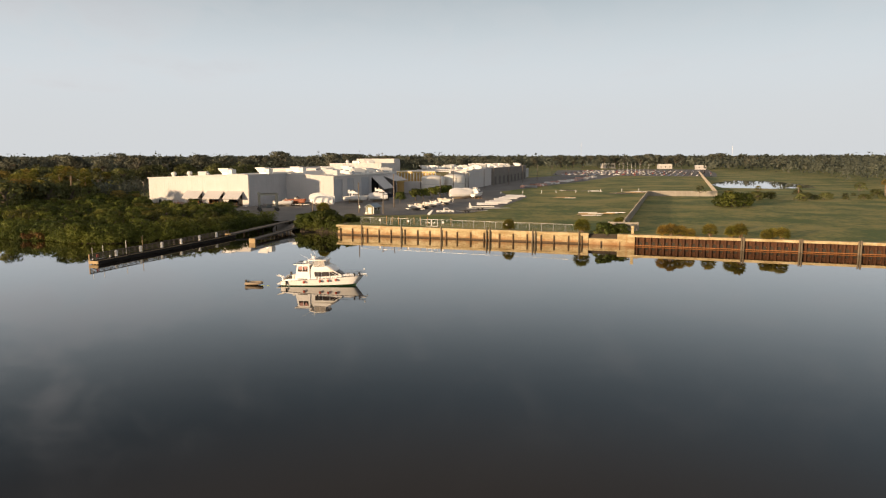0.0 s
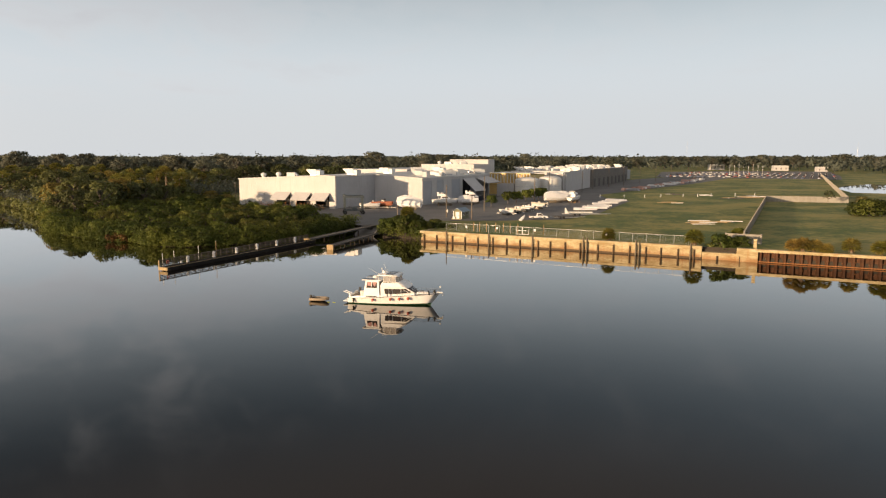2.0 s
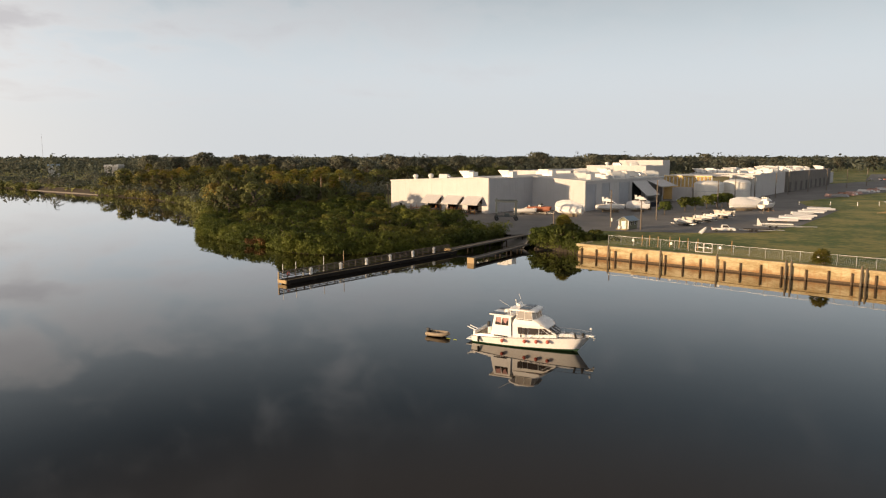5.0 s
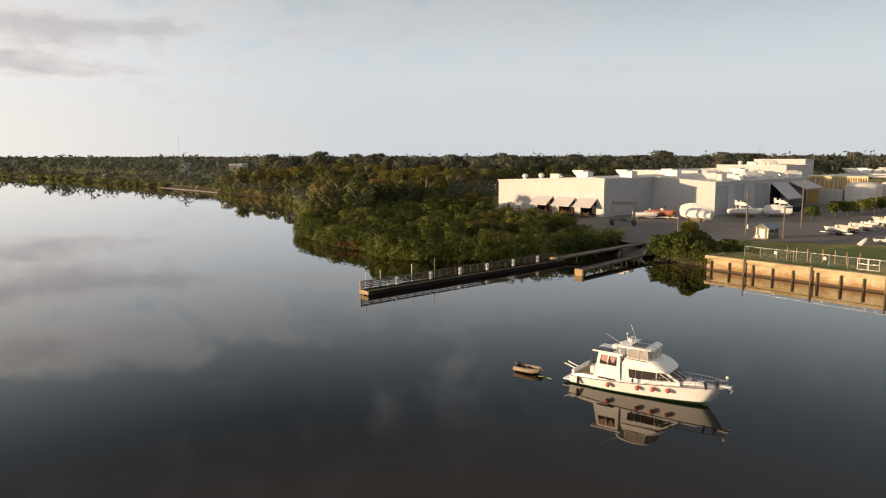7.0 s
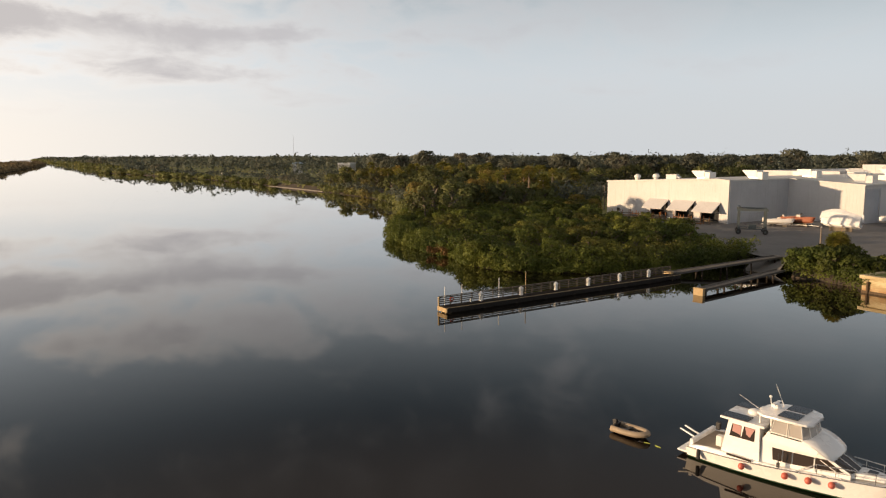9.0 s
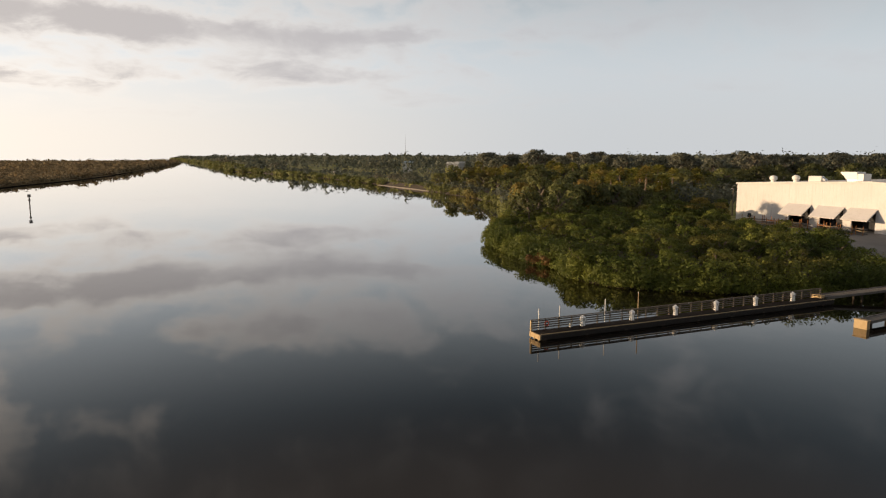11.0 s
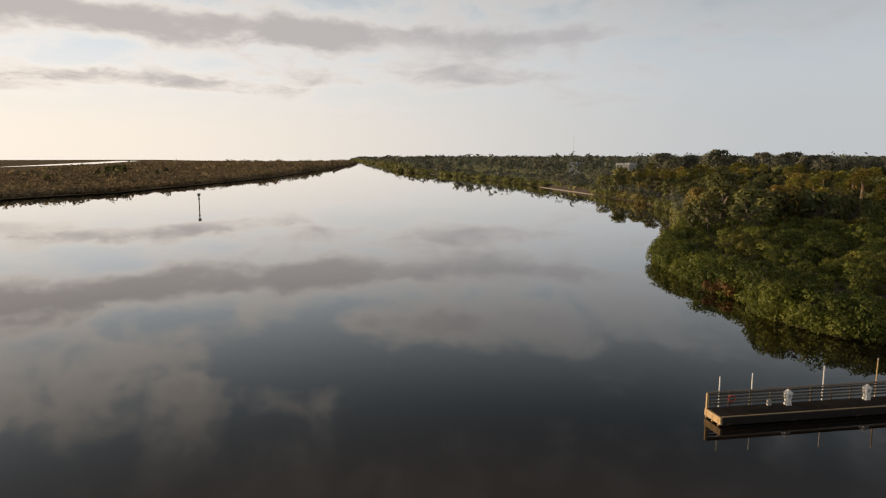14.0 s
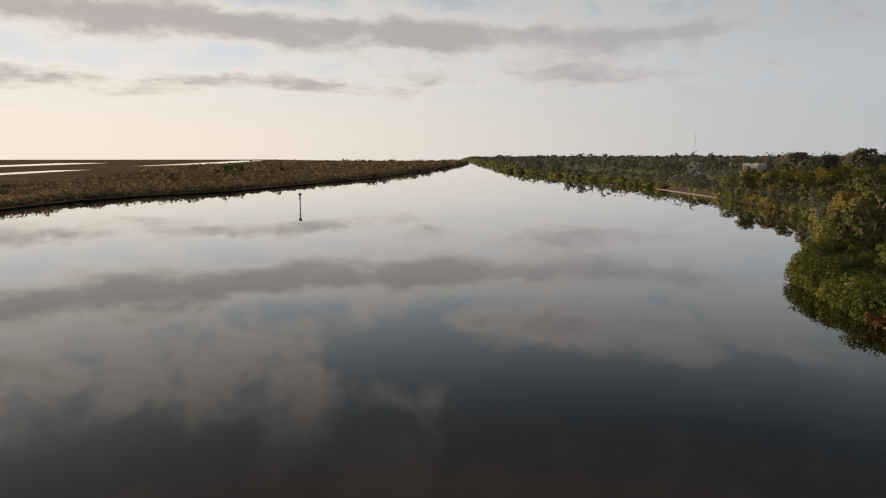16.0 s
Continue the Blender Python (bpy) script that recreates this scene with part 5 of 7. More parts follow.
def motor_yacht(m):
    ob = thing("motor_yacht", m, "white flybridge motor yacht lying at anchor on calm water", "yacht")
    rings = hull_parts(ob, 13.4, 4.3, 1.88, 0.92, GEL, BOOT, GEL, 1.6)

    def sheer(x):
        for a, b in zip(rings, rings[1:]):
            if a[4][0] <= x <= b[4][0]:
                k = (x - a[4][0]) / (b[4][0] - a[4][0])
                return a[4][1] + (b[4][1] - a[4][1]) * k, a[4][2] + (b[4][2] - a[4][2]) * k
        return 0.0, rings[-1][4][2]

    # raised side coamings and bulwark round the aft cockpit
    for s in (1, -1):
        bm = B()
        loft(bm, [[(x, s * sheer(x)[0], sheer(x)[1]), (x, s * (sheer(x)[0] - 0.06), z), (x, s * (sheer(x)[0] - 0.26), z), (x, s * (sheer(x)[0] - 0.3), sheer(x)[1] - 0.05)] for x, z in
                  ((k, sheer(k)[1] + up) for k, up in ((0.25, 0.12), (0.8, 0.25), (1.6, 0.34), (2.6, 0.3), (5.2, 0.12), (6.2, 0.06), (9.5, 0.05)))])
        part("coaming", bm, GEL, ob)
    part("transom_bulwark", box(B(), 0.15, 0.4, -1.75, 1.75, 0.9, 1.45, bevel=0.05), GEL, ob)
    part("cockpit_sole", box(B(), 0.4, 2.6, -1.7, 1.7, 1.05, 1.12), TEAK, ob, "worn brown cockpit deck")
    part("swim_platform", box(B(), -0.75, 0.12, -1.75, 1.75, 0.28, 0.4, bevel=0.04), GEL, ob)
    for y in (-1.1, -0.4):
        part("davit_arm", rod(B(), (0.3, y, 1.35), (-0.9, y, 1.75), 0.07, 0.06, 8), GEL, ob, "white davit arm")
    # aft cabin
    cab = part("aft_cabin", prism(B(), [(2.35, 1.1), (2.75, 3.75), (4.75, 3.75), (4.9, 1.1)], -1.85, 1.85, 0.07, 1.1), GEL, ob)
    for s in (1, -1):
        y = s * (1.85 - 0.07 * 2.2)
        for a, b in ((2.95, 3.62), (3.72, 4.5)):
            w = part("window", panel(B(), [(a - 0.08, y + s * 0.05, 2.62), (b, y + s * 0.05, 2.62), (b, y - s * 0.012, 3.52), (a + 0.06, y - s * 0.012, 3.52)], 0.012, s), TINTED, cab)
            c = panel(B(), [(a + 0.1 if a < 3.5 else b - 0.52, y + s * 0.045, 3.0), (b - 0.01 if a < 3.5 else b - 0.3, y + s * 0.045, 2.85), (b - 0.02, y - s * 0.005, 3.5), (a + 0.12, y - s * 0.005, 3.5)], 0.02, s)
            part("curtain", c, PINK, cab, "tied-back pink curtain")
    part("door_opening", panel(B(), [(4.95, -1.45, 1.3), (5.3, -1.45, 1.3), (5.3, -1.45, 3.4), (4.95, -1.45, 3.4)], 0.03, -1), TINTED, cab)
    part("vent_slot", box(B(), 2.9, 4.5, -2.13, -2.05, 1.28, 1.42, bevel=0.02), TINTED, ob, "dark hull-side vent")
    roof = part("aft_hardtop", box(B(), 2.2, 5.1, -1.85, 1.85, 3.76, 3.92, bevel=0.06), GEL, ob)
    part("solar_panel", box(B(), 2.25, 4.0, -1.75, -0.75, 3.93, 3.98), SOLAR, roof)
    part("solar_panel", box(B(), 2.25, 4.0, 0.7, 1.7, 3.93, 3.98), SOLAR, roof)
    bm = ball(B(), (3.7, 0.1, 4.05), 0.42, 0.55, 14, 8)
    part("radome", bm, GEL, roof, smooth=True)
    # saloon and brow
    saloon = part("saloon", prism(B(), [(4.9, 1.1), (4.9, 3.05), (8.7, 3.05), (9.2, 2.8), (10.7, 2.0), (10.7, 1.1)], -1.68, 1.68, 0.08, 1.1), GEL, ob)
    for s in (1, -1):
        def side(x, z):
            return (x, s * (1.68 - 0.08 * (z - 1.1)) + s * 0.004, z)
        for pts in ([(5.7, 1.72), (6.3, 1.72), (6.3, 2.52), (5.6, 2.54)], [(6.38, 1.72), (6.95, 1.72), (6.95, 2.52), (6.38, 2.52)], [(7.05, 1.74), (8.4, 1.84), (8.4, 2.56), (7.05, 2.54)], [(8.5, 1.86), (10.35, 2.0), (9.25, 2.62), (8.5, 2.58)]):
            part("window", panel(B(), [side(*p) for p in pts], 0.02, s), TINTED, saloon)
        for a, b in (((8.45, 1.6), (8.45, 2.5)), ((9.3, 2.6), (10.5, 1.9)), ((8.8, 2.5), (9.9, 1.9))):
            part("mullion", rod(B(), side(*a), side(*b), 0.035, 0.035, 6), GEL, saloon)
    nose = B()
    loft(nose, [[(9.32 + 0.0, y, 2.78) for y in (-1.5, -0.6, 0.6, 1.5)], [(10.75 + (0.15 if abs(y) < 1 else 0), y * 1.02, 2.02) for y in (-1.5, -0.6, 0.6, 1.5)]])
    for v in nose.verts:
        v.co += Vector((0.03, 0, 0.035))
    part("windscreen", nose, TINTED, saloon, "dark raked windscreen")
    for y in (-0.55, 0.55):
        part("mullion", rod(B(), (9.36, y, 2.84), (10.92, y * 1.02, 2.08), 0.03, 0.03, 6), GEL, saloon)
    brow = B()
    rows = []
    for x, z, h in ((7.6, 3.66, 1.52), (8.1, 3.58, 1.55), (8.6, 3.42, 1.55), (9.05, 3.2, 1.52), (9.4, 3.02, 1.42), (9.65, 2.88, 1.2), (9.75, 2.82, 0.8)):
        rows.append([(x - 0.06, -h - 0.1, z - 0.1), (x, -h, z), (x + 0.06, -h * 0.4, z + 0.05), (x + 0.06, h * 0.4, z + 0.05), (x, h, z), (x - 0.06, h + 0.1, z - 0.1)])
    loft(brow, rows)
    loft(brow, [[(x, y, z - 0.14) for x, y, z in r] for r in rows])
    loft(brow, [rows[-1], [(x, y, z - 0.14) for x, y, z in rows[-1]]])
    bmesh.ops.remove_doubles(brow, verts=brow.verts, dist=0.002)
    part("brow", brow, GEL, ob, "sloping white brow over the windscreen", smooth=True)
    # flybridge
    fly = part("flybridge", prism(B(), [(4.95, 2.95), (5.25, 3.6), (7.75, 3.6), (8.75, 3.15), (8.7, 2.95)], -1.66, 1.66, 0.1, 2.95), GEL, ob)
    for s in (1, -1):
        for a, b, c, d in ((5.55, 6.95, 6.95, 5.75), (7.1, 8.32, 8.1, 7.1)):
            y = s * 1.56
            pts = [(a, y, 3.62), (b, y, 3.62), (c, y - s * 0.08, 4.55), (d, y - s * 0.08, 4.55)]
            part("side_curtain", panel(B(), pts, 0.012, s), VINYL_CLEAR, fly, "clear vinyl side curtain")
            for p, q in zip(pts, pts[1:] + pts[:1]):
                part("curtain_frame", rod(B(), p, q, 0.045, 0.045, 6), CANVAS_WHITE, fly)
    front = B()
    rows = [[(8.34, -1.55, 3.62), (8.72, -0.9, 3.62), (8.82, 0, 3.62), (8.72, 0.9, 3.62), (8.34, 1.55, 3.62)], [(8.1, -1.46, 4.55), (8.4, -0.85, 4.55), (8.5, 0, 4.55), (8.4, 0.85, 4.55), (8.1, 1.46, 4.55)]]
    loft(front, rows)
    part("front_curtain", front, VINYL_CLEAR, fly, "clear wraparound vinyl windscreen")
    bm = B()
    for a, b in zip(rows[0], rows[1]):
        rod(bm, a, b, 0.03, 0.03, 6)
    for r in rows:
        for a, b in zip(r, r[1:]):
            rod(bm, a, b, 0.035, 0.035, 6)
    part("curtain_frame", bm, CANVAS_WHITE, fly)
    part("helm_console", box(B(), 7.5, 8.0, -0.9, 0.9, 3.1, 4.0, bevel=0.06), GEL_DECK, fly)
    for y in (-0.7, 0.5):
        part("helm_seat", box(B(), 6.5, 7.0, y - 0.28, y + 0.28, 3.1, 4.15, bevel=0.08), GEL_DECK, fly)
    part("dark_sill", box(B(), 5.5, 8.3, -1.62, -1.58, 3.5, 3.58), BLACK, fly)
    top = B()
    for dz in (0.0, -0.14):
        loft(top, [[(x, -w, 4.6 + z + dz), (x, -w * 0.5, 4.68 + z + dz), (x, w * 0.5, 4.68 + z + dz), (x, w, 4.6 + z + dz)] for x, w, z in ((4.3, 1.0, -0.05), (4.9, 1.5, 0.02), (6.2, 1.66, 0.1), (7.6, 1.62, 0.1), (8.5, 1.4, 0.04), (8.85, 0.9, -0.03))])
    for s in (1, -1):
        loft(top, [[(x, s * w, 4.6 + z), (x, s * (w + 0.02), 4.53 + z), (x, s * w, 4.46 + z)] for x, w, z in ((4.3, 1.0, -0.05), (4.9, 1.5, 0.02), (6.2, 1.66, 0.1), (7.6, 1.62, 0.1), (8.5, 1.4, 0.04), (8.85, 0.9, -0.03))])
    hard = part("hardtop", top, GEL, ob, "white moulded hardtop")
    for y in (-1.35, 0.15):
        part("solar_panel", box(B(), 5.9, 7.7, y, y + 1.2, 4.78, 4.82), SOLAR, hard)
    for x in (4.6, 5.3):
        for s in (1, -1):
            part("strut", rod(B(), (x, s * 1.3, 3.5), (x, s * 1.25, 4.55), 0.05, 0.05, 6), GEL, ob)
    part("radar_scanner", box(ball(B(), (5.1, 0, 4.95), 0.3, 0.8, 10, 7), 5.0, 5.2, -0.55, 0.55, 5.1, 5.2, bevel=0.03), GEL, hard, smooth=False)
    for a, b in (((4.7, -0.9, 4.6), (3.2, -1.3, 5.6)), ((5.3, 0.8, 4.7), (4.6, 1.1, 6.1))):
        part("whip_antenna", rod(B(), a, b, 0.025, 0.012, 5), WHITE_PAINT, hard)
    part("mast_light", ball(rod(B(), (4.7, 0.3, 4.6), (4.6, 0.3, 5.35), 0.03, 0.03, 6), (4.6, 0.3, 5.4), 0.1, 1, 8, 6), WHITE_PAINT, hard)
    part("flat_aerial", box(B(), 4.2, 4.55, -0.35, 0.05, 4.25, 4.65, bevel=0.02), WHITE_PAINT, hard)
    # foredeck
    trunk = B()
    loft(trunk, [[(x, -w, z - 0.3), (x, -w * 0.85, z), (x, w * 0.85, z), (x, w, z - 0.3)] for x, w, z in ((10.5, 1.35, 2.2), (11.2, 1.15, 2.3), (12.2, 0.8, 2.36), (12.9, 0.4, 2.3))])
    part("foredeck_trunk", trunk, GEL, ob)
    part("deck_hatch", box(B(), 10.6, 11.1, -0.28, 0.28, 2.3, 2.4, bevel=0.02), TINTED, ob)
    for s in (1, -1):
        pts, wire = [], []
        for x in (7.2, 8.2, 9.2, 10.2, 11.2, 12.2, 13.0, 13.55):
            w, z = sheer(min(x, 13.3))
            pts.append(Vector((x, s * max(w - 0.12, 0.14), z + (0.12 if x < 7.5 else 0.72))))
            if x > 7.5:
                part("stanchion", rod(B(), (x, s * max(w - 0.12, 0.14), z), pts[-1], 0.02, 0.02, 5), CHROME, ob)
        part("bow_rail", tube(B(), pts + [pts[-1] + Vector((0.05, -s * 0.13, 0))], 0.03), CHROME, ob, "stainless bow rail")
        part("lower_rail", tube(B(), [p - Vector((0, 0, 0.35)) for p in pts[1:]], 0.015, 5), CHROME, ob)
    part("pulpit", box(B(), 12.9, 13.9, -0.22, 0.22, 2.28, 2.38, bevel=0.03), GEL, ob)
    part("anchor", rod(rod(B(), (13.3, 0, 2.25), (14.0, 0, 2.05), 0.05, 0.05, 6), (13.9, -0.2, 1.9), (13.9, 0.2, 1.9), 0.06, 0.06, 6), GALV, ob)
    part("windlass", box(B(), 12.5, 12.8, -0.2, 0.2, 2.25, 2.5, bevel=0.04), BLACK, ob)
    part("bow_light", ball(B(), (13.5, 0.0, 3.15), 0.13, 1.2, 8, 6), WHITE_PAINT, ob)
    for x in (11.9, 12.7):
        w, z = sheer(x)
        f = part("black_fender", rod(B(), (x, -w + 0.05, z + 0.6), (x + 0.15, -w + 0.02, z + 0.05), 0.13, 0.11, 8), BLACK, ob)
    for x, drop in ((3.95, 0.6), (6.55, 0.62), (7.85, 0.64), (9.1, 0.66)):
        w, z = sheer(x)
        f = part("ball_fender", ball(B(), (x, -w - 0.14, z - drop + 0.25), 0.21, 1.12, 12, 8), RED_VINYL, ob, "faded red ball fender", smooth=True)
        part("lanyard", rod(B(), (x, -w - 0.06, z - drop + 0.45), (x, -w + 0.02, z + 0.1), 0.015, 0.015, 4), WHITE_PAINT, f)
    w, z = sheer(1.0)
    part("black_fender", rod(B(), (1.0, -w - 0.1, 0.3), (1.0, -w - 0.08, 1.0), 0.14, 0.13, 8), BLACK, ob)
    part("boat_hook", box(rod(B(), (6.1, -1.95, 1.5), (6.12, -1.95, 2.45), 0.04, 0.03, 6), 6.03, 6.2, -2.0, -1.9, 1.45, 1.75), BLACK, ob)
    part("porthole", ball(B(), (12.0, -sheer(12.0)[0] * 0.93, 1.75), 0.14, 0.5, 10, 6), TINTED, ob)
    part("outboard_bracket", box(B(), 0.6, 0.9, 1.2, 1.5, 1.4, 2.0, bevel=0.04), BLACK, ob)
    part("deck_chair", box(B(), 1.6, 2.0, -0.9, -0.4, 1.12, 1.9, bevel=0.06), CANVAS_WHITE, ob)
    # draw the deckhouse together towards the stern and in towards the bow
    stations = [4.9, 8.21, 8.64, 9.93]
    pinch = [1.0] + [min(1.0, (sheer(x)[0] - 0.16) / 1.72) for x in stations[1:]]
    for o in ob.children_recursive:
        if o.name.split(".")[0] in ("saloon", "window", "mullion", "windscreen", "brow", "flybridge", "side_curtain", "front_curtain", "curtain_frame", "helm_console", "helm_seat", "dark_sill", "hardtop", "foredeck_trunk", "solar_panel"):
            upper = o.name.split(".")[0] in ("side_curtain", "front_curtain", "curtain_frame", "helm_console", "helm_seat", "dark_sill", "hardtop") or (o.name.startswith("solar") and o.parent is hard)
            for v in o.data.vertices:
                if v.co.x > 5.2:
                    v.co.x = 5.2 + (v.co.x - 5.2) * (0.68 if upper else 0.86)
                if not upper and o.name.split(".")[0] not in ("flybridge", "brow"):
                    v.co.y *= float(np.interp(v.co.x, stations, pinch))
    for o in ob.children_recursive:
        if o.name.split(".")[0] in ("pulpit", "anchor", "windlass", "bow_light", "foredeck_trunk", "deck_hatch"):
            for v in o.data.vertices:
                v.co.z -= 0.24
    for x in (2.2, 5.0, 7.2, 8.6):
        w, z = sheer(x)
        part("cleat", box(B(), x - 0.12, x + 0.12, -w + 0.02, -w + 0.1, z + 0.02, z + 0.1, bevel=0.02), CHROME, ob)
    return ob


motor_yacht(pose(-25.95, 105.35, 0, 0, 0, -5.0) @ Matrix.Diagonal((0.945, 0.945, 0.88, 1)))

dinghy = thing("inflatable_dinghy", pose(-31.75, 104.7, 0.0, 0, 0, -6), "small tan inflatable dinghy with black outboard trailing the yacht", "dinghy")
bm = B()
edge = [(0.0, 0.58), (0.7, 0.6), (1.4, 0.6), (1.8, 0.55), (2.1, 0.45), (2.35, 0.3), (2.48, 0.14), (2.52, 0.0)]
path = [Vector((x, y, 0.28 + 0.12 * (x / 2.5) ** 2)) for x, y in edge] + [Vector((x, -y, 0.28 + 0.12 * (x / 2.5) ** 2)) for x, y in edge[-2::-1]]
rings = []
for i, p in enumerate(path):
    way = (path[min(i + 1, len(path) - 1)] - path[max(i - 1, 0)]).normalized()
    side = Vector((-way.y, way.x, 0)).normalized()
    rings.append([p + side * 0.21 * math.cos(k * math.tau / 12) + Vector((0, 0, 0.21 * math.sin(k * math.tau / 12))) for k in range(13)])
loft(bm, rings, True)
bmesh.ops.remove_doubles(bm, verts=bm.verts, dist=0.001)
part("tube", bm, HYPALON, dinghy, "tan inflated tube", smooth=True)
part("floor", box(B(), 0.05, 2.0, -0.5, 0.5, 0.1, 0.18), TIMBER_GREY, dinghy)
part("thwart", box(B(), 0.9, 1.15, -0.5, 0.5, 0.38, 0.43, bevel=0.01), TIMBER_GREY, dinghy)
part("transom", box(B(), 0.05, 0.12, -0.45, 0.45, 0.0, 0.5), BLACK, dinghy)
motor = part("outboard_motor", box(B(), -0.22, 0.1, -0.12, 0.12, 0.48, 0.8, bevel=0.05), BLACK, dinghy, "black outboard engine")
part("shaft", box(B(), -0.22, -0.08, -0.06, 0.06, -0.4, 0.5), BLACK, motor)
part("tiller", rod(B(), (0.1, 0, 0.75), (0.55, 0.05, 0.7), 0.03, 0.025, 6), BLACK, motor)
tow = thing("floating_line", pose(-29.2, 103.9, 0.02), "yellow-green tow line floating behind the yacht", "rope")
for i in (0, 2):
    a = Vector((0.42 * i, 0.1 * math.sin(i * 1.7), 0.0))
    part("strand", rod(B(), a, (0.42 * (i + 1), 0.1 * math.sin((i + 1) * 1.7), 0.0), 0.045, 0.02, 5), surface("yellow_green_line", (0.35, 0.4, 0.06), (0.45, 0.5, 0.1), 3.0, 0.7) if i == 0 else bpy.data.materials["yellow_green_line"], tow)


def trailer_under(ob, length, wide=1.0, z=0.0):
    part("trailer_frame", box(box(box(B(), -0.6, length * 0.85, -wide * 0.5, -wide * 0.4, 0.45, 0.58), -0.6, length * 0.85, wide * 0.4, wide * 0.5, 0.45, 0.58), length * 0.8, length * 1.12, -0.06, 0.06, 0.45, 0.58), GALV, ob)
    for s in (1, -1):
        for x in (length * 0.25, length * 0.36):
            part("wheel", rod(B(), (x, s * (wide * 0.55), 0.34), (x, s * (wide * 0.55 + 0.22), 0.34), 0.34, 0.34, 12), BLACK, ob)


def yard_boat(m, length, style, hull=None):
    """A boat standing ashore on stands or a trailer; style: open, cruiser or wrapped."""
    label = {"open": "small white open boat on a trailer in the yard", "cruiser": "white cabin cruiser chocked up in the yard", "wrapped": "boat under white shrink wrap standing in the yard"}[style]
    ob = thing({"open": "open_boat", "cruiser": "cabin_cruiser", "wrapped": "wrapped_boat"}[style], m, label, "boat", "boats in the yard")
    lift = 0.95 if length < 8 else 1.2
    holder = part("keel_block", box(B(), length * 0.2, length * 0.75, -0.2, 0.2, 0.0, lift - 0.35), TIMBER, ob)
    sub = thing("boat_body", Matrix.Translation((0, 0, lift)), "", "")
    sub.parent = ob
    hull = hull or GEL
    beam = length * 0.31
    made = hull_parts(sub, length, beam, length * 0.15, length * 0.105, hull, hull, GEL_DECK, length * 0.11, length * 0.05)
    for o in list(sub.children):
        o.parent = ob
        o.location.z = lift
    bpy.data.objects.remove(sub)
    z = lift + length * 0.11
    if style == "open":
        part("console", box(B(), length * 0.42, length * 0.53, -0.3, 0.3, z - 0.2, z + random.uniform(0.3, 0.75), bevel=0.05), GEL_DECK, ob)
        part("engine", box(B(), -0.4, 0.1, -0.2, 0.2, lift + 0.1, z + random.uniform(0.2, 0.5), bevel=0.08), random.choice((BLACK, BLACK, GEL_DECK)), ob)
        part("windshield", prism(B(), [(length * 0.53, z + 0.75), (length * 0.6, z + 0.75), (length * 0.55, z + 1.15)], -0.3, 0.3), TINTED, ob)
        trailer_under(ob, length, beam * 0.8)
    elif style == "cruiser":
        cab = part("cabin", prism(B(), [(length * 0.3, z - 0.2), (length * 0.34, z + length * 0.13), (length * 0.55, z + length * 0.13), (length * 0.72, z + 0.15)], -beam * 0.36, beam * 0.36, 0.1, z), GEL, ob)
        part("window_band", prism(B(), [(length * 0.36, z + length * 0.06), (length * 0.37, z + length * 0.11), (length * 0.56, z + length * 0.11), (length * 0.64, z + length * 0.06)], -beam * 0.365, beam * 0.365, 0.1, z), TINTED, cab)
        part("hardtop", box(B(), length * 0.2, length * 0.57, -beam * 0.36, beam * 0.36, z + length * 0.135, z + length * 0.15, bevel=0.04), GEL, ob)
        for s in (1, -1):
            for x in (0.23, 0.5):
                part("strut", rod(B(), (length * x, s * beam * 0.3, z), (length * x, s * beam * 0.32, z + length * 0.135), 0.04, 0.04, 6), GEL, ob)
            for x in (0.25, 0.6):
                part("jack_stand", rod(rod(B(), (length * x, s * beam * 0.6, 0), (length * x, s * beam * 0.38, lift + 0.2), 0.05, 0.05, 5), (length * x, s * beam * 0.2, 0.05), (length * x, s * beam * 0.6, 0.05), 0.05, 0.05, 5), ORANGE_POST, ob)
        fly = part("flybridge", prism(B(), [(length * 0.24, z + length * 0.151), (length * 0.22, z + length * 0.215), (length * 0.46, z + length * 0.215), (length * 0.54, z + length * 0.151)], -beam * 0.33, beam * 0.33, 0.12, z + length * 0.151), GEL, ob)
        part("windshield", prism(B(), [(length * 0.45, z + length * 0.215), (length * 0.49, z + length * 0.195), (length * 0.45, z + length * 0.255), (length * 0.44, z + length * 0.255)], -beam * 0.27, beam * 0.27), TINTED, fly)
        part("radar_arch", box(box(box(B(), length * 0.2, length * 0.25, -beam * 0.33, -beam * 0.3, z + length * 0.15, z + length * 0.255), length * 0.2, length * 0.25, beam * 0.3, beam * 0.33, z + length * 0.15, z + length * 0.255), length * 0.19, length * 0.26, -beam * 0.33, beam * 0.33, z + length * 0.255, z + length * 0.27), GEL, fly)
        for y in (-0.5, 0.5):
            part("helm_seat", box(B(), length * 0.33, length * 0.38, y - 0.25, y + 0.25, z + length * 0.19, z + length * 0.26, bevel=0.05), GEL_DECK, fly)
        rail = B()
        for s in (1, -1):
            rod(rail, (length * 0.62, s * beam * 0.42, z + 0.5), (length * 0.97, 0.05 * s, lift + length * 0.15 + 0.6), 0.03, 0.03, 5)
        part("bow_rail", rail, CHROME, ob)
    else:
        bm = B()
        rows = []
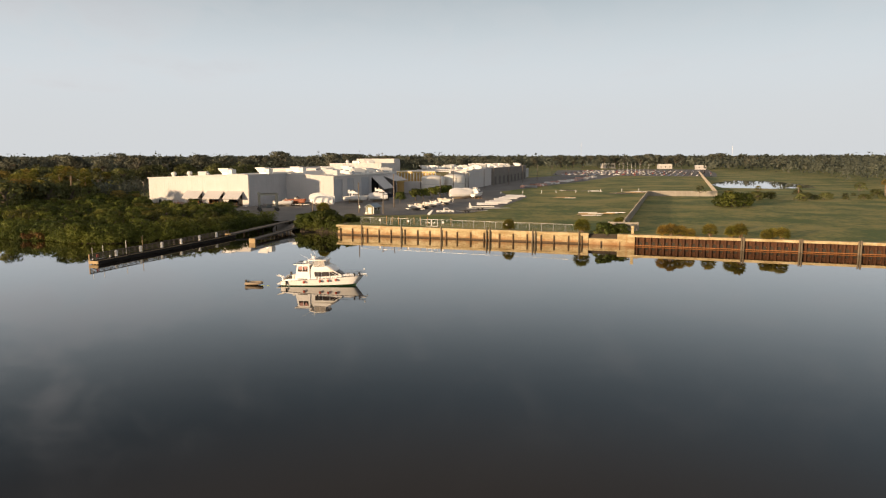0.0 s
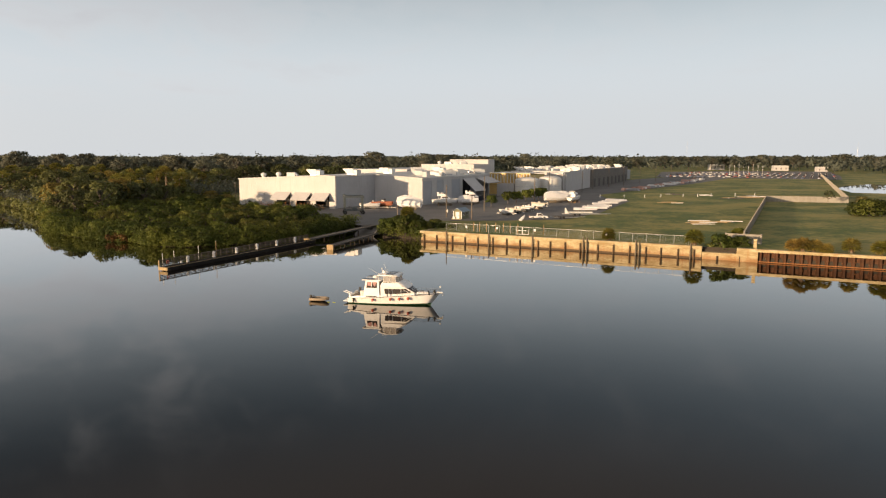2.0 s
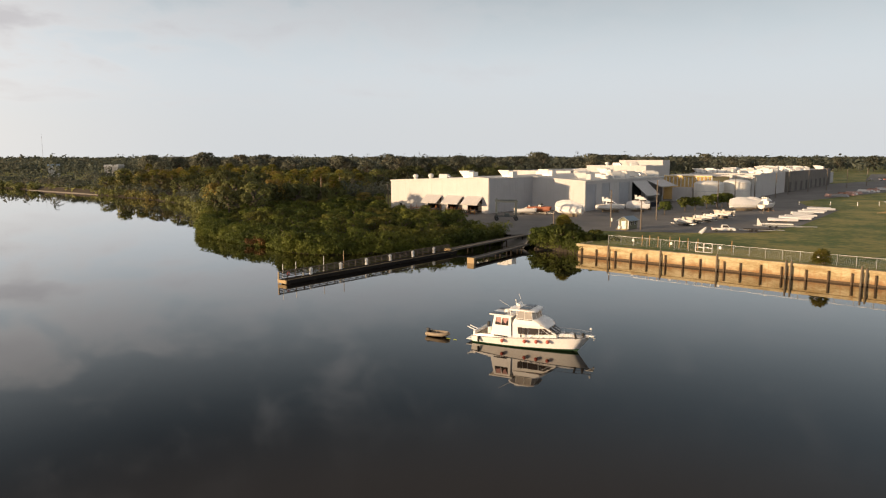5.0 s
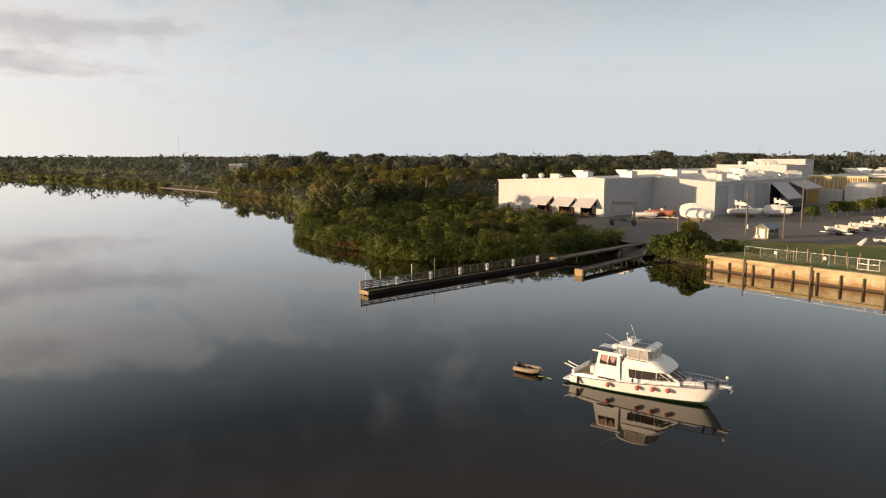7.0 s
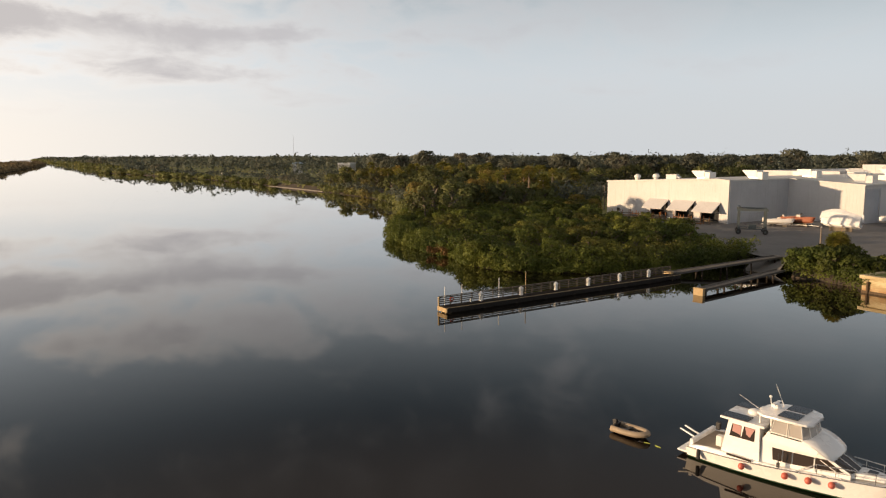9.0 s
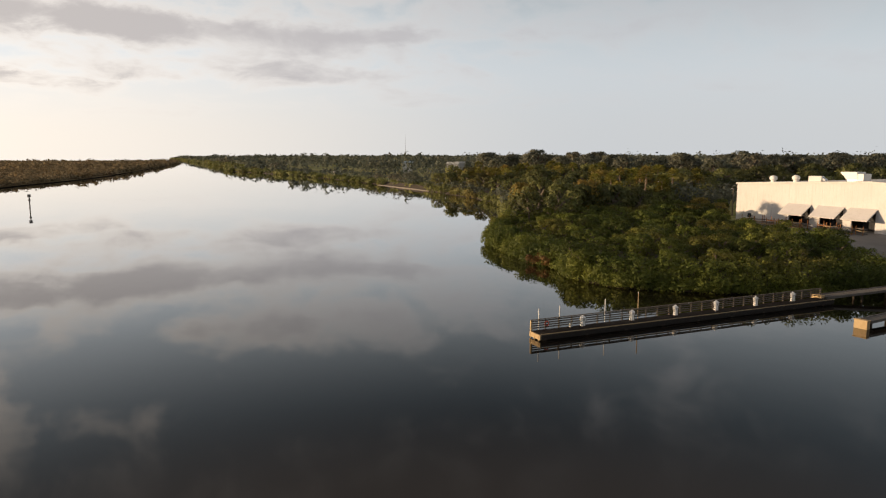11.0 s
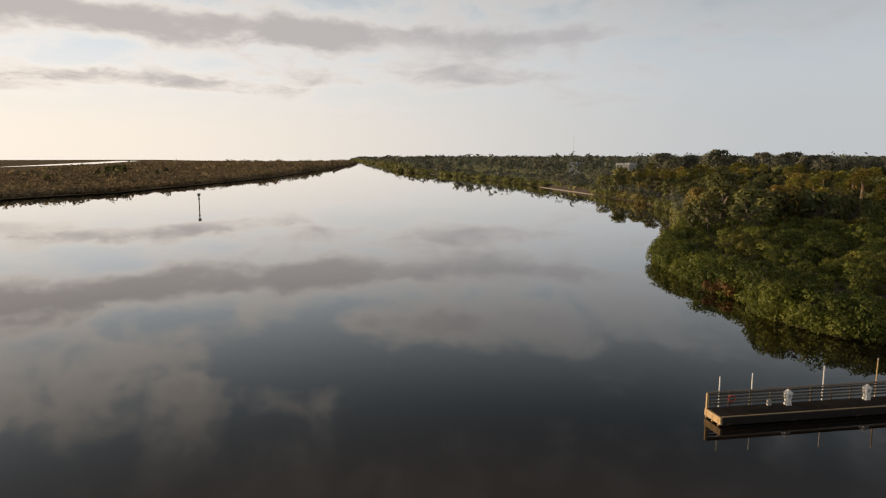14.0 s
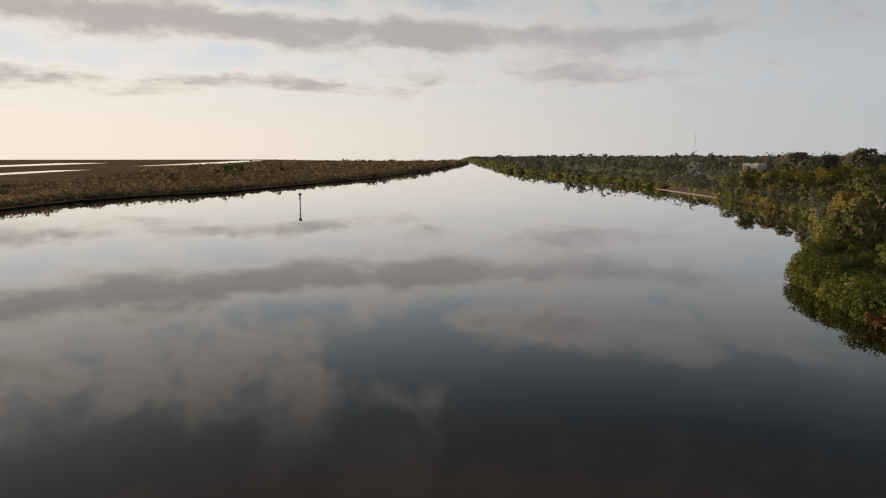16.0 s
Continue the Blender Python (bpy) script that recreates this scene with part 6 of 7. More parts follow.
        for u in (0.0, 0.12, 0.3, 0.5, 0.7, 0.86, 0.98):
            h = length * (0.12 + 0.13 * math.sin(math.pi * min(1, u * 1.1 + 0.12)))
            w = beam * 0.53 * max(0.06, (1 - u ** 3)) ** 0.6
            rows.append([(u * length, -w, z - 0.5), (u * length, -w * 0.96, z - 0.05), (u * length, -w * 0.5, z + h * 0.68), (u * length, 0, z + h), (u * length, w * 0.5, z + h * 0.68), (u * length, w * 0.96, z - 0.05), (u * length, w, z - 0.5)])
        loft(bm, rows, True)
        part("shrink_wrap", bm, WRAP, ob)
        for s in (1, -1):
            part("jack_stand", rod(B(), (length * 0.4, s * beam * 0.6, 0), (length * 0.4, s * beam * 0.38, lift + 0.2), 0.05, 0.05, 5), ORANGE_POST, ob)
    return ob


# boats along the shed front
yard_boat(pose(-51.5, 248.5, 2.33, 0, 0, -8), 9.5, "wrapped")
yard_boat(pose(-48.5, 240.5, 2.33, 0, 0, 176) @ pose(-7, 0, 0), 8.5, "wrapped")
yard_boat(pose(-60.0, 248.0, 2.33, 0, 0, -25), 9.0, "open", surface("red_brown_hull", (0.28, 0.09, 0.05), (0.36, 0.14, 0.08), 1.0, 0.5))
yard_boat(pose(-63.0, 242.0, 2.33, 0, 0, 12), 7.0, "open")
yard_boat(pose(-41.5, 262.0, 2.33, 0, 0, 3), 9.8, "cruiser")
yard_boat(pose(-33.0, 276.5, 2.33, 0, 0, 4), 10.0, "cruiser", surface("navy_hull", (0.02, 0.025, 0.04), (0.035, 0.04, 0.06), 1.0, 0.3))
yard_boat(pose(-32.5, 268.0, 2.33, 0, 0, -4), 7.6, "wrapped")
# small boats along the edge of the parking ground
for i in range(6):
    yard_boat(pose(-9.0 + 1.9 * i + random.uniform(-1, 1), 223.5 + 6.6 * i, 2.33, 0, 0, 168 + random.uniform(-14, 14)), random.uniform(4.4, 6.6), "open", random.choice((GEL, GEL_DECK, WRAP)))
yard_boat(pose(-1.0, 284.0, 2.33, 0, 0, 15), 9.6, "wrapped")
yard_boat(pose(8.5, 284.0, 2.33, 0, 0, 60), 9.0, "cruiser")
yard_boat(pose(3.0, 294.0, 2.33, 0, 0, 10), 8.5, "wrapped")


def hull_mould(m, length):
    ob = thing("hull_mould", m, "upturned white fibreglass hull mould laid on timbers", "mould", "hull moulds")
    rows = []
    for u in (0.0, 0.2, 0.45, 0.7, 0.88, 1.0):
        w = length * 0.15 * max(0.12, 1 - u ** 2.6) ** 0.7
        rows.append([(u * length, -w, 0.25), (u * length, -w * 0.8, 0.85), (u * length, 0, 1.15 - 0.3 * u), (u * length, w * 0.8, 0.85), (u * length, w, 0.25)])
    part("shell", loft(B(), rows, True), WRAP, ob)
    for x in (0.2, 0.6):
        part("bearer", box(B(), length * x - 0.12, length * x + 0.12, -length * 0.15, length * 0.15, 0, 0.3), TIMBER, ob)
    return ob


first = hull_mould(pose(9.0, 246.0, 2.33, 0, 0, 2), 7.6)
for i in range(1, 9):
    copy_thing(first, pose(9.0 + 2.1 * i + random.uniform(-1.5, 1.5), 246.0 + 6.8 * i + random.uniform(-1.8, 1.8), 2.33, 0, 0, 4 + random.uniform(-14, 14)) @ Matrix.Scale(random.uniform(0.75, 1.1), 4))
copy_thing(first, pose(-6.9, 206.2, 2.2, 10, -42, 25) @ Matrix.Diagonal((0.26, 0.5, 0.55, 1)))

flat = thing("boat_trailer", pose(5.5, 226.5, 2.33, 0, 0, 4), "long pale boat trailer with bunks and winch post", "trailer", "trailers")
trailer_under(flat, 12.5, 2.4)
for y in (-0.7, 0.7):
    part("bunk", box(B(), 0.5, 8.5, y - 0.12, y + 0.12, 0.9, 1.1), WHITE_PAINT, flat)
    for x in (1, 4.5, 8):
        part("bunk_post", box(B(), x - 0.06, x + 0.06, y - 0.06, y + 0.06, 0.55, 0.9), GALV, flat)
part("winch_post", prism(B(), [(0.2, 0.5), (1.4, 0.5), (0.5, 2.3), (0.2, 2.3)], -0.12, 0.12), WHITE_PAINT, flat)
low = thing("flatbed_trailer", pose(2.0, 214.5, 2.33, 0, 0, 8), "low dark empty trailer on the grass edge", "trailer", "trailers")
trailer_under(low, 8.5, 2.0)
part("deck", box(B(), 0.5, 7.0, -0.9, 0.9, 0.585, 0.7), TIMBER_DARK, low)


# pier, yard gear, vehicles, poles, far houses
# darker timber colour that holds the shade on the pier's near face
TIMBER_SHADED = surface("shaded_beam_timber", (0.010, 0.008, 0.007), (0.028, 0.022, 0.018), 2.0, 0.9, bump=0.6, stretch=(3, 3, 0.5))
PIER = pose(-67.2, 125.0, -0.36, 0, 0, 74.5)
RAIL_TIMBER = surface("brown_rail_timber", (0.085, 0.07, 0.054), (0.15, 0.125, 0.098), 1.4, 0.9, bump=0.6, stretch=(3, 3, 0.6), vary=0.15)
pier = thing("timber_pier", PIER, "long narrow grey timber pier with slatted rail", "pier")
L = 45.0
# near beam and skirt: shade painted in with the darker timber
part("near_beam", box(B(), 0, L, -2.06, -1.9, 0.62, 1.0), TIMBER_SHADED, pier)
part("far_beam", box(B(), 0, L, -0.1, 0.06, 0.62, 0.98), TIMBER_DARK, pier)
part("skirt", box(B(), 0.1, L, -1.95, -1.88, 0.42, 0.7), TIMBER_SHADED, pier)
# end board: sunlight on it is painted in with the paler timber
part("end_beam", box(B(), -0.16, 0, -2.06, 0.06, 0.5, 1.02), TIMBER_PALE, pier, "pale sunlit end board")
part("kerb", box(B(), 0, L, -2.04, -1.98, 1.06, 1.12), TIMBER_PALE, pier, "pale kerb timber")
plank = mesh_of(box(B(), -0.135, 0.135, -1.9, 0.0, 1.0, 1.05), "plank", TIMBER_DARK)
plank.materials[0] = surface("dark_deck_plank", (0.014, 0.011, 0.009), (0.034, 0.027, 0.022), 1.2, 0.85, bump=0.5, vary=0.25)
plank.materials[0].node_tree.nodes["Principled BSDF"].inputs["Specular IOR Level"].default_value = 0.15
n = 155
for i in range(n):
    part("plank", plank, TIMBER_DARK, pier).location.x = 0.15 + i * (L - 0.3) / n
post = mesh_of(box(B(), -0.06, 0.06, -0.03, 0.09, 0.6, 2.2), "rail_post", RAIL_TIMBER)
for i in range(27):
    part("rail_post", post, TIMBER, pier).location.x = 0.08 + i * (L - 0.2) / 26
for z in (1.25, 1.5, 1.75, 2.0):
    part("rail", box(B(), 0, L, -0.075, -0.032, z, z + 0.13), RAIL_TIMBER, pier)
part("cap_rail", box(B(), -0.05, L + 0.05, -0.12, 0.12, 2.2, 2.25), RAIL_TIMBER, pier)
for i in range(9):
    for y in (-1.75, -0.2):
        part("pile", rod(B(), (0.6 + i * 5.3, y, -1.5), (0.6 + i * 5.3, y, 0.98), 0.15, 0.14, 8), TIMBER_DARK, pier)
    part("cross_cap", box(B(), 0.45 + i * 5.3, 0.75 + i * 5.3, -2.0, 0.0, 0.42, 0.62), TIMBER_DARK, pier)
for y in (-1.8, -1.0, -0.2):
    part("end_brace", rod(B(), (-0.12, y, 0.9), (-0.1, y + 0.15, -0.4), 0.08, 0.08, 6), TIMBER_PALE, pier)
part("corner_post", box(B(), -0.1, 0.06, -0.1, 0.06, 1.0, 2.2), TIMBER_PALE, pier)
ob = None
for x in (6.4, 13.2, 19.6, 26.0, 32.6, 39.2):
    if ob is None:
        ob = thing("dock_pedestal", PIER @ pose(x, -0.42, 1.05), "white dock power pedestal with peaked cap", "power pedestal", "dock pedestals")
        part("column", prism(B(), [(-0.2, 0), (-0.14, 0.5), (-0.22, 0.62), (-0.22, 0.95), (0.22, 0.95), (0.22, 0.62), (0.14, 0.5), (0.2, 0)], -0.2, 0.2), WHITE_PAINT, ob)
        cap = B()
        bmesh.ops.create_cone(cap, cap_ends=True, segments=4, radius1=0.38, radius2=0.06, depth=0.25, matrix=pose(0, 0, 1.075, 0, 0, 45))
        part("cap", cap, WHITE_PAINT, ob)
        part("outlet", box(B(), -0.1, 0.1, -0.23, -0.2, 0.66, 0.86), GALV, ob)
    else:
        copy_thing(ob, PIER @ pose(x, -0.42, 1.05))
for x, h, mat in ((1.1, 3.25, WHITE_PAINT), (3.8, 3.35, WHITE_PAINT), (9.9, 3.6, WHITE_PAINT), (14.6, 4.0, TIMBER_PALE)):
    ob = thing("mooring_pole", PIER @ pose(x, 0.3, 0), "slim pale mooring pole standing beside the pier", "pole", "mooring poles")
    part("shaft", rod(B(), (0, 0, -1.5), (0.03, 0, h), 0.055, 0.05, 8), mat, ob)
    part("cap", rod(B(), (0.03, 0, h), (0.03, 0, h + 0.08), 0.06, 0.03, 8), WHITE_PAINT, ob)
ring = thing("life_ring", PIER @ pose(1.9, -0.14, 1.7), "faded orange life ring hanging on the rail", "life ring")
bm = B()
rings = [[((0.25 + 0.06 * math.cos(k * math.tau / 6)) * math.cos(a), 0.06 * math.sin(k * math.tau / 6), (0.25 + 0.06 * math.cos(k * math.tau / 6)) * math.sin(a)) for k in range(7)] for a in (i * math.tau / 14 for i in range(15))]
loft(bm, rings)
bmesh.ops.remove_doubles(bm, verts=bm.verts, dist=0.002)
part("ring", bm, RED_VINYL, ring)
part("hook", box(B(), -0.02, 0.02, -0.02, 0.1, 0.25, 0.32), GALV, ring)
box_ = thing("dock_box", PIER @ pose(4.9, -0.3, 1.05), "small grey utility box on the pier deck", "box")
part("casing", box(B(), -0.15, 0.15, -0.12, 0.12, 0, 0.4, bevel=0.02), GALV, box_)
part("lid", box(B(), -0.17, 0.17, -0.14, 0.14, 0.4, 0.44), GALV, box_)


def walkway(name, a, b, wide, label, steps=0):
    a, b = Vector(a), Vector(b)
    way = b - a
    ob = thing(name, Matrix.Translation(a) @ Matrix.Rotation(math.atan2(way.y, way.x), 4, "Z") @ Matrix.Rotation(-math.atan2(way.z, way.xy.length), 4, "Y"), label, "walkway")
    n = way.length
    for y in (-wide / 2, wide / 2):
        part("side_beam", box(B(), 0, n, y - 0.09, y + 0.09, -0.22, 0.1), TIMBER_GREY, ob)
    k = int(n / 0.3)
    me = mesh_of(box(B(), -0.13, 0.13, -wide / 2 + 0.09, wide / 2 - 0.09, -0.06, 0.0), "plank", TIMBER_GREY)
    for i in range(k):
        part("plank", me, TIMBER_GREY, ob).location.x = 0.15 + i * n / k
    for i in range(int(n / 5) + 1):
        for y in (-wide / 2 + 0.2, wide / 2 - 0.2):
            part("support_post", rod(B(), (0.4 + i * 5, y, -2.4), (0.4 + i * 5, y, -0.3), 0.14, 0.14, 8), TIMBER_DARK, ob)
    return ob


walkway("gangway", (-55.1, 168.6, 0.75), (-44.2, 187.5, 2.42), 1.9, "grey timber gangway from the pier to the yard")
walkway("lower_landing", (-45.9, 157.4, 0.85), (-41.9, 181.0, 1.1), 1.4, "low timber landing beside the slipway")
for p, turn in (((-55.3, 167.8), 73), ((-46.0, 156.9), 80)):
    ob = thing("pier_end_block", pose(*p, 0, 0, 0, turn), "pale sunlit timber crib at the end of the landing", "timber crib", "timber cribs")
    # crib and cap: their sunlit look is part of the timber colour
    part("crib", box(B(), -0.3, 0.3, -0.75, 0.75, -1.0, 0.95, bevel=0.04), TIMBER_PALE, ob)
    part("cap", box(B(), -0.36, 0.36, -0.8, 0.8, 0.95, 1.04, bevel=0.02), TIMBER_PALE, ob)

# channel marker out on the river
mk = thing("channel_marker", pose(-311.8, 113.8, 0), "lone dark channel marker pile with a small board", "channel marker")
part("pile", rod(B(), (0, 0, -2), (0, 0, 4.6), 0.22, 0.18, 8), TIMBER_DARK, mk)
part("board", box(B(), -0.12, 0.12, -0.55, 0.55, 4.3, 5.4), DARK_WALL, mk)
part("bracket", box(B(), -0.3, 0.3, -0.35, 0.35, 2.9, 3.5), DARK_WALL, mk)

# guard hut by the gate
hut = thing("yard_hut", pose(-25.0, 208.9, 2.33, 0, 0, -21), "little olive hut with blue-grey gable roof and white trim", "hut")
part("wall", prism(B(), [(-1.35, 0), (1.35, 0), (1.35, 2.3), (0, 3.1), (-1.35, 2.3)], 0, 4.4), SHED_WALL, hut)
bm = B()
for s in (1, -1):
    loft(bm, [[(0, y, 3.2), (s * 1.75, y, 2.18), (s * 1.75, y, 2.08), (0, y, 3.1)] for y in (-0.4, 4.75)], True)
part("roof", bm, SHED_BLUE, hut, "blue-grey sheet roof")
d = part("door", box(B(), -0.45, 0.45, -0.05, 0.0, 0.05, 2.05), WHITE_PAINT, hut)
part("handle", box(B(), 0.3, 0.36, -0.1, -0.05, 0.95, 1.1), CHROME, d)
for a, b in (((-1.38, 0), (-1.2, 2.35)), ((1.2, 0), (1.38, 2.35)), ((-0.62, 0), (-0.48, 2.15)), ((0.48, 0), (0.62, 2.15))):
    part("trim", box(B(), a[0], b[0], -0.06, 0.0, a[1], b[1]), WHITE_PAINT, hut)
for y in (1.4, 3.2):
    part("window", box(B(), 1.34, 1.38, y - 0.4, y + 0.4, 1.1, 1.9), TINTED, hut)
    part("window_frame", box(B(), 1.345, 1.37, y - 0.48, y + 0.48, 1.02, 1.98), WHITE_PAINT, hut)
part("porch_slab", box(B(), -1.5, 1.5, -1.2, 0.0, -0.05, 0.12), CONCRETE, hut)
part("bench", box(B(), -1.3, -0.6, -0.6, -0.1, 0.12, 0.7, bevel=0.03), WHITE_PAINT, hut)


def utility_pole(x, y, h, arm=True):
    ob = thing("utility_pole", pose(x, y, 2.3, 0, 0, random.uniform(-20, 20)), "weathered wooden utility pole in the yard", "utility pole", "utility poles")
    part("shaft", rod(B(), (0, 0, -0.3), (random.uniform(-0.1, 0.1), 0, h), 0.19, 0.13, 8), POLE_WOOD, ob)
    if arm:
        part("lamp_arm", rod(B(), (0, 0, h - 0.5), (0, -1.3, h - 0.1), 0.04, 0.04, 5), GALV, ob)
        part("lamp_head", box(B(), -0.15, 0.15, -1.7, -1.2, h - 0.2, h - 0.05, bevel=0.03), GALV, ob)
    else:
        part("transformer", rod(B(), (0.3, 0, h * 0.15), (0.3, 0, h * 0.15 + 0.9), 0.22, 0.22, 8), GALV, ob)


for x, y, h, arm in ((-29.1, 214.8, 9.5, False), (-21.0, 209.8, 7.0, True), (-20.2, 239.4, 11.5, True), (-41.8, 205.6, 4.2, True), (0.5, 330, 11, True), (-5, 292, 10, True), (17, 370, 11, True), (24, 400, 11, True),
                     (35, 430, 11, True), (46, 455, 11, True), (60, 490, 11, True), (76, 530, 11, True), (8, 345, 10, False), (-118, 262, 8, True), (-146, 268, 9, True), (95, 580, 11, True)):
    utility_pole(x, y, h, arm)

# straddle hoist for boats
lift = thing("travel_lift", pose(-61.5, 219.0, 2.33, 0, 0, 20), "blue-grey steel boat hoist on big tyres", "boat hoist")
HOIST = surface("hoist_paint", (0.05, 0.065, 0.07), (0.085, 0.10, 0.105), 1.0, 0.6)
for x in (0, 5.5):
    for y in (0, 4.6):
        part("leg", box(B(), x - 0.2, x + 0.2, y - 0.2, y + 0.2, 0.6, 5.2), HOIST, lift)
        w = part("wheel", rod(B(), (x, y - 0.25, 0.6), (x, y + 0.25, 0.6), 0.6, 0.6, 14), BLACK, lift)
        part("hub", rod(B(), (x, y - 0.28, 0.6), (x, y + 0.28, 0.6), 0.22, 0.22, 8), HOIST, w)
for y in (0, 4.6):
    part("side_beam", box(B(), -0.4, 5.9, y - 0.22, y + 0.22, 5.2, 5.7), HOIST, lift)
    part("brace", rod(B(), (0, y, 1.2), (5.5, y, 1.2), 0.12, 0.12, 6), HOIST, lift)
part("cross_beam", box(B(), -0.25, 0.25, -0.2, 4.8, 5.7, 6.1), HOIST, lift)
for x in (1.4, 4.2):
    part("sling", box(B(), x - 0.12, x + 0.12, 0.3, 4.3, 2.2, 2.26), BLACK, lift)
part("engine_box", box(B(), 2.0, 3.6, -0.7, -0.1, 1.2, 2.3, bevel=0.05), HOIST, lift)

# timber and racks in front of the wing
for i in range(16):
    x = -52 + i * 2.0 + random.uniform(-0.6, 0.6)
    p = yd(x, -33 + random.uniform(-2, 2))
    s = thing("timber_rack", pose(p.x, p.y, 2.33, 0, 0, random.uniform(-40, 20)), "untidy rack of weathered timber and steel by the shed", "rack", "yard racks")
    for k in range(3):
        z = 0.25 + 0.5 * k
        part("board", box(B(), -1.4, 1.4, -0.5, 0.4, z, z + 0.16), random.choice((TIMBER, TIMBER_PALE, RUST_BRIGHT, TIMBER_GREY)), s)
    for a in (-1.2, 1.2):
        part("upright", box(B(), a - 0.06, a + 0.06, -0.56, -0.46, 0, 1.9 + random.uniform(0, 0.6)), RUST_BRIGHT, s)


def pickup(m, label, paint):
    ob = thing("pickup_truck", m, label, "pickup truck")
    part("body", prism(B(), [(0, 0.45), (0, 0.95), (2.1, 0.98), (2.15, 1.0), (3.9, 1.02), (5.1, 0.95), (5.25, 0.6), (5.2, 0.4)], -0.92, 0.92, 0.05, 0.4), paint, ob)
    cab = part("cab", prism(B(), [(2.1, 0.95), (2.25, 1.7), (3.35, 1.7), (4.0, 1.0)], -0.86, 0.86, 0.12, 0.95), paint, ob)
    part("window_band", prism(B(), [(2.28, 1.08), (2.36, 1.6), (3.3, 1.62), (3.8, 1.08)], -0.865, 0.865, 0.12, 0.95), TINTED, cab)
    part("bed_liner", box(B(), 0.1, 2.0, -0.75, 0.75, 0.96, 1.0), BLACK, ob)
    for x in (0.95, 4.2):
        for s in (1, -1):
            w = part("wheel", rod(B(), (x, s * 0.7, 0.36), (x, s * 0.94, 0.36), 0.36, 0.36, 14), BLACK, ob)
            part("rim", rod(B(), (x, s * 0.93, 0.36), (x, s * 0.96, 0.36), 0.2, 0.2, 10), CHROME, w)
    for s in (1, -1):
        part("headlight", box(B(), 5.18, 5.26, s * 0.75 - 0.12, s * 0.75 + 0.12, 0.7, 0.85), CHROME, ob)
        part("tail_light", box(B(), -0.03, 0.02, s * 0.8 - 0.08, s * 0.8 + 0.08, 0.6, 0.9), RED_VINYL, ob)
    return ob


pickup(pose(-4.6, 211.9, 2.33, 0, 0, 8), "white pickup truck parked on the yard's edge", WHITE_PAINT)


def car_paint(name, c):
    return surface(name, c, tuple(v * 1.2 for v in c), 0.5, 0.35)


def sedan(m, paint, label):
    ob = thing("parked_car", m, label, "car", "cars in the far lot")
    part("body", prism(B(), [(0, 0.35), (0.05, 0.85), (1.0, 0.95), (3.4, 0.92), (4.4, 0.75), (4.45, 0.35)], -0.88, 0.88, 0.06, 0.35), paint, ob)
    part("cabin", prism(B(), [(0.7, 0.9), (1.25, 1.42), (2.6, 1.42), (3.4, 0.9)], -0.8, 0.8, 0.2, 0.9), TINTED, ob)
    part("roof", prism(B(), [(1.2, 1.38), (1.3, 1.45), (2.55, 1.45), (2.7, 1.38)], -0.68, 0.68), paint, ob)
    for x in (0.85, 3.55):
        part("wheel_pair", rod(B(), (x, -0.9, 0.32), (x, 0.9, 0.32), 0.32, 0.32, 10), BLACK, ob)
    return ob


kinds = [("white", (0.7, 0.7, 0.69)), ("silver", (0.42, 0.43, 0.45)), ("dark grey", (0.06, 0.06, 0.065)), ("blue", (0.06, 0.1, 0.2)), ("red", (0.32, 0.04, 0.03))]
cars = [sedan(pose(150, 640 + 5 * i, 2.36), car_paint(k.replace(" ", "_") + "_car_paint", c), "%s car parked in the far lot" % k) for i, (k, c) in enumerate(kinds)]
solid("parking_lot", sheet([(92, 640), (225, 592), (262, 690), (330, 900), (235, 930), (130, 860)], 2.34), ASPHALT, "grey asphalt car park beyond the field", "parking lot", kind="structure")
random.seed(21)
for r in range(13):
    for i in range(24):
        if random.random() < 0.12:
            continue
        k = i / 23
        x, y = 97 + 128 * k + r * 5.2, 648 - 44 * k + r * 14.5
        copy_thing(cars[random.choice((0, 0, 1, 1, 1, 2, 2, 3, 3, 3, 4))], pose(x, y, 2.36, 0, 0, 70 + random.choice((0, 180)) + random.uniform(-3, 3)))
for i in range(8):
    ob = thing("lamp_mast", pose(160 + i * 3.6, 668 - i * 1.4, 2.3), "tall thin pale mast beyond the field", "mast", "pale masts")
    part("shaft", rod(B(), (0, 0, 0), (0, 0, 10.5 + random.uniform(-1, 1)), 0.13, 0.08, 6), WHITE_PAINT, ob)
    part("base", box(B(), -0.4, 0.4, -0.4, 0.4, 0, 0.5), CONCRETE, ob)

# moulds and scrap along the road and on the grass
SCRAP = [surface("scrap_%s" % n, c, tuple(v * 1.35 for v in c), 0.8, 0.7) for n, c in (("pink", (0.42, 0.26, 0.22)), ("white", (0.6, 0.59, 0.57)), ("grey", (0.26, 0.26, 0.27)), ("rust", (0.28, 0.15, 0.1)))]
for i in range(60):
    k = i / 59
    x, y = 42 + 76 * k + random.uniform(-2.5, 5.5), 388 + 195 * k + random.uniform(-5, 5)
    ob = thing("scrap_mould", pose(x, y, 2.33, 0, 0, random.uniform(0, 180)), "discarded fibreglass mould lying beside the road", "mould", "discarded moulds")
    w, h = random.uniform(2.0, 4.2), random.uniform(0.6, 1.5)
    part("shell", prism(B(), [(-w, 0.1), (-w * 0.8, h), (w * 0.7, h * 0.9), (w, 0.2)], -w * 0.35, w * 0.35, 0.15, 0), random.choice(SCRAP), ob)
    part("bearer", box(B(), -w * 0.6, -w * 0.5, -w * 0.35, w * 0.35, -0.05, 0.1), TIMBER, ob)
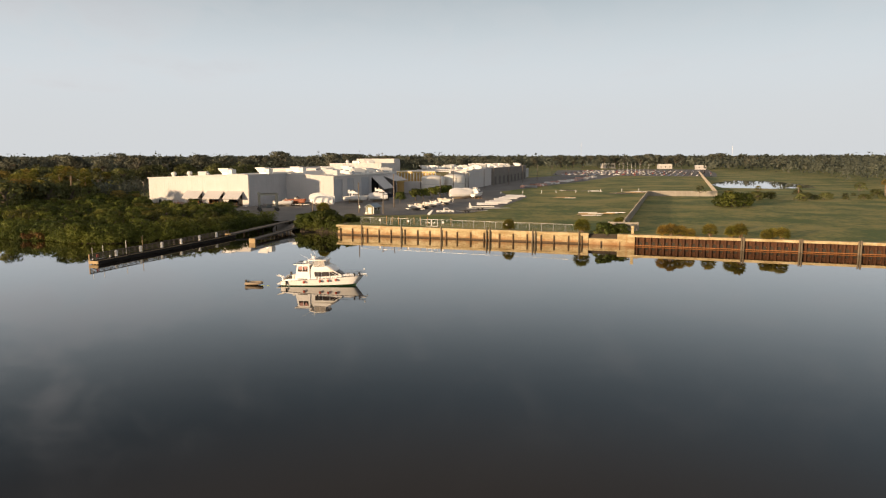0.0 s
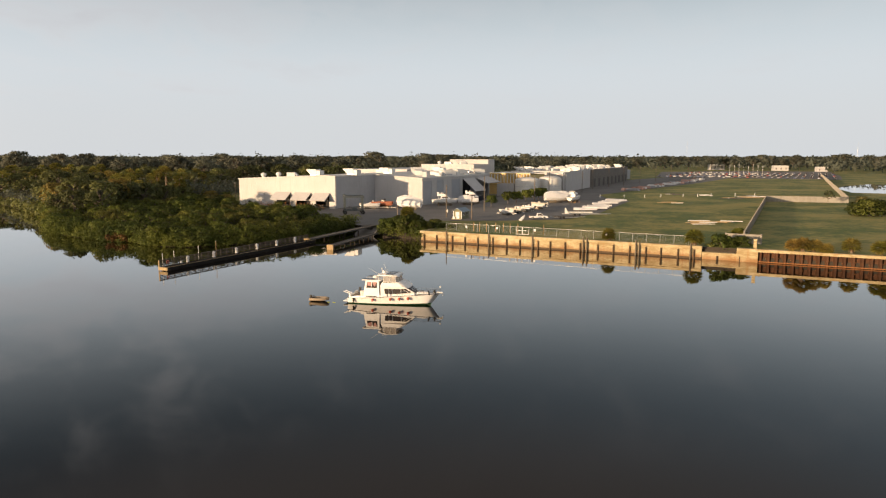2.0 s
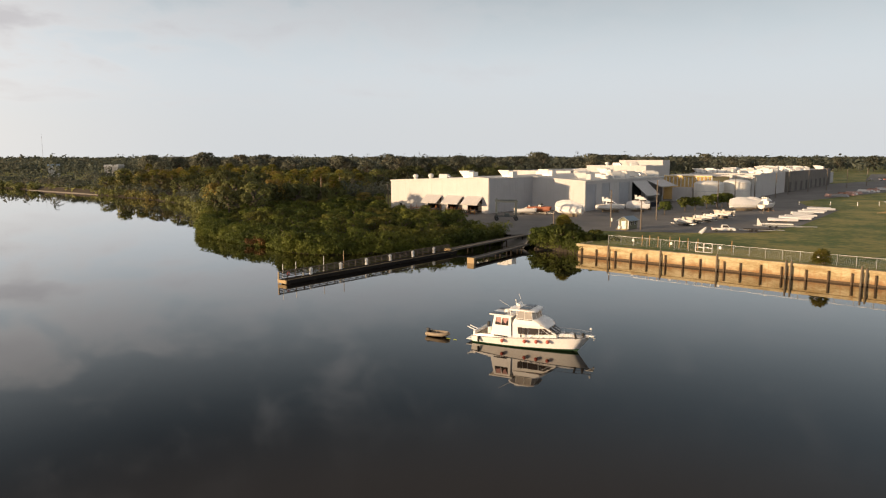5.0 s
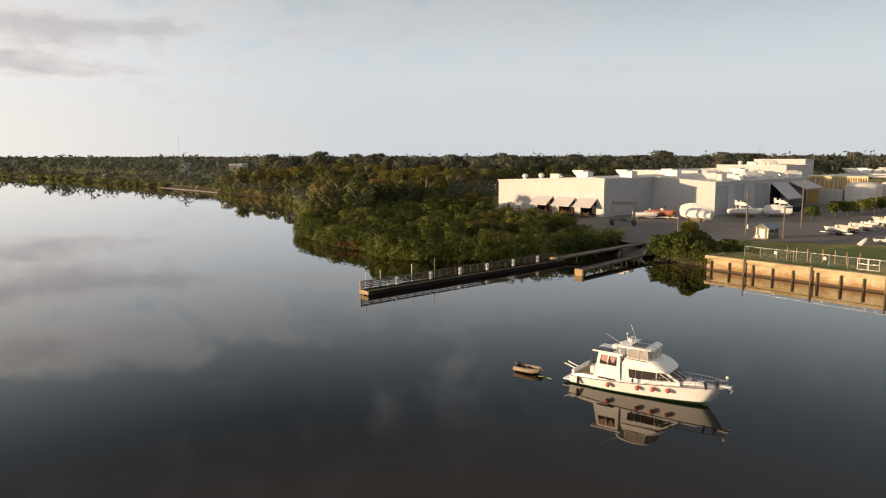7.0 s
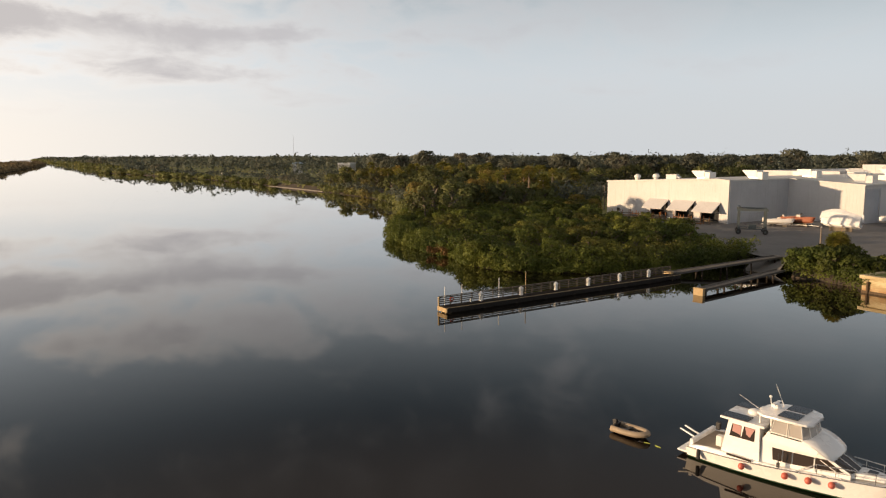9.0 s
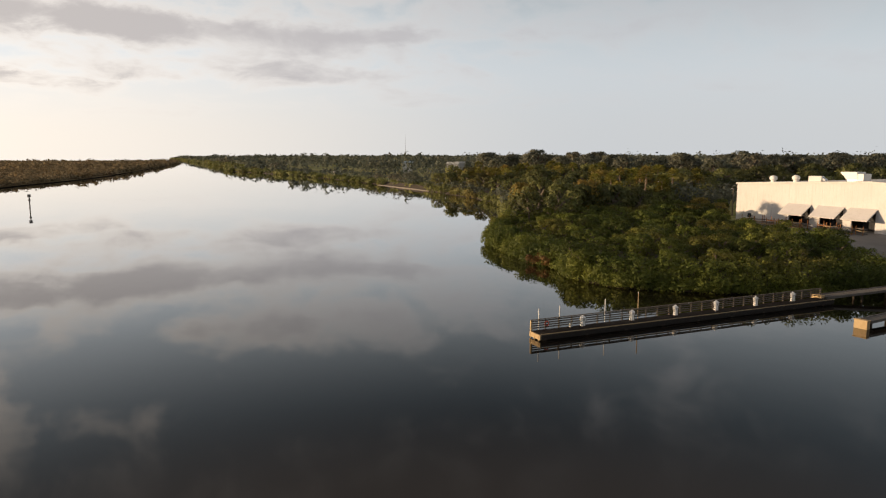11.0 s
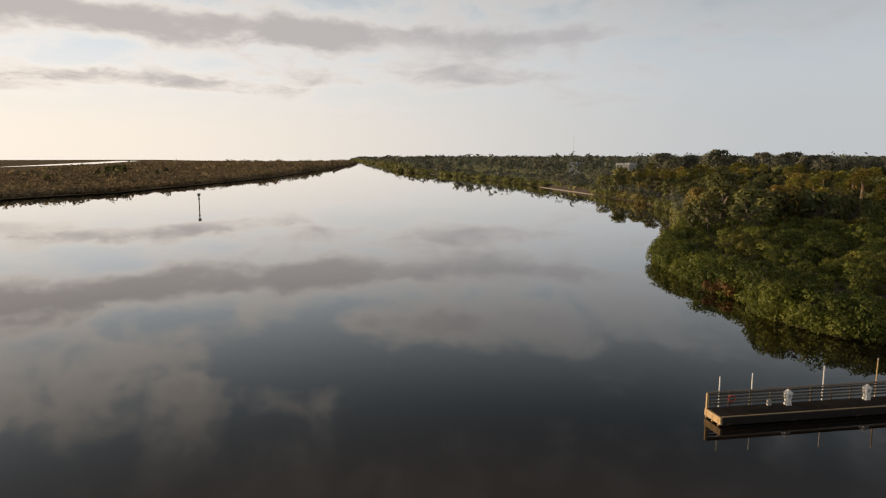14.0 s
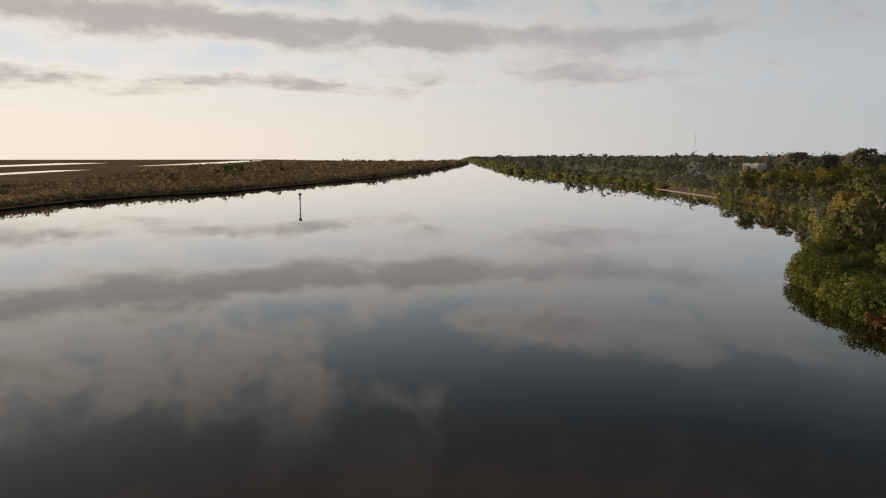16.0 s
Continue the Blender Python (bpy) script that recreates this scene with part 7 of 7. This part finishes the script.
for x, y, n, turn in ((48.6, 289.8, 4, 5), (43.5, 206.8, 9, 8), (51, 209.5, 5, -4), (88, 330, 9, -5), (78, 322, 6, 20), (96, 334, 8, 0), (92, 338, 6, 12), (70, 345, 3, 0), (60, 352, 4, 0)):
    ob = thing("stacked_boards", pose(x, y, 2.3, 0, 0, turn) @ Matrix.Scale(1.12, 4), "loose stack of pale boards lying on the grass", "boards", "boards on the grass")
    for i in range(n):
        a = random.uniform(-3, 2.5)
        part("board", box(B(), a - 2.8, a + random.uniform(0.5, 2.8), -0.22, 0.22, 0, 0.16, pose(0, (i - n / 2) * 0.75, 0.1 + 0.13 * (i % 3), 0, 0, random.uniform(-9, 9))), random.choice((TIMBER_PALE, WHITE_PAINT, TIMBER_GREY)), ob)
for i in range(9):
    ob = thing("bollard", pose(24 + i * 8.5 + random.uniform(-2, 2), 322 + i * 3.0, 2.3), "small pale post standing in the grass", "post", "field posts")
    part("stake", rod(B(), (0, 0, -0.1), (0, 0, 1.3), 0.13, 0.12, 6), WHITE_PAINT, ob)
    part("cap", ball(B(), (0, 0, 1.32), 0.14, 0.6, 6, 4), WHITE_PAINT, ob)


def house(x, y, z, w, d, h, turn, label, roofing=ROOF):
    ob = thing("far_house", pose(x, y, z, 0, 0, turn), label, "house", "far houses")
    part("wall", box(B(), -w / 2, w / 2, -d / 2, d / 2, 0, h), WALL_WHITE, ob)
    part("roof", prism(B(), [(-w / 2 - 0.5, h), (w / 2 + 0.5, h), (w / 2 - 1, h + d * 0.16), (-w / 2 + 1, h + d * 0.16)], -d / 2 - 0.5, d / 2 + 0.5, 0.3, h), roofing, ob)
    for i in range(max(2, int(w / 5))):
        a = -w / 2 + (i + 0.5) * w / max(2, int(w / 5))
        part("window", box(B(), a - 0.45, a + 0.45, -d / 2 - 0.05, -d / 2, h * 0.35, h * 0.75), TINTED, ob)
    return ob


house(-568, 396, 1.4, 9, 6, 3.0, 160, "small white waterside house with pale roof")
house(-470, 455, 2.2, 34, 10, 10.6, 130, "long white building among the trees")
house(-560, 470, 2.2, 14, 9, 10.8, 140, "pale house half hidden by trees", SHED_BLUE)
house(292, 960, 2.3, 18, 10, 5, 0, "white building beyond the car park")
house(322, 905, 2.3, 12, 8, 4.5, 0, "low white building beyond the car park")
house(225, 1010, 2.3, 20, 10, 6, 0, "pale block at the end of the road")
for x, y, h in ((-770, 620, 42), (230, 1250, 40), (520, 1300, 38)):
    ob = thing("radio_mast", pose(x, y, 2), "thin lattice mast on the horizon", "mast", "radio masts")
    part("shaft", rod(B(), (0, 0, 0), (0, 0, h), 0.22, 0.12, 5), GALV, ob)
    part("aerial", rod(B(), (0, 0, h), (0, 0, h + 4), 0.12, 0.05, 4), GALV, ob)
